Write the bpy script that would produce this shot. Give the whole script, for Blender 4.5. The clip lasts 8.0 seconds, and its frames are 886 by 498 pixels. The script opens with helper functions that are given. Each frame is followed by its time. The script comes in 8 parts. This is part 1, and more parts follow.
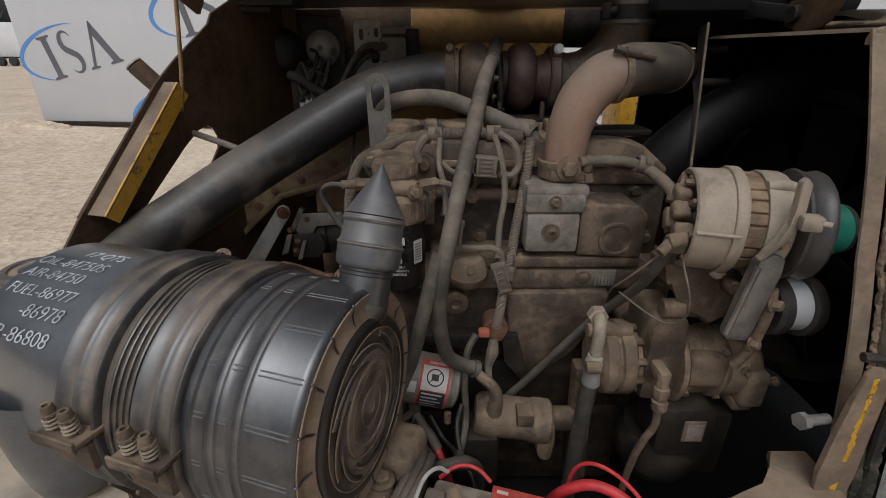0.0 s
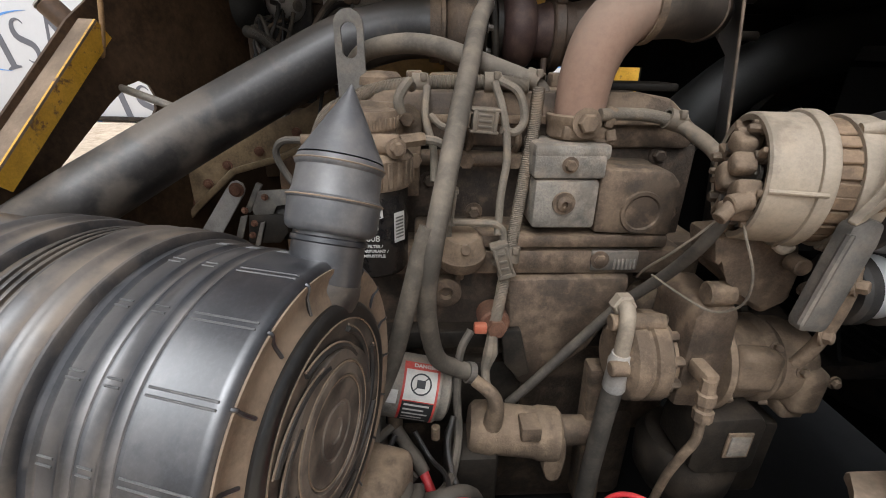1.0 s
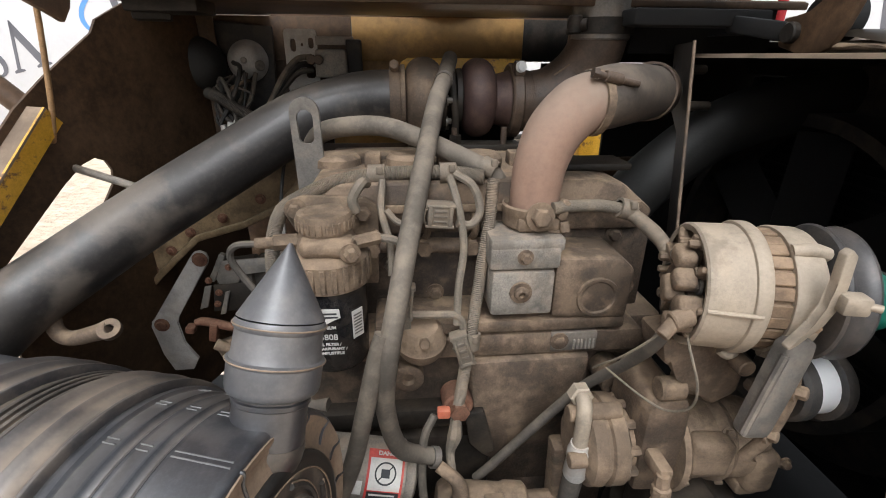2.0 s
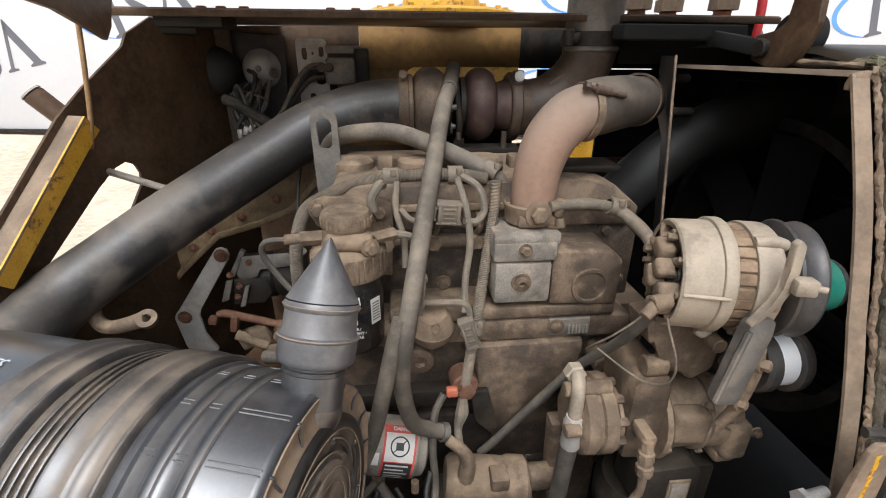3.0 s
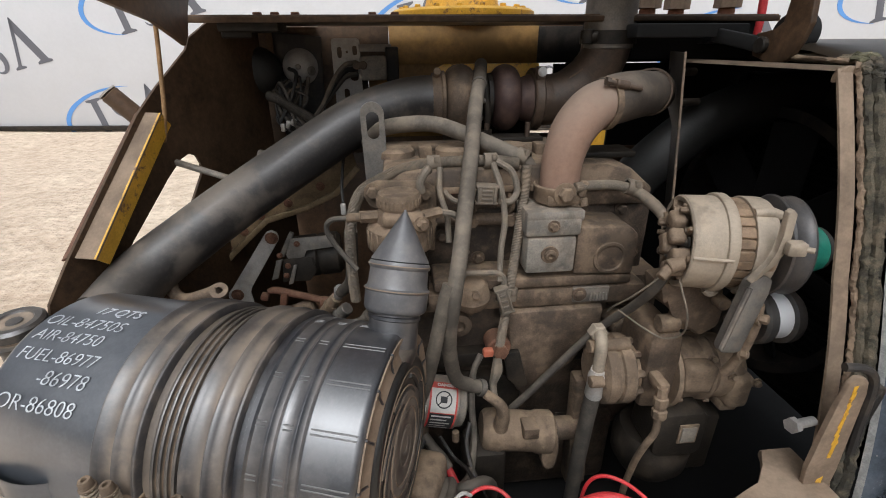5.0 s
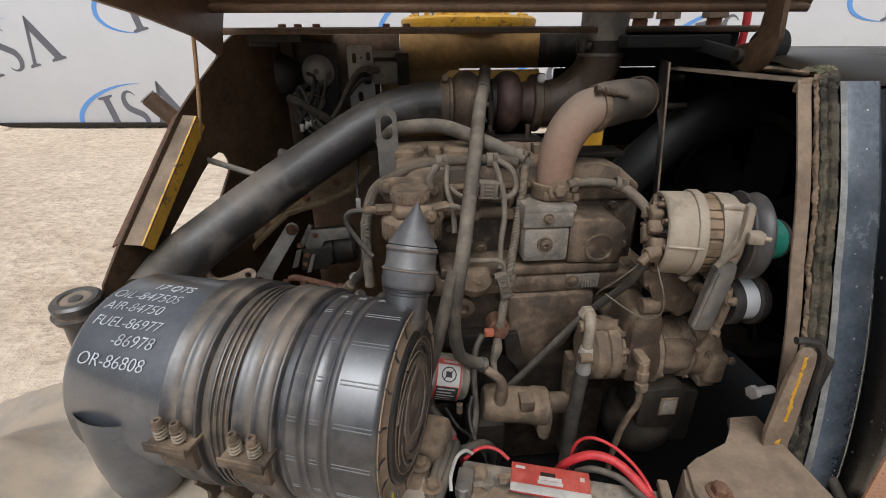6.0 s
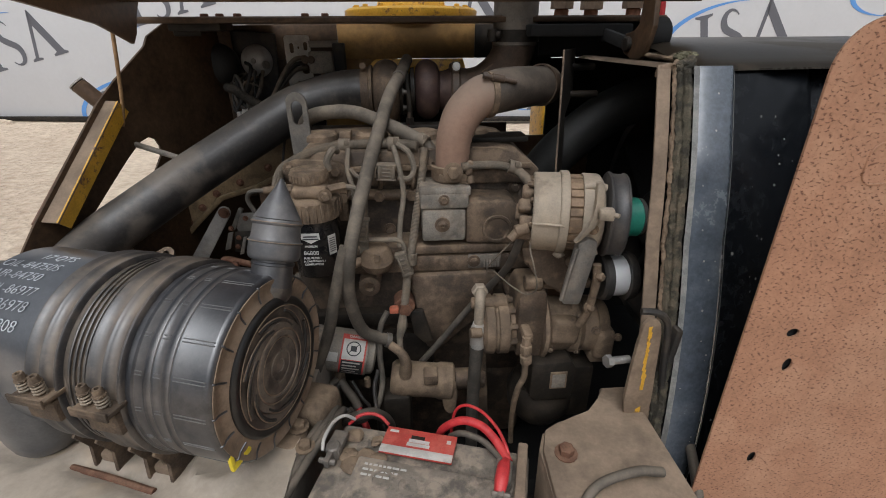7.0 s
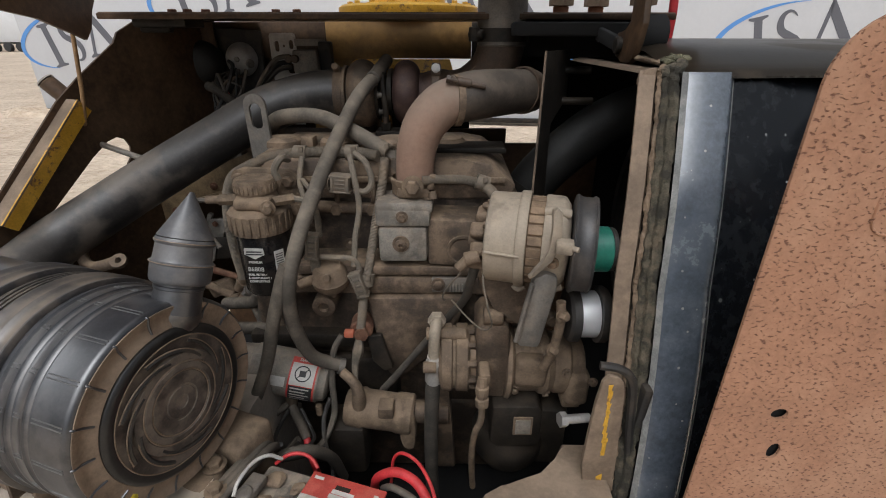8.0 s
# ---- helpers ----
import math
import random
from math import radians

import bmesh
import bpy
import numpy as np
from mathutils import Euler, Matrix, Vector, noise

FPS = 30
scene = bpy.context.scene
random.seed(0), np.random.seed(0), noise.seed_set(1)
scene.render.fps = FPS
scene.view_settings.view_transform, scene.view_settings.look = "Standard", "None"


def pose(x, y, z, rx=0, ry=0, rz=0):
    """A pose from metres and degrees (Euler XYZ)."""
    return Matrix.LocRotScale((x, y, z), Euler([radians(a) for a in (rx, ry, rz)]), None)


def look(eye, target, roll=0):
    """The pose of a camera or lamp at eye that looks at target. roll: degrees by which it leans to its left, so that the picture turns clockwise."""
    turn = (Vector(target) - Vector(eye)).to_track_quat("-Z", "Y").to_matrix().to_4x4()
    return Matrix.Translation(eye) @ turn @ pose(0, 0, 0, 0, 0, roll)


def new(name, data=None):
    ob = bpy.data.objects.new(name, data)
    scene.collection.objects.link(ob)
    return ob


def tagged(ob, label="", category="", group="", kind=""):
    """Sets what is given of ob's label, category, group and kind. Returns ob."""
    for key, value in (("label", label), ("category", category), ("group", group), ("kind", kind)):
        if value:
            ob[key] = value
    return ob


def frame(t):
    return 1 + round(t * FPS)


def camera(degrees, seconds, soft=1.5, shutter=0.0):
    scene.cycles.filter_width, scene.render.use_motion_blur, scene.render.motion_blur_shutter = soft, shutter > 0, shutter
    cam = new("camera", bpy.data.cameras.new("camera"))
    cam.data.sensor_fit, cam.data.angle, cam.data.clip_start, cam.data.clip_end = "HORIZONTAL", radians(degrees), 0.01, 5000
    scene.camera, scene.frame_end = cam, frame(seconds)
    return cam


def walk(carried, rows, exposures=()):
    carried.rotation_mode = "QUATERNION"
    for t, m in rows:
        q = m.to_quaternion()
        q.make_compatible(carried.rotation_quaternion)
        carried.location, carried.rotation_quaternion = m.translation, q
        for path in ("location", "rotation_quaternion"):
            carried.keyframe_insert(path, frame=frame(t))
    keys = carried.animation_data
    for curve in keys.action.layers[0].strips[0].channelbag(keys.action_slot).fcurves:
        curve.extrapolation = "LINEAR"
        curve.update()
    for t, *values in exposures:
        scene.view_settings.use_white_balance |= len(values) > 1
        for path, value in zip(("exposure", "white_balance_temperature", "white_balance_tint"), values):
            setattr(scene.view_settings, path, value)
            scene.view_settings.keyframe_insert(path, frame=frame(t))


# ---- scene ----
cam = camera(88.5, 8.0, 1.0)
METRES, EYE, TILT, LEAN, TURN = 0.9, 1.75, -23.5, 0.0, 0.0
ROWS = [
    (0.0, 0.0, 0.0, 0.0, -0.0, 0.0, 0.0),
    (0.5, -0.0175, 0.0424, -0.0192, -0.96, -0.29, -0.22),
    (1.0, -0.0151, 0.1476, -0.0335, -2.98, 0.07, 0.16),
    (1.5, 0.0242, 0.1709, 0.0417, -4.33, 0.47, 1.09),
    (3.0, -0.0034, 0.075, 0.0792, -5.44, 0.11, 2.01),
    (3.5, -0.0189, 0.0414, 0.0673, -5.88, -0.13, 2.27),
    (4.0, -0.0276, 0.0162, 0.0513, -5.92, -0.42, 2.55),
    (4.5, -0.0533, -0.0022, 0.0511, -5.48, -0.66, 2.66),
    (6.0, -0.0805, -0.1041, 0.0421, -4.27, -1.08, 2.25),
    (6.5, 0.0053, -0.175, 0.0265, -3.94, -1.4, 2.14),
    (7.0, 0.1186, -0.1588, 0.0038, -3.59, -1.57, 1.92),
    (7.5, 0.1663, -0.0813, 0.0282, -1.71, -1.54, 0.92),
    (8.0, 0.2599, -0.0688, 0.0396, 0.78, -1.49, -0.45),
]
EXPOSURES = [(t, e, 6050, 9) for t, e in ((0.0, -0.85), (0.5, -0.5), (1.0, 0.05), (1.7, 0.34), (3.0, 0.41), (3.5, 0.18), (4.5, -0.06), (6.0, -0.35), (7.0, -0.55), (8.0, -0.5))]
walk(cam, [(t, pose(0, 0, EYE, TILT, LEAN, TURN) @ pose(METRES * x, METRES * y, METRES * z, 90 + pitch, roll, yaw)) for t, x, y, z, yaw, pitch, roll in ROWS], EXPOSURES)

# ---- world and light: bright overcast day, high soft sun from behind the camera ----
world = bpy.data.worlds.new("sky")
scene.world = world
world.use_nodes = True
wn, wl = world.node_tree.nodes, world.node_tree.links
sky = wn.new("ShaderNodeTexSky")
sky.sky_type, sky.sun_disc = "NISHITA", False
sky.sun_elevation, sky.sun_rotation = radians(57), radians(195)
sky.air_density, sky.dust_density = 1.0, 10.0
haze = wn.new("ShaderNodeHueSaturation")
haze.inputs["Saturation"].default_value = 0.12
wl.new(sky.outputs[0], haze.inputs["Color"])
wl.new(haze.outputs[0], wn["Background"].inputs["Color"])
wn["Background"].inputs["Strength"].default_value = 0.15
sun = new("sun", bpy.data.lights.new("sun", "SUN"))
sun.data.energy, sun.data.angle, sun.data.color = 0.84, radians(66), (1.0, 0.97, 0.93)
sun.matrix_world = look((-1.4, -5.1, 8.2), (0, 0, 0))

# ---- materials ----
DUST = (0.272, 0.191, 0.122)


def mat(name, col, rough=0.6, metal=0.0, var=0.25, scale=40.0, dust=0.0, dustcol=DUST, bump=0.15, chips=None, coat=0.0, up=0.5, grime=0.0, spec=0.5, pat=0.55, cav=0.0):
    """Paint, metal or plastic with grain, stains, and dust that lies in patches and on faces that look up."""
    m = bpy.data.materials.new(name)
    m.use_nodes = True
    n, l = m.node_tree.nodes, m.node_tree.links
    b = n["Principled BSDF"]
    tc = n.new("ShaderNodeTexCoord")

    def noise_tex(sc, det=5.0, rgh=0.6):
        t = n.new("ShaderNodeTexNoise")
        t.inputs["Scale"].default_value, t.inputs["Detail"].default_value, t.inputs["Roughness"].default_value = sc, det, rgh
        l.new(tc.outputs["Object"], t.inputs["Vector"])
        return t.outputs["Fac"]

    def mth(op, a, c, clamp=False):
        t = n.new("ShaderNodeMath")
        t.operation, t.use_clamp = op, clamp
        for i, v in enumerate((a, c)):
            if isinstance(v, (int, float)):
                t.inputs[i].default_value = v
            else:
                l.new(v, t.inputs[i])
        return t.outputs[0]

    def mix(f, a, c):
        t = n.new("ShaderNodeMix")
        t.data_type = "RGBA"
        for sock, v in ((t.inputs[0], f), (t.inputs[6], a), (t.inputs[7], c)):
            if isinstance(v, tuple):
                sock.default_value = (*v, 1) if len(v) == 3 else v
            elif isinstance(v, (int, float)):
                sock.default_value = v
            else:
                l.new(v, sock)
        return t.outputs[2]

    fine, big, mid = noise_tex(scale * 9, 6.0, 0.72), noise_tex(scale * 0.25, 3), noise_tex(scale)
    lo, hi = tuple(max(0, c * (1 - var)) for c in col), tuple(min(1, c * (1 + var)) for c in col)
    grain = mth("ADD", mth("MULTIPLY", fine, 0.5), mth("MULTIPLY", mid, 0.5))
    stretch = mth("MULTIPLY_ADD", grain, 4.0, True)
    stretch.node.inputs[2].default_value = -1.5
    c = mix(stretch, lo, hi)
    r = rough
    if chips:
        spots = mth("MULTIPLY", mth("SUBTRACT", noise_tex(scale * 1.7, 4, 0.7), 0.56), 12.0, True)
        c = mix(spots, c, chips)
    if dust:
        geo = n.new("ShaderNodeNewGeometry")
        sep = n.new("ShaderNodeSeparateXYZ")
        l.new(geo.outputs["Normal"], sep.inputs[0])
        lie = mth("MULTIPLY", mth("MAXIMUM", sep.outputs["Z"], 0.0), up)
        patch = mth("MULTIPLY", mth("SUBTRACT", mth("ADD", mth("MULTIPLY", big, 0.55), mth("MULTIPLY", mid, 0.65)), 0.575), 9.0, True)
        speck = mth("MULTIPLY", mth("SUBTRACT", fine, 0.51), 8.0, True)
        f = mth("MULTIPLY", mth("ADD", lie, mth("ADD", mth("MULTIPLY", patch, pat), mth("ADD", mth("MULTIPLY", speck, 0.14), 0.05))), dust, True)
        if cav:
            # dust settles in the hollows
            hollow = mth("MULTIPLY", mth("SUBTRACT", 0.5, geo.outputs["Pointiness"]), cav, True)
            f = mth("ADD", f, mth("MULTIPLY", hollow, mth("ADD", mid, 0.35)), True)
        c = mix(f, c, mix(mid, tuple(v * 0.75 for v in dustcol), tuple(v * 1.2 for v in dustcol)))
        r = mth("ADD", mth("MULTIPLY", f, 0.9 - rough), rough, True)
        met = mth("MULTIPLY", mth("SUBTRACT", 1.0, f), metal)
        l.new(met, b.inputs["Metallic"])
        l.new(r, b.inputs["Roughness"])
    else:
        b.inputs["Metallic"].default_value = metal
        rr = mth("ADD", mth("MULTIPLY", mid, 0.2), rough - 0.1, True)
        l.new(rr, b.inputs["Roughness"])
    if grime:
        # oily stains over the dust
        g = mth("MULTIPLY", mth("SUBTRACT", noise_tex(scale * 0.42, 7, 0.62), 0.50), 11.0, True)
        c = mix(mth("MULTIPLY", g, grime), c, tuple(v * 0.30 for v in col))
    l.new(c, b.inputs["Base Color"])
    b.inputs["Specular IOR Level"].default_value, b.inputs["Coat IOR"].default_value = spec, 1.5 if spec <= 0.5 else 1.8
    b.inputs["Coat Weight"].default_value, b.inputs["Coat Roughness"].default_value = coat, 0.22
    if bump:
        bp = n.new("ShaderNodeBump")
        bp.inputs["Strength"].default_value, bp.inputs["Distance"].default_value = bump, 0.003
        l.new(mth("ADD", mid, mth("MULTIPLY", fine, 0.5)), bp.inputs["Height"])
        l.new(bp.outputs[0], b.inputs["Normal"])
    return m


CAST = mat("dusty_cast_iron", (0.079, 0.054, 0.036), 0.65, 0.0, 0.35, 34, 0.62, up=0.55, grime=0.6, bump=0.6, pat=0.5)
# oily brown iron, darker than CAST to hold the shade between hoses
BLOCK = mat("oily_shaded_brown_iron", (0.040, 0.028, 0.020), 0.55, 0.0, 0.5, 30, 0.40, up=0.9, grime=0.7, bump=0.7, pat=0.5)
CAST_TAN = mat("dusty_tan_casting", (0.152, 0.106, 0.069), 0.75, 0.0, 0.3, 44, 0.62, up=0.55, grime=0.55, bump=0.6, pat=0.4)
# oily dark iron, lowered so that deep pump parts hold their shade
CAST_DARK = mat("dark_iron", (0.015, 0.0125, 0.010), 0.55, 0.0, 0.4, 26, 0.09, up=0.5, grime=0.6, bump=0.3, spec=0.28)
ALU = mat("dusty_aluminium", (0.31, 0.258, 0.198), 0.6, 0.2, 0.18, 35, 0.5, (0.345, 0.268, 0.188), up=0.5, grime=0.5, bump=0.3)
GREY_ALU = mat("grey_cast_aluminium", (0.23, 0.21, 0.18), 0.55, 0.15, 0.35, 46, 0.5, up=0.5, grime=0.5, bump=0.6, pat=0.5)
STEEL = mat("dull_steel", (0.17, 0.16, 0.145), 0.45, 0.5, 0.25, 40, 0.35, grime=0.4)
ZINC = mat("zinc_steel", (0.45, 0.44, 0.42), 0.35, 0.8, 0.2, 40, 0.2)
PALE_PLATE = mat("pale_galvanised_plate", (0.42, 0.40, 0.37), 0.5, 0.2, 0.2, 40, 0.4, grime=0.3)
CHROME = mat("bright_machined_steel", (0.85, 0.85, 0.85), 0.33, 0.55, 0.02, 40, 0.0, bump=0.0)
RUST = mat("rusty_steel", (0.12, 0.05, 0.028), 0.8, 0.1, 0.4, 60, 0.25)
RUST_LIGHT = mat("orange_rusty_steel", (0.27, 0.125, 0.075), 0.8, 0.0, 0.35, 60, 0.25)
RAIL_PAINT = mat("dull_yellow_brown_paint", (0.17, 0.115, 0.058), 0.6, 0.0, 0.4, 24, 0.4, (0.23, 0.17, 0.11), grime=0.6, bump=0.4)
HOSE = mat("dusty_grey_rubber", (0.050, 0.044, 0.037), 0.62, 0.0, 0.25, 32, 0.5, (0.205, 0.163, 0.120), up=0.9, grime=0.35, bump=0.08, pat=0.35)
HOSE_PALE = mat("dust_coated_hose", (0.086, 0.073, 0.058), 0.7, 0.0, 0.22, 26, 0.7, (0.218, 0.174, 0.130), up=0.7, grime=0.45, bump=0.1, pat=0.5)
RUBBER = mat("black_rubber", (0.015, 0.0145, 0.014), 0.6, 0.0, 0.3, 40, 0.14, up=0.3, spec=0.5)
SLEEVE = mat("browned_rubber", (0.048, 0.038, 0.030), 0.55, 0.0, 0.3, 30, 0.35, (0.19, 0.145, 0.105), up=0.7, grime=0.4, bump=0.1)
DUSTLESS_RUBBER = mat("dustless_black_rubber", (0.016, 0.015, 0.0135), 0.6, 0.0, 0.4, 30, bump=0.05, spec=0.35)
PIPE_BLACK = mat("dusty_black_pipe", (0.020, 0.019, 0.019), 0.38, 0.0, 0.25, 17, 0.55, (0.16, 0.130, 0.102), up=0.55, bump=0.06, coat=0.2, pat=0.75)
SHINY = mat("glossy_black_plastic", (0.014, 0.016, 0.021), 0.30, 0.0, 0.4, 40, 0.16, (0.25, 0.21, 0.175), up=0.3, bump=0.03, coat=0.5, spec=0.65, pat=0.5, cav=6.0)
STRAP = mat("dusty_strap_plastic", (0.028, 0.028, 0.031), 0.36, 0.0, 0.3, 30, 0.32, (0.25, 0.190, 0.135), up=0.38, bump=0.05, coat=0.35, spec=0.6, pat=0.65, cav=12.0)
SHINY_WORN = mat("worn_plastic_edge", (0.075, 0.074, 0.074), 0.35, 0.0, 0.3, 30, 0.3, (0.24, 0.22, 0.19), up=0.2, bump=0.05, coat=0.5)
CAP_RIM = mat("tan_dust_crust", (0.20, 0.142, 0.096), 0.6, 0.0, 0.3, 30, 0.75, (0.27, 0.20, 0.14), up=0.4, bump=0.1, grime=0.25)
TEXTSKIN = mat("matt_black_plastic", (0.042, 0.047, 0.057), 0.32, 0.0, 0.3, 30, 0.22, (0.20, 0.19, 0.18), up=0.3, bump=0.05, coat=0.9, spec=0.8, pat=0.3)
DUSTY_PLASTIC = mat("dust_caked_plastic", (0.024, 0.023, 0.023), 0.36, 0.0, 0.35, 34, 0.30, (0.27, 0.205, 0.145), up=0.42, bump=0.06, coat=0.35, spec=0.6, pat=0.55, cav=16.0)
CAP_BLACK = mat("black_cap_ring", (0.010, 0.010, 0.010), 0.35, 0.0, 0.3, 22, 0.12, (0.17, 0.135, 0.10), up=0.3, bump=0.06)
CAP_FACE = mat("dusty_black_cap", (0.045, 0.037, 0.031), 0.5, 0.0, 0.35, 36, 0.8, (0.20, 0.158, 0.122), up=0.4, bump=0.06, pat=0.6, cav=8.0)
SPOUT = mat("grey_rubber_spout", (0.062, 0.064, 0.070), 0.42, 0.0, 0.25, 24, 0.42, (0.23, 0.20, 0.175), up=0.4, bump=0.08, grime=0.3, spec=0.7, pat=0.6, cav=7.0, coat=0.2)
YELLOW = mat("worn_yellow_paint", (0.66, 0.36, 0.03), 0.38, 0.0, 0.22, 26, 0.2, chips=(0.20, 0.10, 0.04), pat=0.35)
BROWN = mat("rusty_brown_panel", (0.098, 0.054, 0.028), 0.45, 0.0, 0.45, 10, 0.16, grime=0.6, pat=0.3)
# BROWN again, darkened for panels in the bay's shade
SHADED_BROWN = mat("shaded_brown_panel", (0.066, 0.038, 0.020), 0.5, 0.0, 0.5, 10, 0.14, grime=0.65, pat=0.3, spec=0.35)
RUST_BROWN = mat("heat_browned_iron", (0.062, 0.040, 0.027), 0.5, 0.0, 0.4, 30, 0.14, (0.20, 0.145, 0.095), up=0.6, grime=0.5, bump=0.4)
STAY_PAINT = mat("rubbed_yellow_brown_rod", (0.30, 0.175, 0.075), 0.45, 0.1, 0.35, 60, 0.25, grime=0.4)
MOSS = mat("mossy_foam", (0.085, 0.080, 0.045), 0.95, 0.0, 0.5, 70, 0.35, (0.23, 0.20, 0.13), bump=0.9, grime=0.6)
# dirty yellow paint, lowered further so that it holds the deck's shade
YELLOW_DIRTY_SHADED = mat("dirty_shaded_yellow_panel", (0.30, 0.165, 0.045), 0.5, 0.0, 0.35, 7, 0.3, (0.16, 0.105, 0.06), grime=0.6, pat=0.5)
TAN_STEEL = mat("dusty_painted_steel", (0.20, 0.142, 0.096), 0.75, 0.0, 0.25, 22, 0.6, (0.29, 0.215, 0.15), up=0.4, grime=0.4, pat=0.4)
TANK = mat("dusty_grey_plastic_tank", (0.31, 0.275, 0.235), 0.55, 0.0, 0.25, 12, 0.85, (0.42, 0.33, 0.24), up=0.5, grime=0.25, bump=0.25, pat=0.6)
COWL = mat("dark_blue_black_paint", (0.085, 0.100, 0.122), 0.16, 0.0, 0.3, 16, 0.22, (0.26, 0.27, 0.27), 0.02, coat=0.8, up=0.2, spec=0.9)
# cowl paint darkened for the side that turns away from the light
COWL_SHADED = mat("shaded_cowl_paint", (0.007, 0.008, 0.010), 0.2, 0.0, 0.4, 70, 0.05, (0.16, 0.16, 0.15), 0.02, up=0.2, spec=0.3)
COWL_EDGE = mat("worn_highlit_grey_edge", (0.20, 0.20, 0.195), 0.45, 0.0, 0.4, 60, 0.4, (0.30, 0.27, 0.22), 0.2, grime=0.5)
COWL_TOP = mat("dusty_black_hood", (0.014, 0.011, 0.008), 0.24, 0.0, 0.4, 9, 0.25, (0.15, 0.11, 0.07), 0.03, up=0.25, spec=0.22)
FOAM = mat("perished_foam_seal", (0.06, 0.055, 0.038), 0.95, 0.0, 0.5, 60, 0.3, bump=0.9, grime=0.8)
DISC = mat("dull_dark_grey_steel", (0.050, 0.050, 0.052), 0.42, 0.3, 0.25, 30, 0.18, up=0.3)
# near-black; inside the bay it stands for the unlit depth
BLACK = mat("shade_black_sheet", (0.004, 0.0036, 0.0032), 0.9, 0.0, 0.4, 20)
TURBO = mat("brown_hot_casting", (0.055, 0.030, 0.026), 0.6, 0.2, 0.3, 40, 0.15)
PINK = mat("heat_faded_pipe", (0.255, 0.153, 0.106), 0.8, 0.0, 0.2, 9, 0.8, (0.200, 0.163, 0.126), up=0.85, grime=0.15, pat=0.6)
COPPER = mat("varnished_windings", (0.19, 0.125, 0.075), 0.65, 0.1, 0.3, 60, 0.45, grime=0.5)
GREEN = mat("green_pulley_paint", (0.012, 0.12, 0.085), 0.3, 0.0, 0.2, 30, 0.05)
RED = mat("red_label", (0.50, 0.035, 0.03), 0.45, 0.0, 0.3, 60, 0.3, grime=0.3)
CABLE_RED = mat("red_cable", (0.55, 0.028, 0.035), 0.45, 0.0, 0.2, 60, 0.15, grime=0.3)
ORANGE = mat("orange_cap", (0.46, 0.115, 0.06), 0.55, 0.0, 0.2, 60, 0.3)
WHITE = mat("off_white_label", (0.58, 0.56, 0.52), 0.6, 0.0, 0.15, 60, 0.35, grime=0.3)
INK = mat("black_ink", (0.02, 0.02, 0.02), 0.6, 0.0, 0.1, 40)
CHALK = mat("white_paint_marker", (0.44, 0.46, 0.48), 0.8, 0.0, 0.45, 60)
TAG_YELLOW = mat("yellow_plastic_tag", (0.75, 0.60, 0.03), 0.4, 0.0, 0.1, 40)
FILTER = mat("black_gloss_filter", (0.012, 0.012, 0.013), 0.22, 0.0, 0.2, 30, 0.1, up=0.2)
WIRE = mat("tan_dusty_wire", (0.13, 0.112, 0.088), 0.7, 0.0, 0.25, 50, 0.45, up=0.6, grime=0.3)
BATTERY = mat("dusty_battery_case", (0.12, 0.108, 0.094), 0.65, 0.0, 0.4, 60, 0.8, (0.31, 0.25, 0.19), up=0.6, grime=0.55, bump=0.6, pat=0.6)
BANNER = mat("white_vinyl_banner", (0.545, 0.545, 0.555), 0.6, 0.0, 0.03, 1.5, bump=0.02)
NAVY = mat("banner_blue", (0.11, 0.28, 0.62), 0.6, 0.0, 0.05, 2)
GREY_INK = mat("banner_grey", (0.115, 0.115, 0.13), 0.6, 0.0, 0.05, 2)
TRAILER = mat("white_trailer_paint", (0.7, 0.7, 0.7), 0.5, 0.0, 0.05, 1)
BARK = mat("bare_trunks", (0.13, 0.11, 0.09), 0.9, 0.0, 0.3, 2)
ROADWHEEL = mat("tyre_rubber", (0.03, 0.03, 0.03), 0.8, 0.0, 0.2, 4)


def speckled(m, scale, size, share, col):
    """Splashes of dried dirt: small round spots, strewn at random, over a paint."""
    n, l = m.node_tree.nodes, m.node_tree.links
    b = n["Principled BSDF"]
    tc = n.new("ShaderNodeTexCoord")
    v = n.new("ShaderNodeTexVoronoi")
    v.inputs["Scale"].default_value = scale
    l.new(tc.outputs["Object"], v.inputs["Vector"])
    sep = n.new("ShaderNodeSeparateColor")
    l.new(v.outputs["Color"], sep.inputs[0])
    rad = n.new("ShaderNodeMath")
    rad.operation = "MULTIPLY"
    rad.inputs[1].default_value = size
    l.new(sep.outputs[1], rad.inputs[0])
    inside = n.new("ShaderNodeMath")
    inside.operation = "LESS_THAN"
    l.new(v.outputs["Distance"], inside.inputs[0])
    l.new(rad.outputs[0], inside.inputs[1])
    some = n.new("ShaderNodeMath")
    some.operation = "LESS_THAN"
    some.inputs[1].default_value = share
    l.new(sep.outputs[0], some.inputs[0])
    both = n.new("ShaderNodeMath")
    both.operation = "MULTIPLY"
    l.new(inside.outputs[0], both.inputs[0])
    l.new(some.outputs[0], both.inputs[1])
    mx = n.new("ShaderNodeMix")
    mx.data_type = "RGBA"
    mx.inputs[7].default_value = (*col, 1)
    l.new(both.outputs[0], mx.inputs[0])
    l.new(b.inputs["Base Color"].links[0].from_socket, mx.inputs[6])
    l.new(mx.outputs[2], b.inputs["Base Color"])
    return m


speckled(COWL, 120, 0.22, 0.25, (0.32, 0.31, 0.29))
speckled(COWL_SHADED, 90, 0.22, 0.28, (0.17, 0.165, 0.15))


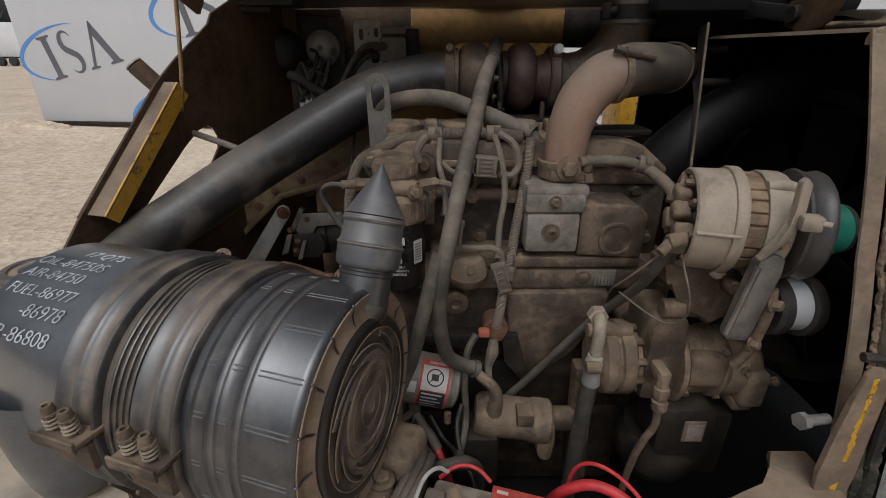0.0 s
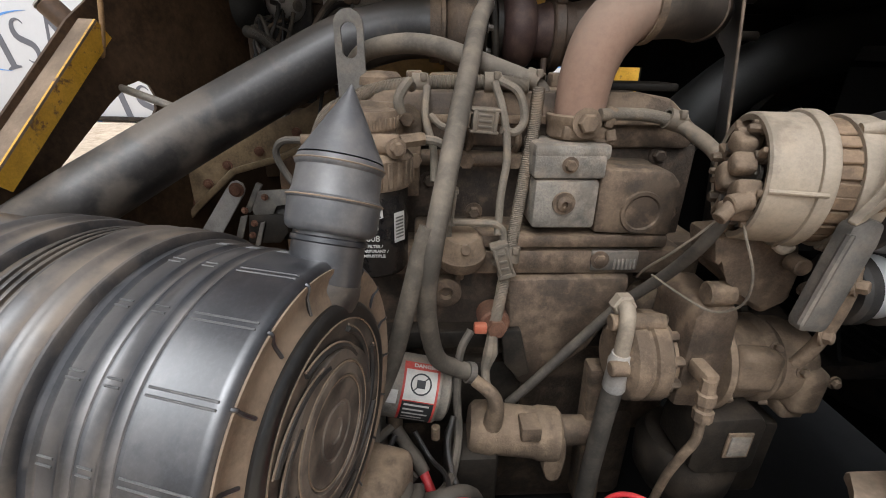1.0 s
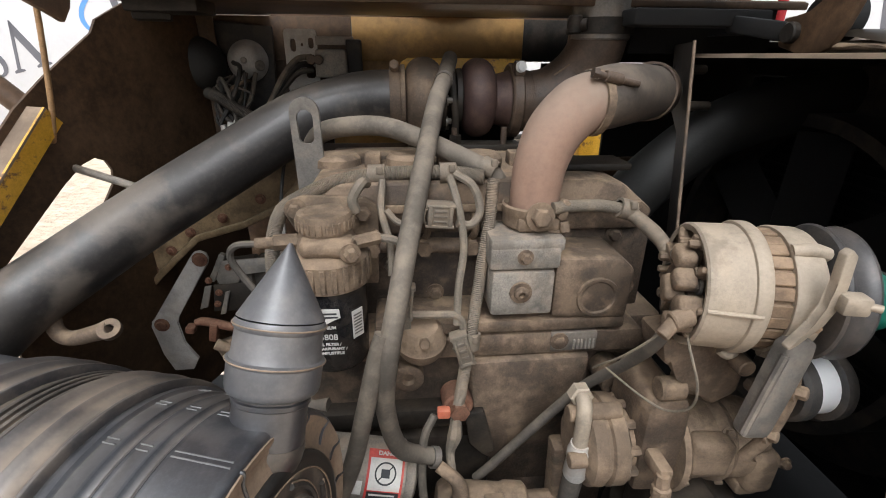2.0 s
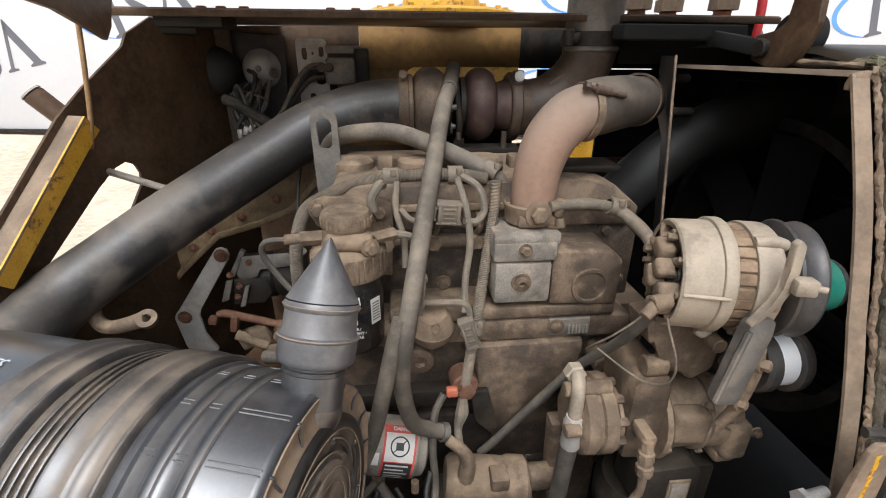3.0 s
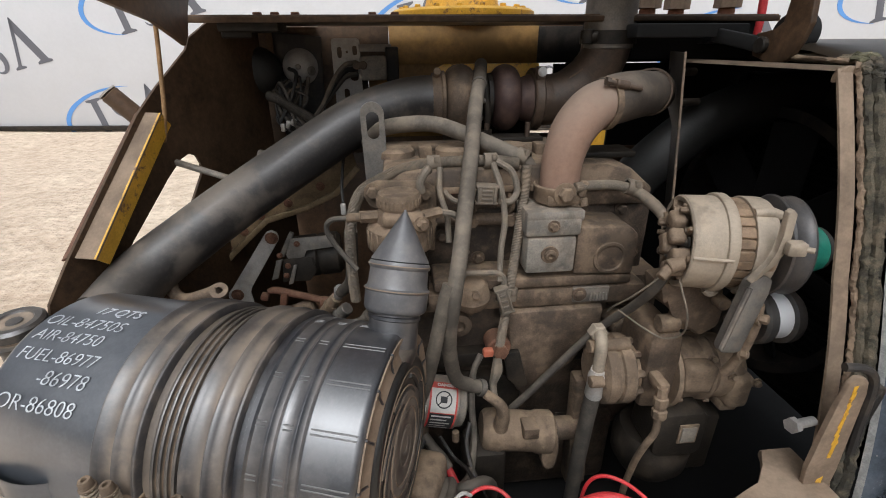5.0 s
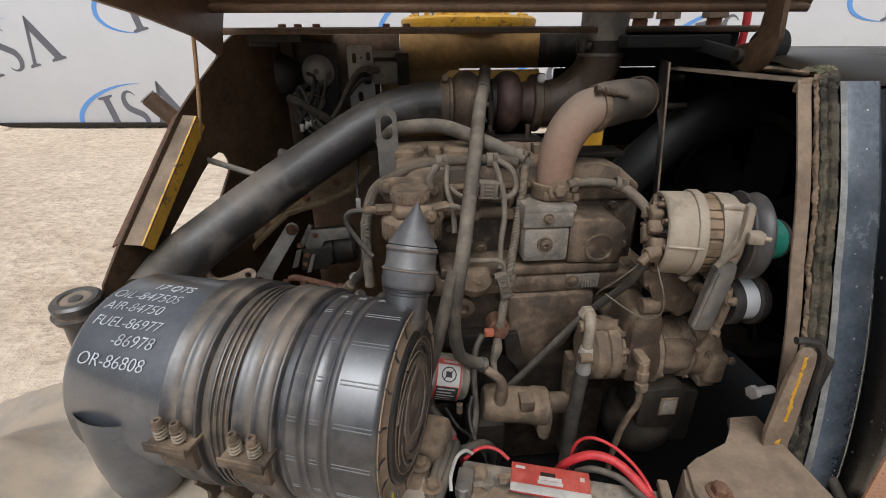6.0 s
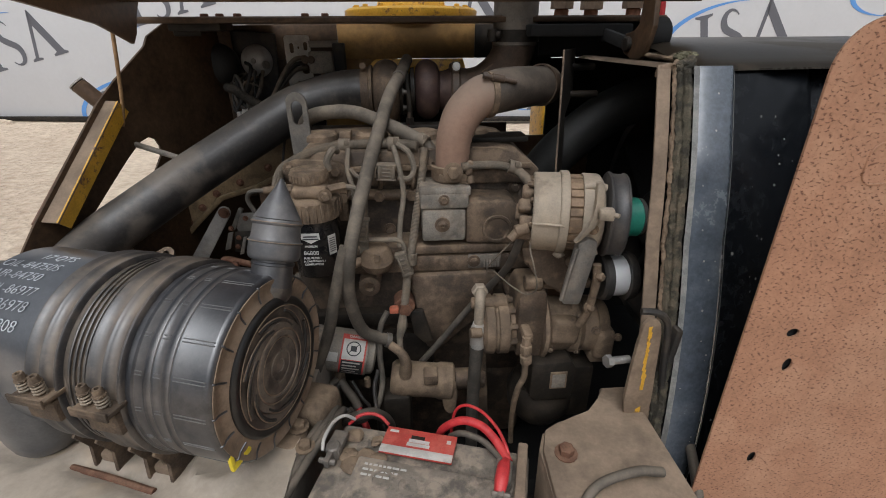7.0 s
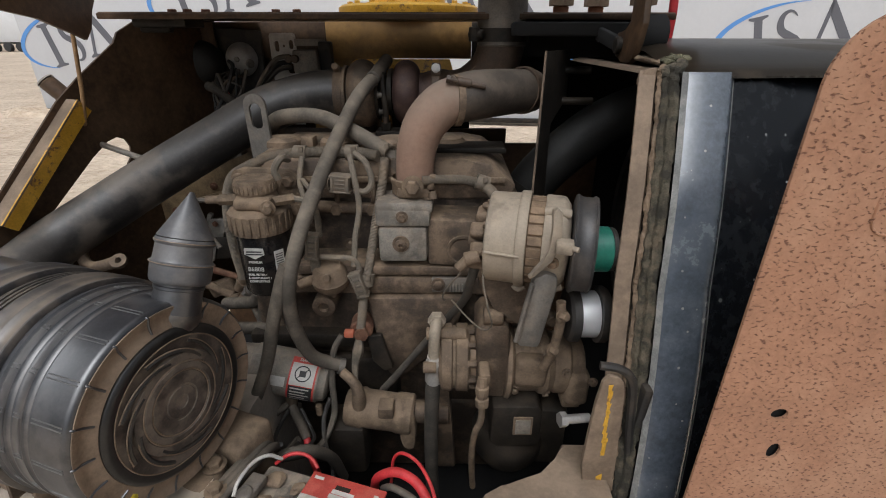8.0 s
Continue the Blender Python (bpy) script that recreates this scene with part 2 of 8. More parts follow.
def sand():
    m = bpy.data.materials.new("rutted_sand")
    m.use_nodes = True
    n, l = m.node_tree.nodes, m.node_tree.links
    b = n["Principled BSDF"]
    tc = n.new("ShaderNodeTexCoord")
    mp = n.new("ShaderNodeMapping")
    mp.inputs["Scale"].default_value = (0.8, 0.9, 1.0)
    l.new(tc.outputs["Object"], mp.inputs[0])
    hs = []
    for sc, det in ((0.5, 4), (3.0, 10), (11.0, 8)):
        t = n.new("ShaderNodeTexNoise")
        t.inputs["Scale"].default_value, t.inputs["Detail"].default_value = sc, det
        l.new(mp.outputs[0], t.inputs["Vector"])
        hs.append(t.outputs["Fac"])
    cr = n.new("ShaderNodeValToRGB")
    cr.color_ramp.elements[0].color, cr.color_ramp.elements[1].color = (0.46, 0.345, 0.245, 1), (0.72, 0.595, 0.455, 1)
    cr.color_ramp.elements[0].position, cr.color_ramp.elements[1].position = 0.38, 0.62
    a = n.new("ShaderNodeMath")
    a.operation = "MULTIPLY_ADD"
    a.inputs[1].default_value = 0.3
    l.new(hs[0], a.inputs[0])
    h2 = n.new("ShaderNodeMath")
    h2.operation = "MULTIPLY"
    h2.inputs[1].default_value = 0.7
    h3 = n.new("ShaderNodeMath")
    h3.operation = "MULTIPLY_ADD"
    h3.inputs[1].default_value, h3.inputs[2].default_value = 0.6, 0.0
    l.new(hs[2], h3.inputs[0])
    h4 = n.new("ShaderNodeMath")
    h4.operation = "MULTIPLY_ADD"
    h4.inputs[1].default_value = 0.4
    l.new(hs[1], h4.inputs[0])
    l.new(h3.outputs[0], h4.inputs[2])
    l.new(h4.outputs[0], h2.inputs[0])
    l.new(h2.outputs[0], a.inputs[2])
    l.new(a.outputs[0], cr.inputs[0])
    l.new(cr.outputs[0], b.inputs["Base Color"])
    b.inputs["Roughness"].default_value = 0.95
    s = n.new("ShaderNodeMath")
    l.new(hs[1], s.inputs[0])
    l.new(hs[2], s.inputs[1])
    bp = n.new("ShaderNodeBump")
    bp.inputs["Strength"].default_value, bp.inputs["Distance"].default_value = 1.0, 0.055
    l.new(s.outputs[0], bp.inputs["Height"])
    l.new(bp.outputs[0], b.inputs["Normal"])
    return m


SAND = sand()


def pitted():
    """Orange-brown sprayed lining, dusty, with many small dark pits."""
    m = mat("pitted_brown_lining", (0.35, 0.178, 0.104), 0.85, 0.0, 0.2, 16, 0.35, (0.38, 0.26, 0.175), 0.3)
    n, l = m.node_tree.nodes, m.node_tree.links
    b = n["Principled BSDF"]
    tc = n.new("ShaderNodeTexCoord")
    mp = n.new("ShaderNodeMapping")
    mp.inputs["Scale"].default_value = (1.0, 1.0, 1.7)
    mp.inputs["Rotation"].default_value = (0, 0.5, 0)
    l.new(tc.outputs["Object"], mp.inputs[0])
    t = n.new("ShaderNodeTexNoise")
    t.inputs["Scale"].default_value, t.inputs["Detail"].default_value = 250.0, 1.5
    l.new(mp.outputs[0], t.inputs["Vector"])
    cr = n.new("ShaderNodeValToRGB")
    cr.color_ramp.elements[0].position, cr.color_ramp.elements[1].position = 0.585, 0.68
    cr.color_ramp.elements[0].color, cr.color_ramp.elements[1].color = (0, 0, 0, 1), (1, 1, 1, 1)
    l.new(t.outputs["Fac"], cr.inputs[0])
    old = b.inputs["Base Color"].links[0].from_socket
    mx = n.new("ShaderNodeMix")
    mx.data_type = "RGBA"
    mx.inputs[7].default_value = (0.165, 0.075, 0.045, 1)
    l.new(cr.outputs[0], mx.inputs[0])
    l.new(old, mx.inputs[6])
    l.new(mx.outputs[2], b.inputs["Base Color"])
    bp = n.new("ShaderNodeBump")
    bp.invert = True
    bp.inputs["Strength"].default_value, bp.inputs["Distance"].default_value = 0.6, 0.002
    l.new(cr.outputs[0], bp.inputs["Height"])
    l.new(bp.outputs[0], b.inputs["Normal"])
    return m


PITTED = pitted()

# ---- mesh helpers ----
ORIGIN = {}
V = Vector


def thing(name, at, label, category, group=""):
    ob = new(name)
    ob.location, ob.empty_display_size = at, 0.05
    ORIGIN[ob.name] = V(at)
    return tagged(ob, label, category, group)


def part(name, bm, material, parent=None, label="", angle=38):
    me = bpy.data.meshes.new(name)
    o = ORIGIN[parent.name] if parent else V((0, 0, 0))
    bmesh.ops.translate(bm, verts=bm.verts, vec=-o)
    bmesh.ops.recalc_face_normals(bm, faces=bm.faces)
    bm.to_mesh(me)
    bm.free()
    me.polygons.foreach_set("use_smooth", [True] * len(me.polygons))
    me.set_sharp_from_angle(angle=radians(angle))
    me.materials.append(material)
    ob = new(name, me)
    ORIGIN[ob.name] = o
    if parent:
        ob.parent = parent
    if label:
        tagged(ob, label)
    return ob


def single(name, at, bm, material, label, category, group="", kind="", angle=38):
    """A thing that is one mesh, with its origin at its base."""
    me = bpy.data.meshes.new(name)
    bmesh.ops.translate(bm, verts=bm.verts, vec=-V(at))
    bmesh.ops.recalc_face_normals(bm, faces=bm.faces)
    bm.to_mesh(me)
    bm.free()
    me.polygons.foreach_set("use_smooth", [True] * len(me.polygons))
    me.set_sharp_from_angle(angle=radians(angle))
    me.materials.append(material)
    ob = new(name, me)
    ob.location = at
    ORIGIN[ob.name] = V(at)
    return tagged(ob, label, category, group, kind)


def B():
    return bmesh.new()


def basis(d, side=(0, 0, 1)):
    """A turn whose z runs along d."""
    z = V(d).normalized()
    x = V(side).cross(z)
    if x.length < 1e-4:
        x = V((1, 0, 0)).cross(z)
    x.normalize()
    y = z.cross(x)
    return Matrix((x, y, z)).transposed().to_4x4()


def box(bm, c, size, rot=None, bev=0.003, seg=2):
    g = bmesh.ops.create_cube(bm, size=1.0)
    vs = g["verts"]
    bmesh.ops.scale(bm, vec=size, verts=vs)
    es = list({e for v in vs for e in v.link_edges})
    if bev:
        bev = min(bev, min(size) * 0.45)
        r = bmesh.ops.bevel(bm, geom=es, offset=bev, segments=seg, profile=0.5, affect="EDGES")
        vs = list({v for f in r["faces"] for v in f.verts} | {v for v in vs if v.is_valid})
        seen, todo = set(vs), list(vs)
        while todo:
            v = todo.pop()
            for e in v.link_edges:
                o = e.other_vert(v)
                if o not in seen:
                    seen.add(o)
                    todo.append(o)
        vs = list(seen)
    m = Matrix.Translation(c) @ (rot.to_4x4() if rot else Matrix())
    bmesh.ops.transform(bm, matrix=m, verts=vs)
    return bm


def lathe(bm, p, d, prof, seg=40, side=(0, 0, 1), squash=1.0):
    """Rings (distance along d, radius) round an axis; ends of radius 0 close it."""
    m = Matrix.Translation(p) @ basis(d, side)
    rings = []
    for s, r in prof:
        if r <= 1e-6:
            rings.append([bm.verts.new(m @ V((0, 0, s)))])
        else:
            rings.append([bm.verts.new(m @ V((r * math.cos(a), r * squash * math.sin(a), s))) for a in (2 * math.pi * i / seg for i in range(seg))])
    for a, b in zip(rings[:-1], rings[1:]):
        for i in range(seg):
            j = (i + 1) % seg
            if len(a) == 1 and len(b) == 1:
                continue
            if len(a) == 1:
                bm.faces.new((a[0], b[i], b[j]))
            elif len(b) == 1:
                bm.faces.new((a[i], a[j], b[0]))
            else:
                bm.faces.new((a[i], a[j], b[j], b[i]))
    return bm


def rod(bm, a, b, r, seg=20, bev=0.15):
    """A closed cylinder from a to b with eased rims."""
    a, b = V(a), V(b)
    h = (b - a).length
    e = min(r, h) * bev
    return lathe(bm, a, b - a, [(0, 0), (0, r - e), (e, r), (h - e, r), (h, r - e), (h, 0)], seg)


def spline(pts, n):
    pts = [V(p) for p in pts]
    q = [2 * pts[0] - pts[1]] + pts + [2 * pts[-1] - pts[-2]]
    out = []
    for i in range(1, len(q) - 2):
        for k in range(n):
            t = k / n
            p0, p1, p2, p3 = q[i - 1], q[i], q[i + 1], q[i + 2]
            out.append(0.5 * (2 * p1 + (p2 - p0) * t + (2 * p0 - 5 * p1 + 4 * p2 - p3) * t * t + (3 * p1 - p0 - 3 * p2 + p3) * t ** 3))
    return out + [pts[-1]]


def tube(bm, pts, r, seg=12, n=8, ribs=0.0, raw=False):
    """A round hose or pipe through the points; r may be a list of radii along them. ribs: depth of corrugation."""
    c = [V(p) for p in pts] if raw else spline(pts, n)
    rings, up = [], None
    for i, p in enumerate(c):
        d = (c[min(i + 1, len(c) - 1)] - c[max(i - 1, 0)]).normalized()
        if up is None:
            up = d.orthogonal().normalized()
        up = (up - d * up.dot(d)).normalized()
        w = d.cross(up)
        if isinstance(r, (list, tuple)):
            f = i / (len(c) - 1) * (len(r) - 1)
            k = min(int(f), len(r) - 2)
            rr = r[k] + (r[k + 1] - r[k]) * (f - k)
        else:
            rr = r
        if ribs and i % 2:
            rr -= ribs
        rings.append([bm.verts.new(p + rr * (math.cos(a) * up + math.sin(a) * w)) for a in (2 * math.pi * j / seg for j in range(seg))])
    for a, b in zip(rings[:-1], rings[1:]):
        for i in range(seg):
            j = (i + 1) % seg
            bm.faces.new((a[i], a[j], b[j], b[i]))
    bm.faces.new(rings[0][::-1])
    bm.faces.new(rings[-1])
    return bm


def prism(bm, outline, m, depth, bev=0.0):
    """A flat outline (x, y) in the frame m, made thick along its z."""
    bot = [bm.verts.new(m @ V((x, y, 0))) for x, y in outline]
    topv = [bm.verts.new(m @ V((x, y, depth))) for x, y in outline]
    k = len(outline)
    fs = [bm.faces.new(bot[::-1]), bm.faces.new(topv)]
    fs += [bm.faces.new((bot[i], bot[(i + 1) % k], topv[(i + 1) % k], topv[i])) for i in range(k)]
    if bev:
        bmesh.ops.bevel(bm, geom=list({e for f in fs for e in f.edges}), offset=bev, segments=2, profile=0.5, affect="EDGES")
    return bm


def rounded(w, h, r, seg=5):
    """The outline of a rectangle with round corners, round the origin."""
    out = []
    for cx, cy, a0 in ((w / 2 - r, h / 2 - r, 0), (-w / 2 + r, h / 2 - r, 90), (-w / 2 + r, -h / 2 + r, 180), (w / 2 - r, -h / 2 + r, 270)):
        out += [(cx + r * math.cos(radians(a0 + 90 * i / seg)), cy + r * math.sin(radians(a0 + 90 * i / seg))) for i in range(seg + 1)]
    return out


def bolt(bm, p, d, r=0.007, h=0.007):
    """A washer and a hexagon head."""
    lathe(bm, p, d, [(-0.001, 0), (-0.001, r * 1.5), (0.0015, r * 1.5), (0.0015, 0)], 14)
    lathe(bm, p, d, [(0.001, 0), (0.001, r), (h * 0.85, r), (h, r * 0.8), (h, 0)], 6)
    return bm


FRONT = Matrix(((1, 0, 0), (0, 0, -1), (0, 1, 0)))  # outline x, y become world x, z; thickness towards the camera


def front(x, y, z):
    return Matrix.Translation((x, y, z)) @ FRONT.to_4x4()


def letters(name, text, m, size, material, parent, bold=0.0, label="", slant=0.0):
    cu = bpy.data.curves.new(name, "FONT")
    cu.shear = slant
    cu.body, cu.size, cu.offset, cu.extrude, cu.align_x, cu.align_y = text, size, bold, 0.0002, "LEFT", "CENTER"
    ob = new(name, cu)
    me = bpy.data.meshes.new_from_object(ob.evaluated_get(bpy.context.evaluated_depsgraph_get()))
    bpy.data.objects.remove(ob)
    me.transform(Matrix.Translation(-ORIGIN[parent.name]) @ m)
    me.materials.clear()
    me.materials.append(material)
    o = new(name, me)
    o.parent = parent
    ORIGIN[o.name] = ORIGIN[parent.name]
    if label:
        tagged(o, label)
    return o


def split_pieces(ob):
    """Parts the loose pieces of a lettered mesh into objects of their own, alike in name and parent."""
    me = ob.data
    own = list(range(len(me.vertices)))

    def root(i):
        while own[i] != i:
            own[i] = own[own[i]]
            i = own[i]
        return i

    for f in me.polygons:
        a = root(f.vertices[0])
        for i in f.vertices[1:]:
            own[root(i)] = a
    groups = {}
    for f in me.polygons:
        groups.setdefault(root(f.vertices[0]), []).append(tuple(f.vertices))
    for faces in groups.values():
        ids = sorted({i for f in faces for i in f})
        at = {i: k for k, i in enumerate(ids)}
        piece = bpy.data.meshes.new(ob.name)
        piece.from_pydata([me.vertices[i].co.copy() for i in ids], [], [[at[i] for i in f] for f in faces])
        piece.materials.append(me.materials[0])
        o = new("handwriting", piece)
        o.parent = ob.parent
        tagged(o, "white handwritten character")
    bpy.data.objects.remove(ob)


# ---- ground and distance ----
def make_ground():
    bm = B()
    xs = sorted({-400, -200, -100, -60, *[-40 + i for i in range(0, 61)], 40, 100, 200, 400})
    ys = sorted({-300, -100, -30, *[-6 + i for i in range(0, 47)], 60, 100, 200, 500})
    rows = []
    for y in ys:
        row = []
        for x in xs:
            near = max(0, 1 - max(abs(x), abs(y)) / 60)
            z = near * 0.10 * noise.noise((x * 0.35, y * 0.6, 0)) if abs(x) + abs(y) > 5 else 0
            row.append(bm.verts.new((x, y, z - 0.02)))
        rows.append(row)
    for a, b in zip(rows[:-1], rows[1:]):
        for i in range(len(xs) - 1):
            bm.faces.new((a[i], a[i + 1], b[i + 1], b[i]))
    return single("ground", (0, 0, 0), bm, SAND, "pale tan rutted sand yard", "ground", kind="structure", angle=180)


make_ground()


def banner_wall():
    """A long white vinyl-clad wall with repeated marks: a blue swoosh over dark strokes."""
    a, b = V((-10.3, 12.1, 0)), V((13.0, 9.6, 0))
    d = (b - a).normalized()
    nrm = V((d.y, -d.x, 0))
    L = (b - a).length
    w = thing("banner_wall", a, "long white vinyl banner wall with blue and grey marks", "banner")
    bm = B()
    rot = Matrix((d, -nrm, V((0, 0, 1)))).transposed()
    box(bm, a + d * L / 2 - nrm * 0.15 + V((0, 0, 2.1)), (L, 0.3, 4.0), rot, 0.02)
    part("sheet", bm, BANNER, w)
    bm = B()
    box(bm, a + d * L / 2 + nrm * 0.03 + V((0, 0, 0.06)), (L, 0.10, 0.10), rot, 0.01)
    part("bottom_rail", bm, CAST_DARK, w, "dark bottom rail")
    tilt = Matrix.Rotation(radians(13), 4, "Z")
    for ka in range(-3, 7):
        for kb in range(-4, 9):
            u, z = 0.69 + 3.65 * ka + 2.59 * kb, 1.08 + 0.95 * ka - 1.37 * kb
            if not (-0.1 < u < L - 2.4 and -0.35 < z < 3.0):
                continue
            m = Matrix.Translation(a + d * u + nrm * 0.004 + V((0, 0, z))) @ Matrix((d, V((0, 0, 1)), nrm)).transposed().to_4x4() @ tilt @ Matrix.Translation((-0.25, 0, 0)) @ Matrix.Scale(1.28, 4)
            bm = B()
            n = 28
            ring = []
            for i in range(n + 1):
                t = radians(60 + 190 * i / n)
                th = 0.085 * math.sin(math.pi * i / n) + 0.004
                ring.append((t, th))
            out = [(0.62 + 0.95 * math.cos(t), 0.42 + 0.46 * math.sin(t)) for t, th in ring]
            inn = [(0.62 + (0.95 - th) * math.cos(t), 0.42 + (0.46 - th * 0.8) * math.sin(t)) for t, th in ring]
            prism(bm, out + inn[::-1], m, 0.003)
            part("swoosh", bm, NAVY, w, "blue arc")
            mid = [(0.80 + 0.125 * math.cos(radians(q)), 0.575 + 0.165 * math.sin(radians(q))) for q in range(25, 236, 15)]
            mid += [(0.81 + 0.135 * math.cos(radians(q)), 0.185 + 0.165 * math.sin(radians(q))) for q in range(50, -156, -15)]
            bm = B()
            rib = []
            for i, p in enumerate(mid):
                q0, q1 = mid[max(0, i - 1)], mid[min(len(mid) - 1, i + 1)]
                dx, dz = q1[0] - q0[0], q1[1] - q0[1]
                f = 0.5 * (0.018 + 0.095 * math.sin(math.pi * i / (len(mid) - 1)) ** 1.6) / math.hypot(dx, dz)
                rib.append([bm.verts.new(m @ V((p[0] + k * dz * f, p[1] - k * dx * f, 0.003))) for k in (-1, 1)])
            for r0, r1 in zip(rib[:-1], rib[1:]):
                bm.faces.new((r0[0], r0[1], r1[1], r1[0]))
            part("curved_stroke", bm, GREY_INK, w, "dark grey curved stroke")
            for poly in ([(0.22, 0.0), (0.50, 0.0), (0.50, 0.03), (0.42, 0.06), (0.42, 0.70), (0.50, 0.73), (0.50, 0.76), (0.22, 0.76), (0.22, 0.73), (0.30, 0.70), (0.30, 0.06), (0.22, 0.03)], [(1.06, 0), (1.26, 0), (1.26, 0.03), (1.19, 0.05), (1.41, 0.64), (1.42, 0.78), (1.40, 0.78), (1.13, 0.06), (1.06, 0.03)], [(1.40, 0.78), (1.42, 0.78), (1.72, 0.06), (1.78, 0.03), (1.78, 0), (1.50, 0), (1.50, 0.03), (1.57, 0.06), (1.36, 0.58)]):
                bm = B()
                prism(bm, poly, m, 0.003)
                part("stroke", bm, GREY_INK, w, "dark grey stroke")
    return w


banner_wall()


bm = B()
bmesh.ops.create_icosphere(bm, subdivisions=5, radius=1.0, matrix=Matrix.Translation((-10.2, 11.4, -0.20)) @ Matrix.Diagonal((1.2, 0.50, 0.40, 1)))
for v in bm.verts:
    v.co += noise.noise_vector(v.co * 3) * 0.10 + noise.noise_vector(v.co * 11) * 0.03
single("sand_mound", (-9.7, 11.3, 0.0), bm, SAND, "low heap of pale sand at the end of the wall", "sand")


def far_trailer():
    w = thing("white_trailer", (-58, 64, 0), "long white trailer with dark wheels beyond the yard", "trailer")
    bm = B()
    rot = Matrix.Rotation(radians(8), 3, "Z")
    box(bm, (-62, 64, 3.1), (40, 3, 4.0), rot, 0.1)
    part("body", bm, TRAILER, w)
    for i in range(5):
        bm = B()
        p = V((-61 + 1.6 * i, 62.4, 0.55))
        rod(bm, p, p + V((0, 0.5, 0)), 0.55, 24)
        part("wheel", bm, ROADWHEEL, w, "dark tyre")
    bm = B()
    box(bm, (-62, 62.9, 1.05), (38, 0.3, 0.25), rot, 0.02)
    part("side_rail", bm, ROADWHEEL, w)


far_trailer()


def bare_trees():
    rng = random.Random(4)
    bm = B()
    for i in range(70):
        x, y = -130 + 2.6 * i * 1.1 + rng.uniform(-1, 1), 120 + rng.uniform(-8, 8)
        h = rng.uniform(9, 16)
        p = [V((x, y, 0)), V((x + rng.uniform(-.4, .4), y, h * .5)), V((x + rng.uniform(-.8, .8), y, h))]
        tube(bm, p, [0.22, 0.16, 0.03], 5, 2)
        for k in range(6):
            q = p[1] + V((0, 0, rng.uniform(-.2, .4) * h))
            tube(bm, [q, q + V((rng.uniform(-2.5, 2.5), rng.uniform(-1, 1), rng.uniform(1, 3)))], [0.07, 0.015], 4, 1)
    return single("bare_woods", (0, 120, 0), bm, BARK, "distant belt of bare grey trees", "trees", kind="stuff")


bare_trees()

# ---- the machine's bay: sheets, deck, lid ----
machine_label = "structure"


def sheet_bits(name, boxes, material, label, category="panel", bev=0.002):
    bm = B()
    for c, s in boxes:
        box(bm, c, s, None, bev)
    c0 = boxes[0][0]
    return single(name, c0, bm, material, label, category)


# rear bulkhead: the top strip is yellow, below it is black; two openings let the yard show through
def bulkhead():
    w = thing("rear_bulkhead", (0.2, 1.19, 0.6), "dirty yellow steel bulkhead behind the engine, darkened for shade", "panel")
    # yellow and brown plates hold the shade under the deck in their colour
    plates = (("upper_plate", (0.105, 1.200, 1.7995), (0.360, 0.010, 0.083), YELLOW_DIRTY_SHADED, "dirty yellow plate, darkened for the deck's shade"),
              # dark sheet where the yellow fades into shade
              ("shaded_plate", (0.341, 1.201, 1.799), (0.110, 0.010, 0.082), CAST_DARK, "plate by the exhaust, its shade put into the colour"),
              ("left_plate", (-0.265, 1.202, 1.799), (0.378, 0.010, 0.082), SHADED_BROWN, "dark brown plate"),
              ("middle_plate", (-0.303, 1.214, 1.675), (0.344, 0.010, 0.202), SHADED_BROWN, "dark brown plate"),
              ("yellow_brown_plate", (-0.026, 1.214, 1.675), (0.208, 0.010, 0.202), YELLOW_DIRTY_SHADED, "yellow-brown plate, darkened for shade"),
              ("lower_plate", (0.08, 1.212, 1.1305), (1.12, 0.010, 0.829), BROWN, ""),
              ("ledge_plate", (-0.0475, 1.2125, 1.5645), (0.865, 0.010, 0.039), BROWN, ""),
              # near-black plates close the gaps; the bay's darkness is in their colour
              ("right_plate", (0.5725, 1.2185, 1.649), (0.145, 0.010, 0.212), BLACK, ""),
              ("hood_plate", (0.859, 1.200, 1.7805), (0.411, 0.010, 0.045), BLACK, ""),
              ("side_plate", (0.525, 1.200, 1.80), (0.256, 0.010, 0.084), BLACK, "near-black plate, the bay's shade in its colour"),
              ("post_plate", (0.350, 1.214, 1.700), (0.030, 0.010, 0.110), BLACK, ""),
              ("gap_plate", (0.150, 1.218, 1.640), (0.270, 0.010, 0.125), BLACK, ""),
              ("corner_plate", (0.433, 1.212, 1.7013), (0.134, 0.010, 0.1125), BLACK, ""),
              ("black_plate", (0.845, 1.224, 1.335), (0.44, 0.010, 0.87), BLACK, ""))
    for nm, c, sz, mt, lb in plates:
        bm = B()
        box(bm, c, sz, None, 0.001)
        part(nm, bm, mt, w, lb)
    # bright yellow shield close behind the turbocharger, its upper corner rounded
    bm = B()
    prism(bm, [(0.018, 1.690), (0.018, 1.746), (0.023, 1.758), (0.034, 1.765), (0.232, 1.765), (0.248, 1.715), (0.248, 1.690)], front(0, 1.002, 0), 0.004, 0.001)
    single("turbo_heat_shield", (0.13, 1.0, 1.60), bm, YELLOW, "bright yellow sheet shield behind the turbocharger", "shield")
    return w


bulkhead()


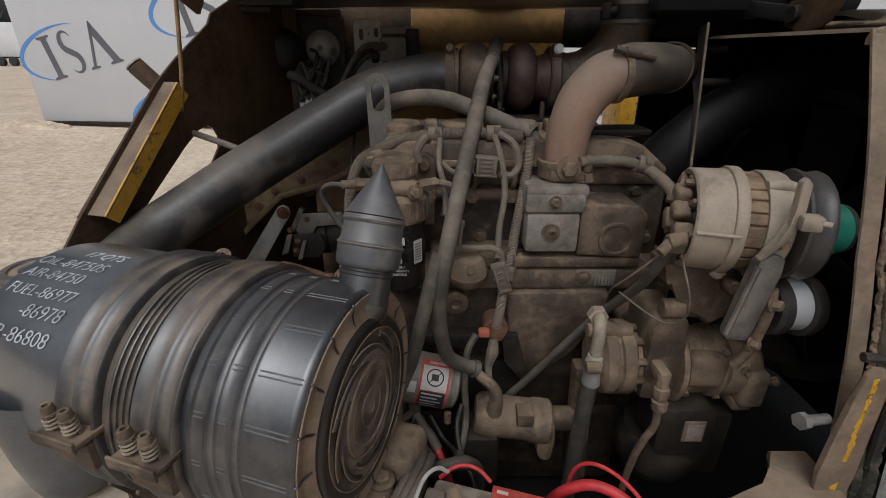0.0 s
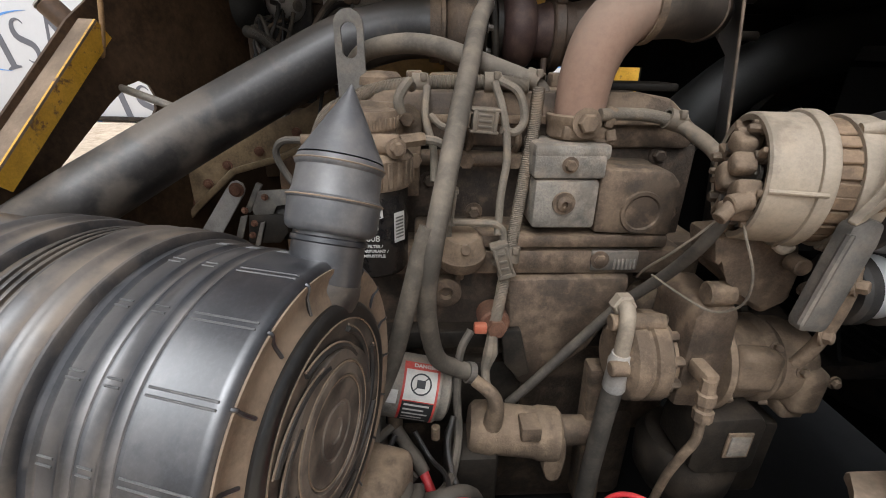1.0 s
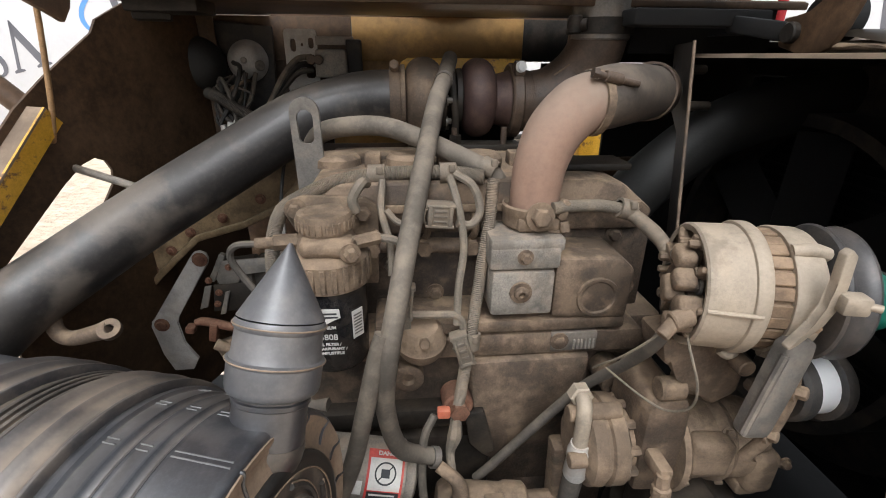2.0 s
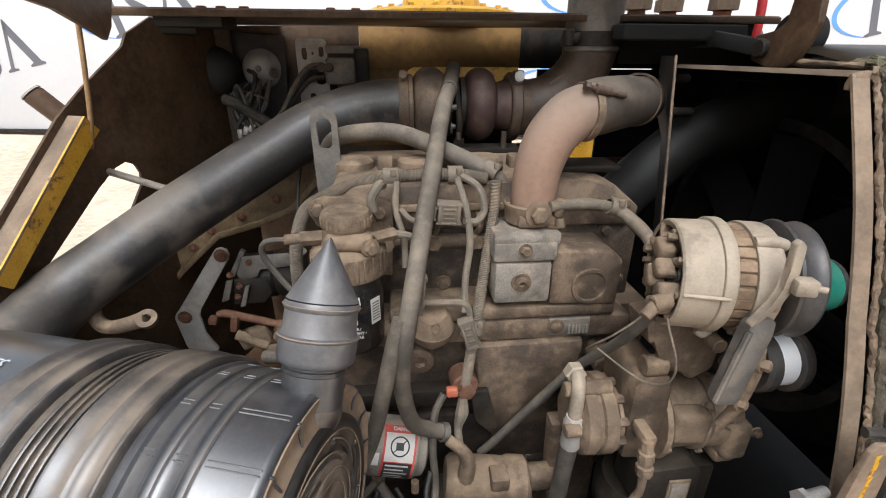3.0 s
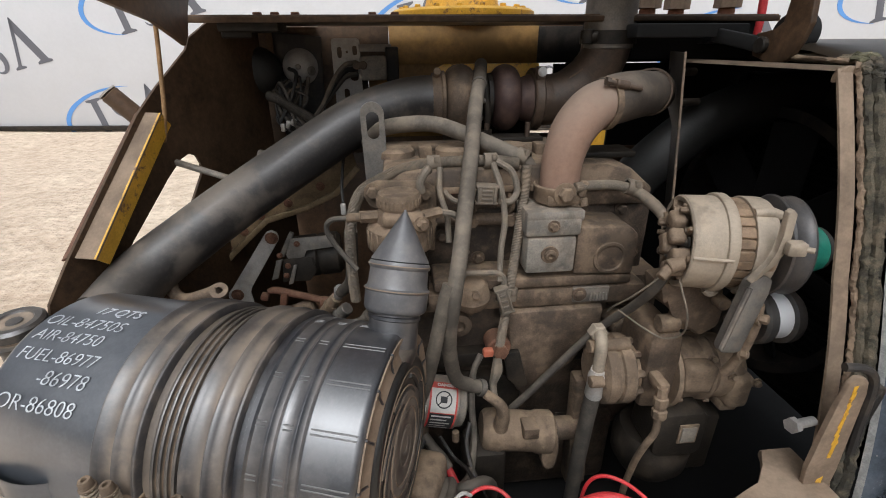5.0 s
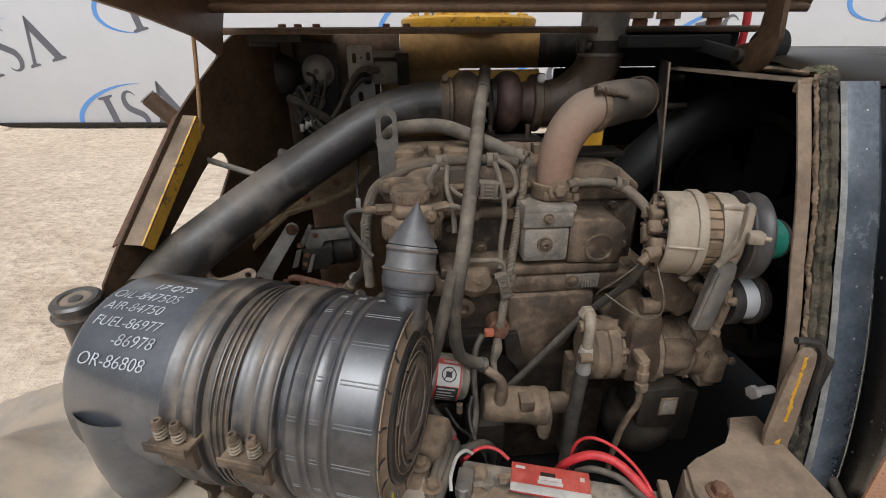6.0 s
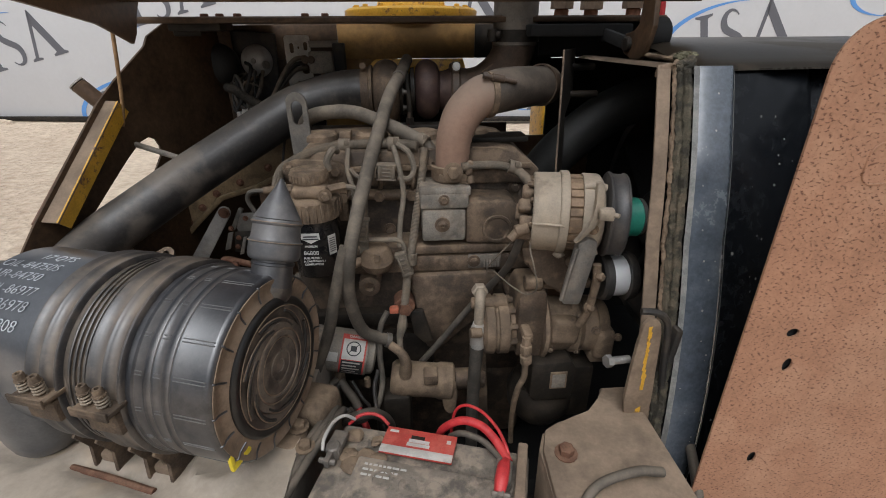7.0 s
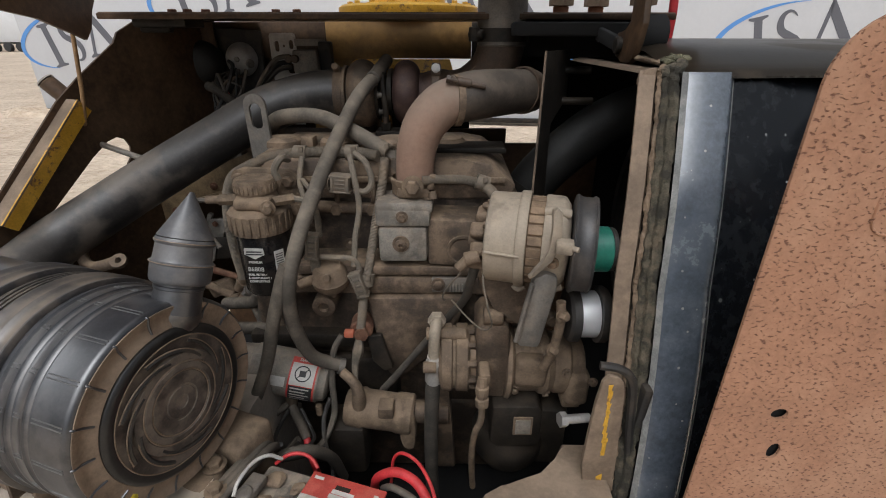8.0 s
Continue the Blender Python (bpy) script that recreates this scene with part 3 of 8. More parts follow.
def deck():
    w = thing("deck_plate", (0.1, 0.95, 1.838), "brown steel deck plate with folded front lip", "deck")
    # the plate stops short: a slot added to let daylight onto the bulkhead
    for nm, c, sz in (("plate", (0.115, 1.018, 1.8445), (1.03, 0.306, 0.006)), ("left_strip", (-0.32, 1.188, 1.8445), (0.16, 0.070, 0.006)), ("right_strip", (0.52, 1.188, 1.8445), (0.22, 0.070, 0.006)), ("rear_plate", (0.10, 1.43, 1.8445), (0.84, 0.40, 0.006))):
        bm = B()
        box(bm, c, sz, None, 0.001)
        part(nm, bm, BROWN, w)
    bm = B()
    box(bm, (0.115, 0.862, 1.8405), (1.03, 0.006, 0.010), None, 0.002)
    part("front_lip", bm, SHADED_BROWN, w)
    # sheet added against daylight; its near-black holds the shade under the deck
    bm = B()
    box(bm, (0.500, 0.905, 1.808), (0.235, 0.004, 0.068), None, 0.001)
    part("gap_sheet", bm, BLACK, w, "near-black sheet added to close a daylight gap")
    bm = B()
    box(bm, (-0.31, 0.93, 1.832), (0.10, 0.075, 0.018), None, 0.003)
    box(bm, (-0.345, 0.945, 1.822), (0.05, 0.05, 0.016), Matrix.Rotation(radians(20), 3, "Z"), 0.003)
    part("latch_box", bm, CAST_DARK, w, "dark latch under the deck")
    for x in (-0.30, -0.27, -0.235, -0.10, -0.06):
        bm = B()
        bolt(bm, (x, 0.93, 1.848), (0, 0, 1), 0.008, 0.007)
        part("deck_bolt", bm, RUST, w)
    return w


deck()


def left_side_panel():
    """The bay's left wing: a brown sheet whose front edge runs down aslant, with a folded yellow flange and a strut hole."""
    w = thing("left_wing_panel", (-0.45, 0.9, 1.3), "rusty brown steel wing panel with an oval cut-out", "panel")
    a, b = V((-0.345, 1.19, 0)), V((-0.52, 0.70, 0))
    d = (b - a).normalized()
    m = Matrix((d, V((0, 0, 1)), d.cross(V((0, 0, 1))))).transposed().to_4x4()
    m.translation = a
    bm = B()
    out = [(0, 1.842), (0.20, 1.842), (0.255, 1.815), (0.268, 1.796), (0.355, 1.738), (0.405, 1.700), (0.585, 1.520), (0.625, 1.475), (0.65, 1.38), (0.575, 1.37), (0.53, 1.455), (0.476, 1.509), (0.374, 1.590), (0.338, 1.614), (0.316, 1.620), (0.300, 1.612), (0.293, 1.596), (0.297, 1.575), (0.345, 1.52), (0.44, 1.447), (0.50, 1.40), (0.50, 1.1), (0, 1.1)]
    # the sheet's colour holds the shade on the wing's inside
    prism(bm, out, m, 0.005)
    part("sheet", bm, SHADED_BROWN, w)
    bm = B()
    box(bm, (-0.352, 1.165, 1.62), (0.03, 0.035, 0.44), Matrix.Rotation(radians(20), 3, "Z"), 0.004)
    part("corner_angle", bm, SHADED_BROWN, w)
    return w


left_side_panel()
bm = B()
rod(bm, (-0.470, 0.862, 1.613), (-0.330, 0.858, 1.562), 0.0060, 14)
single("stay_bar", (-0.470, 0.862, 1.613), bm, GREY_ALU, "pale grey stay bar behind the wing's cut-out", "bar")


def flange_bar():
    """The yellow folded channel on the wing's slanted edge."""
    w = thing("yellow_flange_bar", (-0.53, 0.65, 1.50), "worn yellow folded channel with rusty edge", "bar")
    edges = {"outer": (V((-0.499, 0.838, 1.700)), V((-0.565, 0.662, 1.515))), "left": (V((-0.490, 0.828, 1.703)), V((-0.550, 0.655, 1.523))), "ridge": (V((-0.449, 0.818, 1.702)), V((-0.503, 0.641, 1.524))), "right": (V((-0.448, 0.842, 1.679)), V((-0.500, 0.662, 1.506)))}
    for nm, e0, e1, mt, lb in (("back_edge", "outer", "left", RUST, "rusty back edge"), ("face", "left", "ridge", TAN_STEEL, "dusty tan face"), ("side", "ridge", "right", YELLOW, "bright worn yellow side")):
        bm = B()
        (a0, a1), (b0, b1) = edges[e0], edges[e1]
        f = bm.faces.new([bm.verts.new(v) for v in (a0, a1, b1, b0)])
        bmesh.ops.subdivide_edges(bm, edges=bm.edges, cuts=6, use_grid_fill=True)
        bmesh.ops.solidify(bm, geom=list(bm.faces), thickness=0.003)
        part(nm, bm, mt, w, lb)
    return w


flange_bar()


def strut_post():
    bm = B()
    a = V((-0.566, 0.900, 1.727))
    rod(bm, a, a + V((0.060, 0.014, -0.074)), 0.0165, 24)
    post = single("steel_stop_post", a, bm, BROWN, "short brown steel stop post with pale end", "post")
    bm = B()
    lathe(bm, a + V((-0.0006, 0, 0.0008)), (-0.61, -0.143, 0.785), [(0, 0), (0, 0.0168), (0.003, 0.0158), (0.003, 0)], 28)
    part("end_cap", bm, PALE_PLATE, post, "pale dusty end")
    bm = B()
    a = V((-0.50, 1.10, 1.60))
    rod(bm, a, a + V((0.22, -0.02, -0.06)), 0.016, 20)
    single("steel_cross_tube", a, bm, STEEL, "grey steel tube crossing behind the wing cut-out", "tube")


strut_post()


def lid():
    """The raised bonnet: its underside shows above, with a stiffened edge, a left cheek and its stay."""
    w = thing("raised_bonnet", (0.15, 0.80, 1.86), "raised bonnet with rusty brown underside", "bonnet")
    bm = B()
    up = V((0, -0.30, 0.95)).normalized()
    rot = Matrix((V((1, 0, 0)), up, V((1, 0, 0)).cross(up))).transposed()
    c = V((0.13, 0.772, 1.866)) + up * 0.35
    box(bm, c, (1.02, 0.70, 0.004), rot, 0.001)
    part("skin", bm, BROWN, w)
    bm = B()
    box(bm, V((0.13, 0.764, 1.874)), (1.00, 0.012, 0.022), rot, 0.004)
    part("edge_fold", bm, BROWN, w)
    bm = B()
    box(bm, V((0.13, 0.742, 1.925)), (0.92, 0.035, 0.02), rot, 0.006)
    part("stiffener", bm, YELLOW_DIRTY_SHADED, w)
    bm = B()
    m = Matrix((V((0, -1, 0)), V((0, 0, 1)), V((-1, 0, 0)))).transposed().to_4x4()
    m.translation = V((-0.372, 0, 0))
    prism(bm, [(-0.87, 1.99), (-0.855, 1.90), (-0.815, 1.848), (-0.80, 1.818), (-0.783, 1.802), (-0.755, 1.812), (-0.696, 1.831), (-0.555, 1.852), (-0.40, 1.870), (-0.25, 1.89), (-0.25, 2.45), (-0.50, 2.45)], m, 0.006)
    part("cheek", bm, BROWN, w, "rusty brown cheek plate")
    return w


lid()


def stay(name, pts, r, material, label):
    bm = B()
    tube(bm, pts, r, 10, 5)
    return single(name, pts[-1], bm, material, label, "rod")


stay("bonnet_stay_rod", [(-0.425, 0.83, 1.95), (-0.430, 0.838, 1.86), (-0.445, 0.83, 1.72), (-0.456, 0.827, 1.662), (-0.462, 0.83, 1.656)], 0.0036, STAY_PAINT, "thin rusty yellow bonnet stay rod")
stay("bonnet_prop_rod", [(-0.411, 0.832, 1.93), (-0.411, 0.832, 1.892), (-0.407, 0.832, 1.860), (-0.404, 0.832, 1.828)], 0.0036, STAY_PAINT, "short rusty prop rod beside the bonnet stay")


def lid_arm():
    w = thing("hinge_arm", (0.50, 0.69, 1.78), "rusty brown bonnet hinge arm with broad lug", "hinge")
    bm = B()
    m = Matrix((V((0, 1, 0)), V((0, 0, 1)), V((1, 0, 0)))).transposed().to_4x4()
    m.translation = V((0.486, 0, 0))
    prism(bm, [(0.690, 2.02), (0.674, 1.93), (0.671, 1.870), (0.673, 1.826), (0.688, 1.816), (0.722, 1.814), (0.728, 1.800), (0.722, 1.782), (0.690, 1.774), (0.662, 1.772), (0.648, 1.780), (0.636, 1.800), (0.628, 1.824), (0.634, 1.860), (0.642, 1.93), (0.655, 2.02)], m, 0.009, 0.002)
    part("arm", bm, SHADED_BROWN, w)
    bm = B()
    rod(bm, (0.478, 0.704, 1.797), (0.500, 0.704, 1.797), 0.012, 20)
    part("pivot", bm, CAST_DARK, w, "dark pivot pin")
    bm = B()
    rod(bm, (0.500, 0.688, 1.812), (0.540, 0.688, 1.812), 0.026, 32)
    part("drum", bm, BLACK, w, "black rubber drum")
    # strap in near-black: shade below the deck edge is in its colour
    bm = B()
    box(bm, (0.440, 0.835, 1.820), (0.20, 0.05, 0.022), None, 0.004)
    box(bm, (0.487, 0.770, 1.806), (0.010, 0.11, 0.022), Matrix.Rotation(radians(8), 3, "X"), 0.003)
    part("hinge_strap", bm, BLACK, w, "strap to the deck, its shade put into the colour")
    return w


lid_arm()


def yellow_ring():
    w = thing("yellow_ring_gear_cover", (0.12, 1.32, 1.855), "bright yellow round bolted cover on the deck", "cover")
    bm = B()
    lathe(bm, (0.12, 1.36, 1.855), (0, 0, 1), [(0, 0), (0, 0.185), (0.014, 0.19), (0.022, 0.19), (0.028, 0.18), (0.028, 0.10), (0.07, 0.09), (0.07, 0)], 64)
    part("flange", bm, YELLOW, w)
    for i in range(18):
        a = 2 * math.pi * i / 18
        bm = B()
        bolt(bm, (0.12 + 0.16 * math.cos(a), 1.36 + 0.16 * math.sin(a), 1.883), (0, 0, 1), 0.008, 0.008)
        part("bolt", bm, YELLOW, w)
    return w


yellow_ring()


def far_right_fittings():
    for x, y in ((0.46, 1.02), (0.54, 1.05), (0.62, 1.0)):
        w = thing("hydraulic_fitting", (x, y, 1.848), "rusty orange hydraulic fitting with tan cap on the deck", "fitting", "deck fittings")
        bm = B()
        rod(bm, (x, y, 1.848), (x, y, 1.866), 0.016, 16)
        part("stem", bm, RUST_LIGHT, w, "rusty orange stem")
        bm = B()
        lathe(bm, (x, y, 1.866), (0, 0, 1), [(0, 0), (0, 0.026), (0.02, 0.026), (0.022, 0.02), (0.034, 0.018), (0.036, 0)], 6)
        part("hex_cap", bm, TAN_STEEL, w, "dusty tan hexagon cap")


far_right_fittings()
bm = B()
tube(bm, [(0.66, 0.95, 1.80), (0.66, 0.95, 1.86), (0.655, 0.96, 1.92), (0.64, 1.0, 1.97)], 0.008, 10, 5)
single("red_hose", (0.66, 0.95, 1.80), bm, CABLE_RED, "bright red hose beyond the deck", "hose")


# right-hand cowl: its rim, perished foam, painted shell and the flat top
RIM = [(0.538, 1.772), (0.529, 1.757), (0.470, 1.65), (0.425, 1.55), (0.390, 1.455), (0.362, 1.35), (0.345, 1.25), (0.335, 1.10)]


def lean(z):
    """The cowl draws in towards its foot."""
    return -0.135 * max(0.0, 1.775 - max(z, 1.55)) - 0.06 * max(0.0, 1.55 - z)


def strip(bm, x0, x1, off0, off1, line, thick=0.0):
    """A sheet that follows the rim line, from x0 to x1, pushed out from the line by off0 and off1."""
    a = [bm.verts.new((x0 + lean(z), y - off0, z)) for y, z in line]
    b = [bm.verts.new((x1 + lean(z), y - off1, z)) for y, z in line]
    f = [bm.faces.new((a[i], a[i + 1], b[i + 1], b[i])) for i in range(len(line) - 1)]
    if thick:
        bmesh.ops.recalc_face_normals(bm, faces=f)
        bmesh.ops.solidify(bm, geom=f, thickness=thick)
    return bm


def rim_line(n=8):
    return [(p.y, p.z) for p in spline([(0, y, z) for y, z in RIM], n)]


def cowl():
    w = thing("radiator_cowl", (0.55, 0.45, 1.1), "dark blue-black painted radiator cowl, scuffed and dusty", "cowl")
    line = rim_line()
    bm = B()
    strip(bm, 0.4985, 0.5035, 0.022, 0.027, line, 0.002)
    part("worn_edge", bm, COWL_EDGE, w, "pale worn edge")
    bm = B()
    for x0, x1, o0, o1 in ((0.5030, 0.512, 0.0265, 0.0285), (0.512, 0.545, 0.0285, 0.0275), (0.545, 0.552, 0.0275, 0.025), (0.552, 0.557, 0.025, 0.019)):
        strip(bm, x0, x1, o0, o1, line)
    bmesh.ops.remove_doubles(bm, verts=bm.verts, dist=0.0005)
    part("shell", bm, COWL, w)
    # pale strip paints the highlight along the rounded corner
    bm = B()
    strip(bm, 0.5572, 0.560, 0.0195, 0.017, line)
    part("shell_corner", bm, COWL_EDGE, w, "pale corner, edge highlight put into the colour")
    # side shell: the door's shadow is put into its paint
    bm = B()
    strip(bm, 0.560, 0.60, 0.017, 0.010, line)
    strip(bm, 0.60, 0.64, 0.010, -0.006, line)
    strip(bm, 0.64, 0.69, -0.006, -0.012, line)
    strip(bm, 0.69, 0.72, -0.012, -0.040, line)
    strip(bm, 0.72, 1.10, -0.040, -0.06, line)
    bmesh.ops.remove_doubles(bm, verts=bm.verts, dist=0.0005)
    part("side_shell", bm, COWL_SHADED, w, "side shell, darkened for the door's shade")
    # the hood's top: a soft roll at the front, then nearly level
    bm = B()
    xs = (0.490, 0.505, 0.520, 0.545, 0.562, 0.60, 0.66, 0.74, 0.88, 1.10)
    rows = []
    for dy, z in ((0.0, 1.7655), (0.004, 1.7715), (0.012, 1.7760), (0.026, 1.7805), (0.050, 1.787), (0.10, 1.796), (0.20, 1.803), (0.40, 1.806), (0.70, 1.804)):
        rows.append([bm.verts.new((x + 0.05 * dy, 0.510 + dy + (0.018 if x < 0.5 else 0.0) + 0.075 * max(0, x - 0.56) ** 0.7, z - 0.006 * max(0, 1 - (x - 0.490) / 0.03))) for x in xs])
    for r0, r1 in zip(rows[:-1], rows[1:]):
        for i in range(len(xs) - 1):
            bm.faces.new((r0[i], r0[i + 1], r1[i + 1], r1[i]))
    part("top", bm, COWL_TOP, w, "rounded glossy black top, dusty", angle=80)
    # tan rim: a narrow face, a rounded top corner, and a thin edge that runs back to the hinge
    bm = B()
    strip(bm, 0.458, 0.477, 0.0, 0.0, line, 0.003)
    part("rim", bm, TAN_STEEL, w, "dusty tan folded rim")
    bm = B()
    strip(bm, 0.476, 0.484, -0.012, -0.012, line, 0.003)
    part("seal_channel", bm, CAST, w, "dark dusty seal groove")
    bm = B()
    vs = [(0.458, 0.5385, 1.769), (0.464, 0.5395, 1.7725), (0.474, 0.540, 1.7745), (0.486, 0.540, 1.7745)]
    a = [bm.verts.new(v) for v in vs]
    b = [bm.verts.new((x - 0.004, 0.86, z)) for x, y, z in vs]
    fs = [bm.faces.new((a[i], a[i + 1], b[i + 1], b[i])) for i in range(3)]
    bmesh.ops.solidify(bm, geom=fs, thickness=0.002)
    part("rim_top", bm, TAN_STEEL, w)
    bm = B()
    prism(bm, [(0.458, 1.761), (0.459, 1.767), (0.463, 1.772), (0.470, 1.7745), (0.478, 1.775), (0.478, 1.756), (0.458, 1.756)], front(0, 0.543, 0), 0.008, 0.001)
    part("rim_corner", bm, TAN_STEEL, w)
    # perished foam, ragged, with a torn pale skin beside it
    rng = random.Random(3)
    for nm, x0, rr, o, mt, lab in (("torn_skin", 0.4815, 0.0034, 0.003, CAST_TAN, "torn pale seal skin"), ("foam_seal", 0.4870, 0.0052, 0.008, FOAM, "perished ragged foam seal"), ("foam_seal", 0.4935, 0.0062, 0.015, FOAM, "perished ragged foam seal")):
        bm = B()
        head = [(0.70, 1.782), (0.64, 1.781), (0.58, 1.780), (0.552, 1.777)]
        pts = [(x0 + 0.012 + rng.uniform(-0.002, 0.002), y - o, z + rng.uniform(-0.001, 0.001)) for y, z in head]
        pts += [(x0 + lean(z) + rng.uniform(-0.0013, 0.0013), y - o + rng.uniform(-0.0012, 0.0012), z) for y, z in rim_line(7)]
        c = spline(pts, 4)
        tube(bm, c, rr, 9, 1, raw=True)
        for v in bm.verts:
            v.co += noise.noise_vector(v.co * 260) * 0.0020 + noise.noise_vector(v.co * 90) * 0.0012
        part(nm, bm, mt, w, lab, angle=20)
    # mossy lumps where the seal turns over the top
    for k in range(14):
        bm = B()
        p = V((0.492 + 0.0045 * k + rng.uniform(-0.003, 0.003), 0.545 + 0.004 * k + rng.uniform(-0.006, 0.006), 1.782 + rng.uniform(-0.001, 0.003)))
        bmesh.ops.create_icosphere(bm, subdivisions=2, radius=rng.uniform(0.005, 0.010), matrix=Matrix.Translation(p) @ Matrix.Diagonal((1.3, 1.6, 0.55, 1)))
        for v in bm.verts:
            v.co += noise.noise_vector(v.co * 170) * 0.004
        part("moss_lump", bm, MOSS, w, "dry mossy crust" if k == 0 else "", angle=25)
    return w


cowl()


def lined_door():
    """The open side door: orange-brown pitted lining with three holes."""
    w = thing("lined_side_door", (0.78, 0.263, 0.9), "open side door with pitted orange-brown lining", "door")
    m = front(0.468, 0.266, 0.75)
    bm = B()
    W, H, r = 0.62, 1.075, 0.045
    o = [(0, 0), (W, 0), (W, H)] + [(r - r * math.sin(radians(9 * i)), H - r + r * math.cos(radians(9 * i))) for i in range(0, 11)]
    holes = [(0.526 - 0.468, 1.507 - 0.75, 0.0075, 0.006), (0.534 - 0.468, 1.462 - 0.75, 0.006, 0.0095), (0.535 - 0.468, 1.311 - 0.75, 0.006, 0.0095)]
    vs = [bm.verts.new((x, y, 0)) for x, y in o]
    es = [bm.edges.new((vs[i], vs[(i + 1) % len(vs)])) for i in range(len(vs))]
    for hx, hy, rx, ry in holes:
        h = [bm.verts.new((hx + rx * math.cos(a), hy + ry * math.sin(a), 0)) for a in (2 * math.pi * i / 14 for i in range(14))]
        es += [bm.edges.new((h[i], h[(i + 1) % 14])) for i in range(14)]
    g = bmesh.ops.triangle_fill(bm, edges=es, use_beauty=True)
    fs = [f for f in g["geom"] if isinstance(f, bmesh.types.BMFace)]
    e = bmesh.ops.extrude_face_region(bm, geom=fs)
    bmesh.ops.translate(bm, verts=[v for v in e["geom"] if isinstance(v, bmesh.types.BMVert)], vec=(0, 0, 0.0025))
    bmesh.ops.transform(bm, matrix=m, verts=bm.verts)
    part("lining", bm, PITTED, w)
    bm = B()
    box(bm, (0.468 + W / 2 + 0.012, 0.276, 0.75 + H / 2 - 0.03), (W - 0.024, 0.012, H - 0.12), None, 0.003)
    part("skin", bm, BLACK, w, "black outer skin")
    bm = B()
    ring = [(x, 0.2630, z) for x, z in [(0.551 + a, 1.699 + b) for a, b in rounded(0.034, 0.040, 0.012)]]
    tube(bm, ring + ring[:1], 0.0011, 6, 1)
    part("stamped_mark", bm, PITTED, w, "round-cornered stamped mark")
    return w


lined_door()


# inside of the bay on the right: fan ring, fan hose, upright shroud edge; near-black colours hold its shade
def fan_side():
    guard = thing("fan_guard_plate", (0.38, 0.70, 1.40), "dark upright fan guard plate with notched back edge", "guard")
    bk = V((0.41, 0.912, 0))

    def gp(z, s):
        """A point on the plate: its front edge leans towards the camera as it falls."""
        t = (1.787 - z) / 0.201
        return V((0.381 - 0.014 * t, 0.732 - 0.063 * t, z)) + bk * s

    bm = B()
    a = [gp(z, s) for z, s in ((1.787, 0), (1.70, 0), (1.60, 0), (1.50, 0), (1.43, 0), (1.43, 0.09), (1.52, 0.085), (1.62, 0.075), (1.672, 0.075), (1.685, 0.125), (1.700, 0.19), (1.787, 0.19))]
    nrm = V((0.912, -0.41, 0)) * 0.004
    va, vb = [bm.verts.new(p) for p in a], [bm.verts.new(p + nrm) for p in a]
    bm.faces.new(va)
    bm.faces.new(vb[::-1])
    for k in range(len(a)):
        bm.faces.new((va[k], va[(k + 1) % len(a)], vb[(k + 1) % len(a)], vb[k]))
    part("plate", bm, CAST_DARK, guard)
    bm = B()
    tube(bm, [gp(z, -0.001) + nrm * 0.5 for z in (1.788, 1.74, 1.68, 1.62, 1.55, 1.48, 1.43)], 0.0020, 8, 2)
    part("front_edge", bm, CAST, guard, "paler dusty front edge")
    for z, s, ln in ((1.752, 0.16, 0.05), (1.700, 0.155, 0.06)):
        bm = B()
        rod(bm, gp(z, s), gp(z, s) + V((ln, 0, 0)), 0.007, 12)
        part("stay_lug", bm, CAST_DARK, guard)
    bm = B()
    tube(bm, [(0.36, 0.87, 1.44), (0.405, 0.88, 1.530), (0.480, 0.88, 1.610), (0.560, 0.88, 1.664), (0.680, 0.88, 1.700), (0.84, 0.88, 1.715)], 0.047, 28, 8)
    top_hose = single("radiator_top_hose", (0.33, 0.90, 1.50), bm, DUSTLESS_RUBBER, "thick black radiator top hose", "hose")
    for p, d in (((0.395, 0.879, 1.513), (0.50, 0.05, 0.86)), ((0.80, 0.88, 1.712), (1, 0, 0.1))):
        bm = B()
        lathe(bm, V(p), d, [(0, 0.046), (0, 0.0500), (0.012, 0.0500), (0.012, 0.046)], 28)
        part("hose_clamp", bm, CAST_DARK, top_hose, "dull steel hose clamp")
    w = thing("cooling_fan", (0.62, 0.80, 1.15), "black cooling fan inside its shroud ring", "fan")
    bm = B()
    lathe(bm, (0.66, 0.82, 1.42), (1, 0, 0), [(0, 0.25), (0, 0.27), (0.08, 0.27), (0.10, 0.34), (0.11, 0.34), (0.09, 0.25), (0, 0.25)], 64)
    part("shroud_ring", bm, RUBBER, w)
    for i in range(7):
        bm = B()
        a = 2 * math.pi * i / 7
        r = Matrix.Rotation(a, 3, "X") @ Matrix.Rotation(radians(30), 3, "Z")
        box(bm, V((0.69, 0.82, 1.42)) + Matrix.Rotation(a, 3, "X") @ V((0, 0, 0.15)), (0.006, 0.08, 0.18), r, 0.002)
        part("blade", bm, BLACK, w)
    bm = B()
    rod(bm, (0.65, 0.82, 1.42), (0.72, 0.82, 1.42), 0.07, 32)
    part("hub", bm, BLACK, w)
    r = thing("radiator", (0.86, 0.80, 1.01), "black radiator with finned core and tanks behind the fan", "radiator")
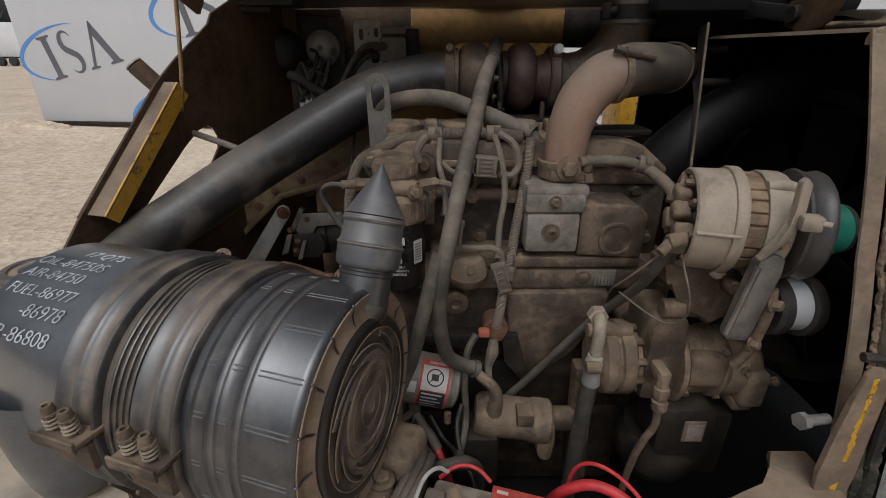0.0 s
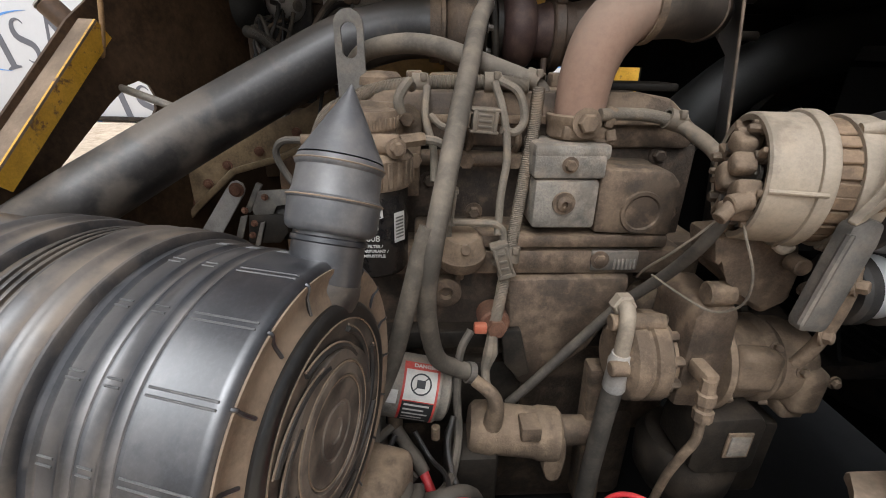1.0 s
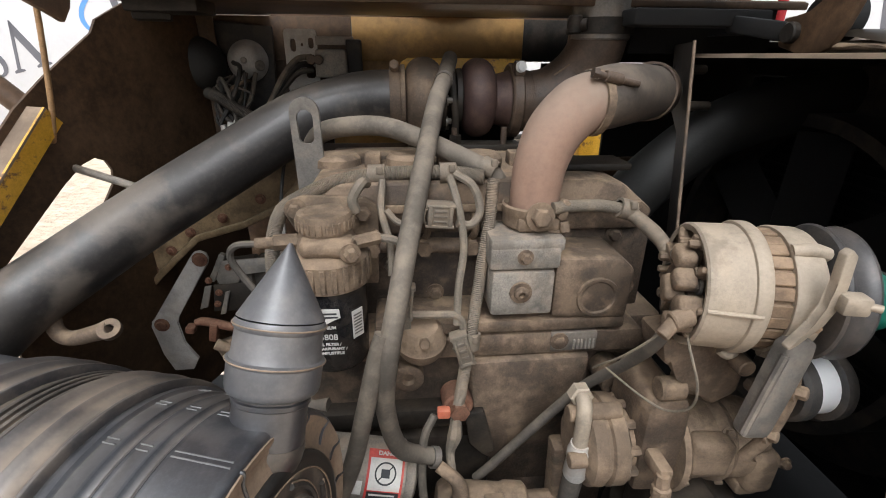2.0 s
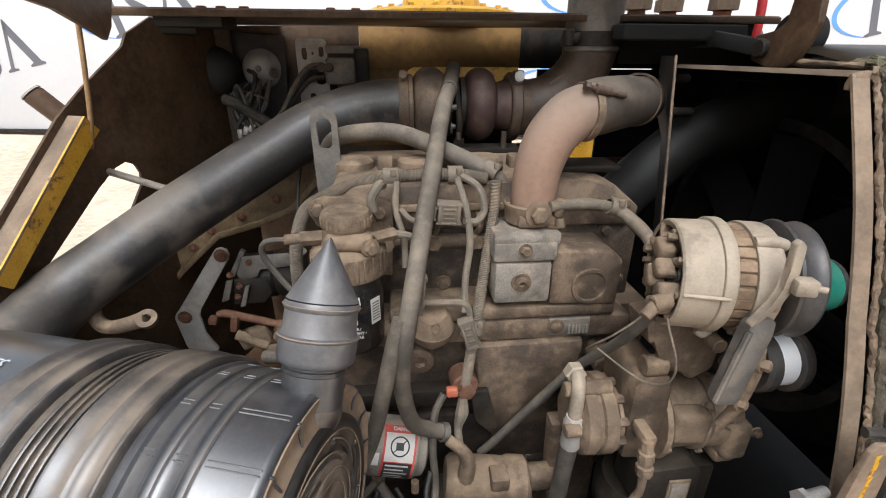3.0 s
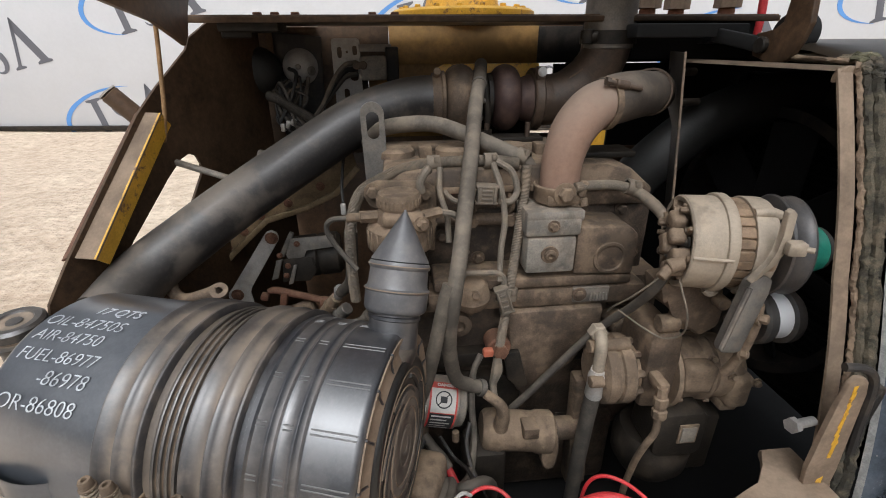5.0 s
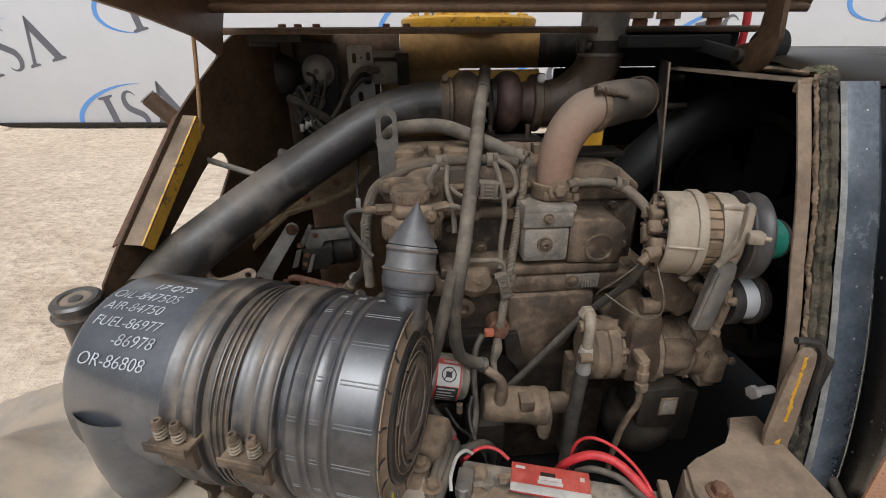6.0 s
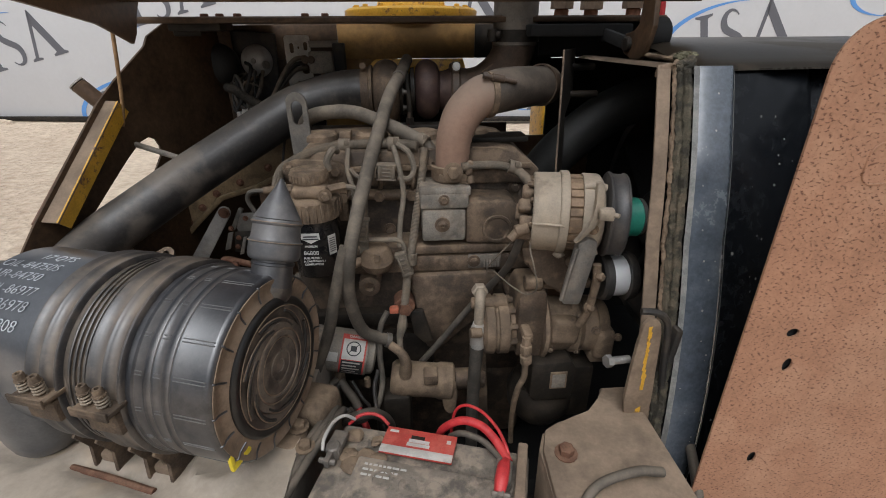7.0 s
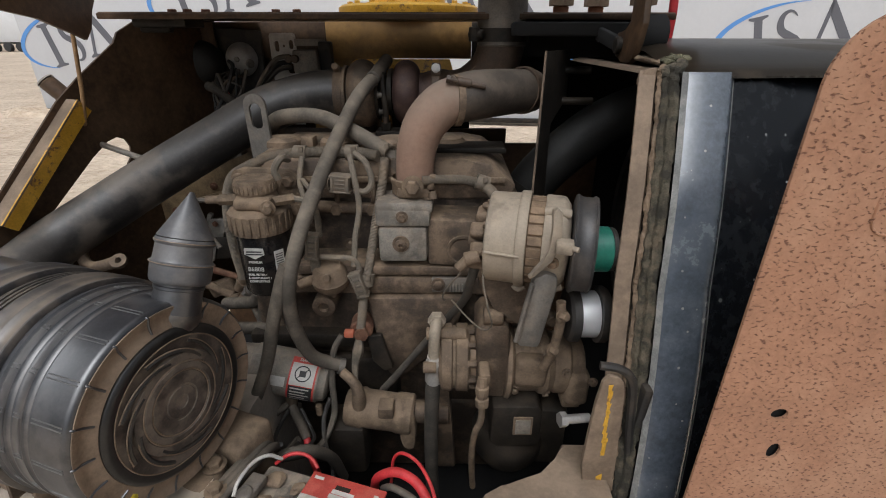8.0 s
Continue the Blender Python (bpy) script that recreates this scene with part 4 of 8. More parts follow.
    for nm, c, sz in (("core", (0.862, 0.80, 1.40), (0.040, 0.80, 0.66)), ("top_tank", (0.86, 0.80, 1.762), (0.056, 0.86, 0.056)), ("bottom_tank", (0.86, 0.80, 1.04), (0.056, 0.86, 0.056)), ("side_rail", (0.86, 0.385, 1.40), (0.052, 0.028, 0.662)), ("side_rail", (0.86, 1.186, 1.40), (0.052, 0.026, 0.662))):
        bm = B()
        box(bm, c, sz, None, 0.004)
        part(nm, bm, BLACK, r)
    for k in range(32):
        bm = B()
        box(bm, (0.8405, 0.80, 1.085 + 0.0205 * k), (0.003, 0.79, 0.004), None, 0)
        part("fin", bm, DUSTLESS_RUBBER, r)


fan_side()
# floor and beam added to close the bay; their black holds its darkness
sheet_bits("bay_floor", [((0.15, 0.75, 0.92), (1.6, 1.0, 0.02))], BLACK, "near-black bay floor pan, shade in its colour", "panel")
sheet_bits("bay_front_beam", [((0.10, 0.40, 1.02), (1.0, 0.03, 0.16))], BLACK, "near-black cross beam below the engine", "beam")

# ---- engine ----
def engine():
    w = thing("diesel_engine", (0.12, 0.80, 0.95), "dust-caked four-cylinder diesel engine block and head", "engine")
    # crankcase and head: shadowed gaps are put into their colour
    bm = B()
    box(bm, (0.13, 0.84, 1.27), (0.50, 0.35, 0.34), None, 0.012)
    box(bm, (0.13, 0.80, 1.05), (0.42, 0.28, 0.20), None, 0.02)
    part("crankcase", bm, BLOCK, w, "oily brown crankcase, darkened for shade")
    bm = B()
    box(bm, (0.125, 0.84, 1.495), (0.46, 0.29, 0.14), None, 0.010)
    part("cylinder_head", bm, BLOCK, w)
    bm = B()
    box(bm, (0.12, 0.664, 1.425), (0.42, 0.073, 0.035), None, 0.008)
    box(bm, (0.14, 0.663, 1.455), (0.32, 0.076, 0.018), None, 0.005)
    part("gallery_ledge", bm, CAST, w, "brown gallery ledge")
    bm = B()
    prism(bm, [(-0.10, 1.56), (0.335, 1.56), (0.345, 1.585), (0.30, 1.622), (0.26, 1.628), (-0.09, 1.628)], front(0, 0.92, 0), 0.235, 0.006)
    part("rocker_cover", bm, CAST, w, "dust-caked brown rocker cover")
    bm = B()
    prism(bm, [(-0.085, 1.600), (0.325, 1.600), (0.325, 1.590), (-0.085, 1.590)], front(0, 0.684, 0), 0.006, 0.002)
    part("cover_lip", bm, CAST_TAN, w)
    bm = B()
    tube(bm, [(-0.05, 0.690, 1.545), (0.02, 0.680, 1.548), (0.10, 0.678, 1.546), (0.15, 0.690, 1.543)], 0.010, 12, 6)
    part("fuel_rail", bm, CAST, w, "dusty pipe along the head")
    for x in (-0.02, 0.045, 0.105):
        bm = B()
        tube(bm, [(x, 0.684, 1.552), (x + 0.004, 0.672, 1.570), (x + 0.002, 0.690, 1.590)], 0.0045, 8, 4)
        lathe(bm, (x, 0.676, 1.546), (0, -1, 0), [(0, 0), (0, 0.010), (0.010, 0.010), (0.010, 0)], 6)
        part("injector_pipe", bm, CAST_TAN, w)
    for x, z in ((-0.07, 1.468), (0.0, 1.515), (0.06, 1.472), (0.33, 1.470), (0.33, 1.41), (0.30, 1.55)):
        bm = B()
        bolt(bm, (x, 0.694, z), (0, -1, 0), 0.008, 0.010)
        part("head_bolt", bm, CAST, w)
    bm = B()
    box(bm, (0.33, 0.70, 1.40), (0.09, 0.06, 0.05), Matrix.Rotation(radians(10), 3, "Y"), 0.012, 3)
    rod(bm, (0.285, 0.665, 1.40), (0.34, 0.660, 1.395), 0.014, 16)
    part("side_boss", bm, CAST, w)
    bm = B()
    box(bm, (0.27, 0.76, 1.632), (0.12, 0.06, 0.010), None, 0.003)
    part("cover_rail", bm, CAST_DARK, w, "dark rail along the cover")
    bm = B()
    prism(bm, [(0.20, 1.468), (0.298, 1.463), (0.300, 1.53), (0.285, 1.545), (0.20, 1.548)], front(0, 0.70, 0), 0.077, 0.005)
    lathe(bm, (0.256, 0.6235, 1.495), (0, -1, 0), [(0, 0.027), (0.004, 0.026), (0.004, 0.022), (0.0022, 0.020), (0.0022, 0)], 32)
    part("manifold_pad", bm, CAST, w, "brown pad with round boss")
    # inlet block: two tiers with plug and bolts
    bm = B()
    box(bm, (0.160, 0.660, 1.505), (0.078, 0.084, 0.060), None, 0.006)
    box(bm, (0.205, 0.668, 1.505), (0.070, 0.080, 0.057), None, 0.008)
    lower = part("inlet_block", bm, GREY_ALU, w, "grey inlet block")
    bm = B()
    box(bm, (0.161, 0.662, 1.551), (0.086, 0.086, 0.030), None, 0.005)
    box(bm, (0.163, 0.664, 1.567), (0.090, 0.088, 0.018), None, 0.005)
    part("inlet_cap", bm, GREY_ALU, w, "grey inlet cap")
    bm = B()
    lathe(bm, (0.157, 0.619, 1.508), (0, -1, 0), [(0, 0.014), (0.004, 0.0135), (0.004, 0.009), (0.007, 0.0085), (0.009, 0.004), (0.003, 0.004), (0.003, 0)], 20)
    part("plug", bm, CAST, lower, "round threaded plug")
    bm = B()
    bolt(bm, (0.160, 0.620, 1.553), (0, -1, 0), 0.0066, 0.008)
    part("bolt", bm, CAST, lower)
    bm = B()
    bolt(bm, (0.200, 0.645, 1.578), (0, 0, 1), 0.0085, 0.010)
    part("bolt", bm, CAST_TAN, lower)
    # tag plate with raised bars
    bm = B()
    box(bm, (0.236, 0.633, 1.428), (0.062, 0.014, 0.028), None, 0.003)
    tag = part("casting_tag", bm, STEEL, w, "grey cast pad with raised marks")
    bm = B()
    bolt(bm, (0.216, 0.626, 1.430), (0, -1, 0), 0.008, 0.006)
    part("bolt", bm, CAST, tag)
    bm = B()
    for i in range(6):
        box(bm, (0.236 + 0.0052 * i, 0.6255, 1.424), (0.0026, 0.003, 0.015), None, 0.0006, 1)
    part("raised_marks", bm, GREY_ALU, tag)
    # round core plugs along the skirt
    for x, z in ((0.020, 1.388), (0.30, 1.36)):
        bm = B()
        lathe(bm, (x, 0.680, z), (0, -1, 0), [(0, 0.021), (0.062, 0.020), (0.064, 0.017), (0.064, 0.009), (0.057, 0.007), (0.057, 0)], 28)
        part("core_plug", bm, CAST, w)
    # bell-shaped mount casting with its dark web
    bm = B()
    prism(bm, [(0.090, 1.405), (0.262, 1.408), (0.255, 1.36), (0.215, 1.30), (0.150, 1.228), (0.122, 1.240), (0.108, 1.32)], front(0, 0.675, 0), 0.055, 0.010)
    part("mount_casting", bm, CAST, w, "brown flared mount casting")
    bm = B()
    prism(bm, [(0.092, 1.338), (0.118, 1.340), (0.136, 1.270), (0.120, 1.262), (0.10, 1.285)], front(0, 0.616, 0), 0.012, 0.003)
    part("mount_web", bm, CAST_DARK, w, "dark web")
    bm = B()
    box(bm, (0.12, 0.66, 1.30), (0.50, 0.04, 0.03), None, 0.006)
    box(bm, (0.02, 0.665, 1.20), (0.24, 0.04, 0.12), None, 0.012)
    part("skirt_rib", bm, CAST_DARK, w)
    for i, x in enumerate((-0.07, 0.03, 0.13, 0.23)):
        bm = B()
        lathe(bm, (x, 0.79, 1.627), (0, 0, 1), [(0, 0.033), (0.010, 0.032), (0.016, 0.026), (0.018, 0)], 28)
        part("cover_boss", bm, CAST_TAN, w)
        if i < 3:
            bm = B()
            box(bm, (x + 0.05, 0.78, 1.636), (0.022, 0.03, 0.020), None, 0.003)
            part("cover_lug", bm, CAST_TAN, w)
    return w


engine()


def lift_bracket():
    bm = B()
    m = Matrix.Translation((-0.104, 0.775, 1.655)) @ Matrix.Rotation(radians(-1), 4, "Y") @ FRONT.to_4x4()
    o = [(0.0190, -0.10), (0.0190, 0.045)] + [(0.0190 * math.cos(radians(18 * i)), 0.045 + 0.0190 * math.sin(radians(18 * i))) for i in range(1, 10)] + [(-0.0190, 0.045), (-0.0190, -0.10)]
    vs = [bm.verts.new((x, y, 0)) for x, y in o]
    es = [bm.edges.new((vs[i], vs[(i + 1) % len(vs)])) for i in range(len(vs))]
    hole = [(0.0105 * math.cos(radians(22.5 * i)), (0.038 if i <= 8 else 0.015) + 0.0105 * math.sin(radians(22.5 * i))) for i in range(16)]
    h = [bm.verts.new((x, y, 0)) for x, y in hole]
    es += [bm.edges.new((h[i], h[(i + 1) % 16])) for i in range(16)]
    g = bmesh.ops.triangle_fill(bm, edges=es, use_beauty=True)
    e = bmesh.ops.extrude_face_region(bm, geom=[f for f in g["geom"] if isinstance(f, bmesh.types.BMFace)])
    bmesh.ops.translate(bm, verts=[v for v in e["geom"] if isinstance(v, bmesh.types.BMVert)], vec=(0, 0, 0.007))
    bmesh.ops.transform(bm, matrix=m, verts=bm.verts)
    single("lifting_eye_bracket", (-0.11, 0.78, 1.56), bm, STEEL, "dusty grey steel lifting bracket with oval slot", "bracket")


lift_bracket()


# ---- air cleaner ----
AX0 = V((-0.0933, 0.3594, 1.4269))
AXD = V((-0.954, 0.301, 0.0)).normalized()
AXF = V((AXD.y, -AXD.x, 0)) * 1.0
if AXF.y > 0:
    AXF = -AXF


def ax(s, deg, r):
    """A point on the air cleaner: s along its axis from the cap, deg from the top towards the viewer, at radius r."""
    return AX0 + AXD * s + (V((0, 0, 1)) * math.cos(radians(deg)) + AXF * math.sin(radians(deg))) * r


def air_cleaner():
    w = thing("air_cleaner", AX0 + AXD * 0.2 - V((0, 0, 0.16)), "large ribbed black plastic air cleaner canister, dusty", "air cleaner")
    R = 0.1195
    bm = B()
    prof = [(-0.004, 0.10), (-0.015, 0.113), (-0.0145, R - 0.0035), (-0.012, R - 0.001), (-0.008, R)]
    for s in (0.037, 0.061):
        # a raised bead beside a rounded groove
        prof += [(s - 0.007, R), (s - 0.006, R + 0.0006), (s - 0.0045, R + 0.0006), (s - 0.003, R - 0.0012), (s, R - 0.0025), (s + 0.003, R - 0.0012), (s + 0.0045, R + 0.0008), (s + 0.0062, R + 0.0008), (s + 0.0075, R)]
    prof += [(0.079, R), (0.081, R + 0.0025), (0.085, R + 0.0025), (0.0865, R), (0.092, R), (0.092, 0.1)]
    lathe(bm, AX0, AXD, prof, 120)
    drum = part("cover_drum", bm, SHINY, w, "glossy black ribbed drum")
    for k in range(18):
        for off in (-0.95, 0.95):
            for s0, s1 in ((-0.010, 0.030), (0.046, 0.055), (0.070, 0.085)):
                bm = B()
                tube(bm, [ax(s0, 2 + 20 * k + off, R), ax(s1, 2 + 20 * k + off, R)], 0.0007, 6, 1)
                part("moulded_line", bm, SHINY_WORN, drum)
    bm = B()
    prof = [(0.090, 0.10), (0.090, R - 0.001)]
    for s in (0.1435, 0.1505, 0.1575, 0.1645):
        prof += [(s - 0.0022, R - 0.001), (s - 0.0016, R + 0.0028), (s - 0.0006, R + 0.0034), (s + 0.0006, R + 0.0034), (s + 0.0016, R + 0.0028), (s + 0.0022, R - 0.001)]
    lathe(bm, AX0, AXD, prof + [(0.224, R - 0.001), (0.224, 0.1)], 96)
    part("ribbed_body", bm, DUSTY_PLASTIC, w, "dust-caked ribbed middle")
    for a in (0.0905, 0.1765):
        b, mid = a + 0.046, a + 0.023
        bm = B()
        prof = [(a, R - 0.003), (a, R + 0.0055), (a + 0.001, R + 0.0070), (a + 0.003, R + 0.0072), (a + 0.0045, R + 0.0060), (a + 0.007, R + 0.0040), (a + 0.011, R + 0.0032), (a + 0.016, R + 0.0042), (mid - 0.004, R + 0.0060), (mid - 0.002, R + 0.0078), (mid, R + 0.0080), (mid + 0.0010, R + 0.0070), (mid + 0.0025, R + 0.0040), (mid + 0.006, R + 0.0030), (mid + 0.011, R + 0.0036), (b - 0.007, R + 0.0052), (b - 0.004, R + 0.0072), (b - 0.0015, R + 0.0074), (b, R + 0.0060), (b + 0.0005, R - 0.003)]
        lathe(bm, AX0, AXD, prof, 110)
        part("mounting_strap", bm, STRAP, w, "raised strap with dusty channels")
    bm = B()
    lathe(bm, AX0, AXD, [(0.2235, 0.10), (0.2235, R), (0.352, R), (0.362, R - 0.006), (0.365, R - 0.02), (0.365, 0)], 96)
    part("label_section", bm, TEXTSKIN, w, "smooth black section with white handwriting")
    # end cap: hollow rim with notches, and a face with rings and swirl slots
    bm = B()
    lathe(bm, AX0, AXD, [(-0.004, 0.05), (-0.012, 0.1135), (-0.0165, 0.1145), (-0.0165, 0.112), (-0.0145, 0.107), (-0.0145, 0.100), (-0.0165, 0.095), (-0.0175, 0.091), (-0.0155, 0.089), (-0.015, 0.05)], 108)
    cap = part("end_cap", bm, CAP_RIM, w, "tan dust-caked end cap rim")
    for i in range(18):
        bm = B()
        a = 2 + 20 * i
        tube(bm, [ax(-0.0145, a, R - 0.004), ax(-0.0165, a, 0.1135), ax(-0.0150, a + 0.6, 0.106), ax(-0.0165, a + 1.2, 0.095)], 0.0013, 6, 3)
        part("cap_notch", bm, SHINY, cap)
    bm = B()
    prof = [(-0.012, 0.0905), (-0.0195, 0.0905), (-0.022, 0.0885), (-0.0230, 0.085), (-0.0222, 0.0795), (-0.0190, 0.0785)]
    lathe(bm, AX0, AXD, prof, 108)
    part("outer_ring", bm, CAP_BLACK, cap, "black outer ring")
    bm = B()
    prof = [(-0.0190, 0.0785), (-0.0212, 0.078), (-0.0205, 0.062), (-0.0190, 0.060), (-0.0235, 0.0585), (-0.0235, 0.050), (-0.0225, 0.049), (-0.0225, 0.0475), (-0.0240, 0.0462), (-0.0245, 0.040), (-0.0225, 0.0385), (-0.0225, 0.037), (-0.0235, 0.036), (-0.0232, 0.022), (-0.0222, 0.021), (-0.0222, 0.0195), (-0.0232, 0.0185), (-0.0232, 0.009), (-0.0222, 0.008), (-0.0222, 0)]
    lathe(bm, AX0, AXD, prof, 108)
    face = part("cap_face", bm, CAP_FACE, cap, "dusty black ringed cap face")
    for r in (0.0785, 0.0482, 0.0378):
        bm = B()
        tube(bm, [ax(-0.0222 if r > 0.07 else -0.0232, a, r) for a in range(0, 361, 6)], 0.0007, 6, 1)
        part("dust_ring", bm, CAP_RIM, face)
    for i in range(8):
        for dr, mt, rad, nm in ((0.0, RUBBER, 0.0024, "swirl_slot"), (0.0030, CAP_RIM, 0.0008, "slot_lip")):
            bm = B()
            pts = [ax(-0.0220 - 0.0004 * (nm == "slot_lip"), 45 * i + k * 11, 0.0535 + dr + 0.0030 * k) for k in range(7)]
            tube(bm, pts, rad, 6, 3)
            part(nm, bm, mt, face)
    # twin-bolt clamps with springs on a ledge
    for s in (0.1135, 0.1995):
        bm = B()
        rot = Matrix((AXD, AXF, V((0, 0, 1)))).transposed()
        box(bm, ax(s, 74, R + 0.012) - V((0, 0, 0.014)), (0.050, 0.036, 0.006), rot, 0.002)
        box(bm, ax(s, 74, R + 0.0285) - V((0, 0, 0.018)), (0.050, 0.003, 0.012), rot, 0.001)
        box(bm, ax(s, 84, R + 0.006) - V((0, 0, 0.012)), (0.044, 0.016, 0.03), rot, 0.003)
        cl = part("strap_clamp", bm, CAST, w, "dusty strap clamp ledge")
        for ds in (-0.0105, 0.0105):
            base = ax(s + ds, 74, R + 0.017) - V((0, 0, 0.011))
            upd = V((0, 0, 1)) + AXF * 0.06
            bm = B()
            coil = [base + V((0.0058 * math.cos(t), 0.0058 * math.sin(t), 0.016 * t / (8 * math.pi))) for t in [i * math.pi / 5 for i in range(41)]]
            tube(bm, coil, 0.0012, 6, 1)
            part("spring", bm, ALU, cl, "small coil spring")
            bm = B()
            rod(bm, base - V((0, 0, 0.016)), base + V((0, 0, 0.018)), 0.0028, 10)
            lathe(bm, base + V((0, 0, 0.015)), upd, [(0, 0), (0, 0.0068), (0.002, 0.0068), (0.0025, 0.0056), (0.008, 0.0054), (0.010, 0.0044), (0.010, 0.0024), (0.007, 0.0022), (0.007, 0)], 14)
            part("clamp_bolt", bm, CAST_TAN, cl, "rusty tan bolt")
        # two gussets and a bolt hold each strap to the tank
        m = Matrix((AXF, V((0, 0, 1)), AXF.cross(V((0, 0, 1))))).transposed().to_4x4()
        for ds in (-0.020, 0.016):
            m.translation = AX0 + AXD * (s + ds)
            bm = B()
            prism(bm, [(0.060, -0.100), (0.100, -0.064), (0.108, -0.074), (0.092, -0.104), (0.098, -0.136), (0.010, -0.136), (0.020, -0.118)], m, 0.005, 0.0015)
            part("foot_gusset", bm, CAST, w)
        bm = B()
        box(bm, AX0 + AXD * s + AXF * 0.050 - V((0, 0, 0.128)), (0.034, 0.080, 0.016), rot, 0.005)
        foot = part("foot_pad", bm, TAN_STEEL, w)
        bm = B()
        bolt(bm, AX0 + AXD * s + AXF * 0.073 - V((0, 0, 0.121)), (0, 0, 1), 0.0085, 0.012)
        part("foot_bolt", bm, CAST_TAN, foot)
    # yellow service tag under the cap
    bm = B()
    bb = basis(AXD).to_3x3()
    o = ax(-0.012, 128, 0.112)
    for du, dv, a, b in ((0, 0, 0.034, 0.010), (-0.014, 0.012, 0.007, 0.030), (0.014, 0.012, 0.007, 0.022)):
        box(bm, o + bb @ V((du, dv, 0)), (a, b, 0.006), bb, 0.002)
    part("service_tag", bm, TAG_YELLOW, w, "bright yellow plastic tag")
    # inlet snout that stands on the tank
    bm = B()
    lathe(bm, (-0.408, 0.392, 1.440), (-0.10, -0.05, -1), [(0, 0.064), (0.05, 0.060), (0.09, 0.054), (0.125, 0.046), (0.142, 0.040), (0.150, 0.034), (0.150, 0)], 44)
    part("inlet_snout", bm, TEXTSKIN, w, "smooth black inlet snout")
    # handwriting in white paint marker
    for text, s, deg, size in (("17 QTS", 0.309, 0, 0.0171), ("OIL-84750S", 0.349, 10, 0.0189), ("AIR-84750", 0.345, 19, 0.0180), ("FUEL-86977", 0.345, 29, 0.0180), ("-86978", 0.309, 38.5, 0.0198), ("OR-86808", 0.343, 50, 0.0207)):
        o = ax(s, deg, R + 0.0011)
        nrm = (o - (AX0 + AXD * s)).normalized()
        xd = -AXD
        yd = nrm.cross(xd)
        m = Matrix((xd, yd, nrm)).transposed().to_4x4()
        m.translation = o
        scrawl = letters("handwriting", text, m, size, CHALK, w, 0.0 if "Q" in text else -0.00028, "white handwritten note", 0.22)
        split_pieces(scrawl)
    return w


air_cleaner()


def dust_spout():
    p = V((-0.081, 0.400, 1.522))
    d = V((0.020, 0.050, 0.120)).normalized()
    w = thing("dust_ejector_valve", p, "grey rubber dust valve pinched to a point, on the air cleaner", "valve")
    bm = B()
    lathe(bm, p, d, [(-0.008, 0), (-0.008, 0.0262), (-0.004, 0.0262), (0.024, 0.0255), (0.025, 0.0268), (0.028, 0.0268), (0.029, 0.0255), (0.034, 0.0255)], 48)
    part("neck", bm, SHINY, w, "shiny black neck")
    bm = B()
    lathe(bm, p, d, [(0.031, 0.0262), (0.0312, 0.0285), (0.0335, 0.0312), (0.037, 0.0322), (0.0525, 0.0325), (0.0535, 0.0335), (0.0555, 0.0335), (0.0565, 0.0318), (0.060, 0.0305), (0.0755, 0.0298), (0.077, 0.0312), (0.0785, 0.0316), (0.0805, 0.0312), (0.083, 0.030)], 48)
    part("cuff", bm, SPOUT, w, "ribbed grey cuff")
    for s, r in ((0.0545, 0.0337), (0.0792, 0.0317)):
        bm = B()
        m = basis(d)
        tube(bm, [p + d * s + (m @ V((r * math.cos(a), r * math.sin(a), 0))) for a in (2 * math.pi * i / 40 for i in range(41))], 0.0006, 6, 1)
        part("dust_line", bm, CAP_RIM, w)
    bm = B()
    m = Matrix.Translation(p) @ basis(d, (1, 0, 0))
    rings = []
    for k in range(7):
        t = k / 6
        rings.append([bm.verts.new(m @ V((0.030 * (1 - t * 0.86) * math.cos(a), 0.030 * (1 - t * 0.97) * math.sin(a), 0.084 + 0.052 * t))) for a in (2 * math.pi * i / 32 for i in range(32))])
    for a, b in zip(rings[:-1], rings[1:]):
        for i in range(32):
            bm.faces.new((a[i], a[(i + 1) % 32], b[(i + 1) % 32], b[i]))
    bm.faces.new(rings[-1])
    part("duckbill", bm, SPOUT, w)
    bm = B()
    tube(bm, [p + d * 0.001, p - d * 0.008 + AXD * 0.002, p - d * 0.018 + AXD * 0.010, p - d * 0.030 + AXD * 0.022], [0.0268, 0.0290, 0.0280, 0.0200], 36, 5)
    part("boss", bm, DUSTY_PLASTIC, w, "dusty boss")
    return w


dust_spout()

# ---- pipes ----
bm = B()
tube(bm, [(0.018, 0.928, 1.703), (-0.02, 0.926, 1.703), (-0.065, 0.915, 1.696), (-0.137, 0.895, 1.673), (-0.231, 0.86, 1.621), (-0.345, 0.80, 1.555), (-0.42, 0.75, 1.508), (-0.477, 0.70, 1.470), (-0.50, 0.62, 1.44)], 0.0445, 36, 8)
single("intake_pipe", (-0.45, 0.63, 1.40), bm, PIPE_BLACK, "thick dusty black intake pipe from air cleaner to turbocharger", "pipe")


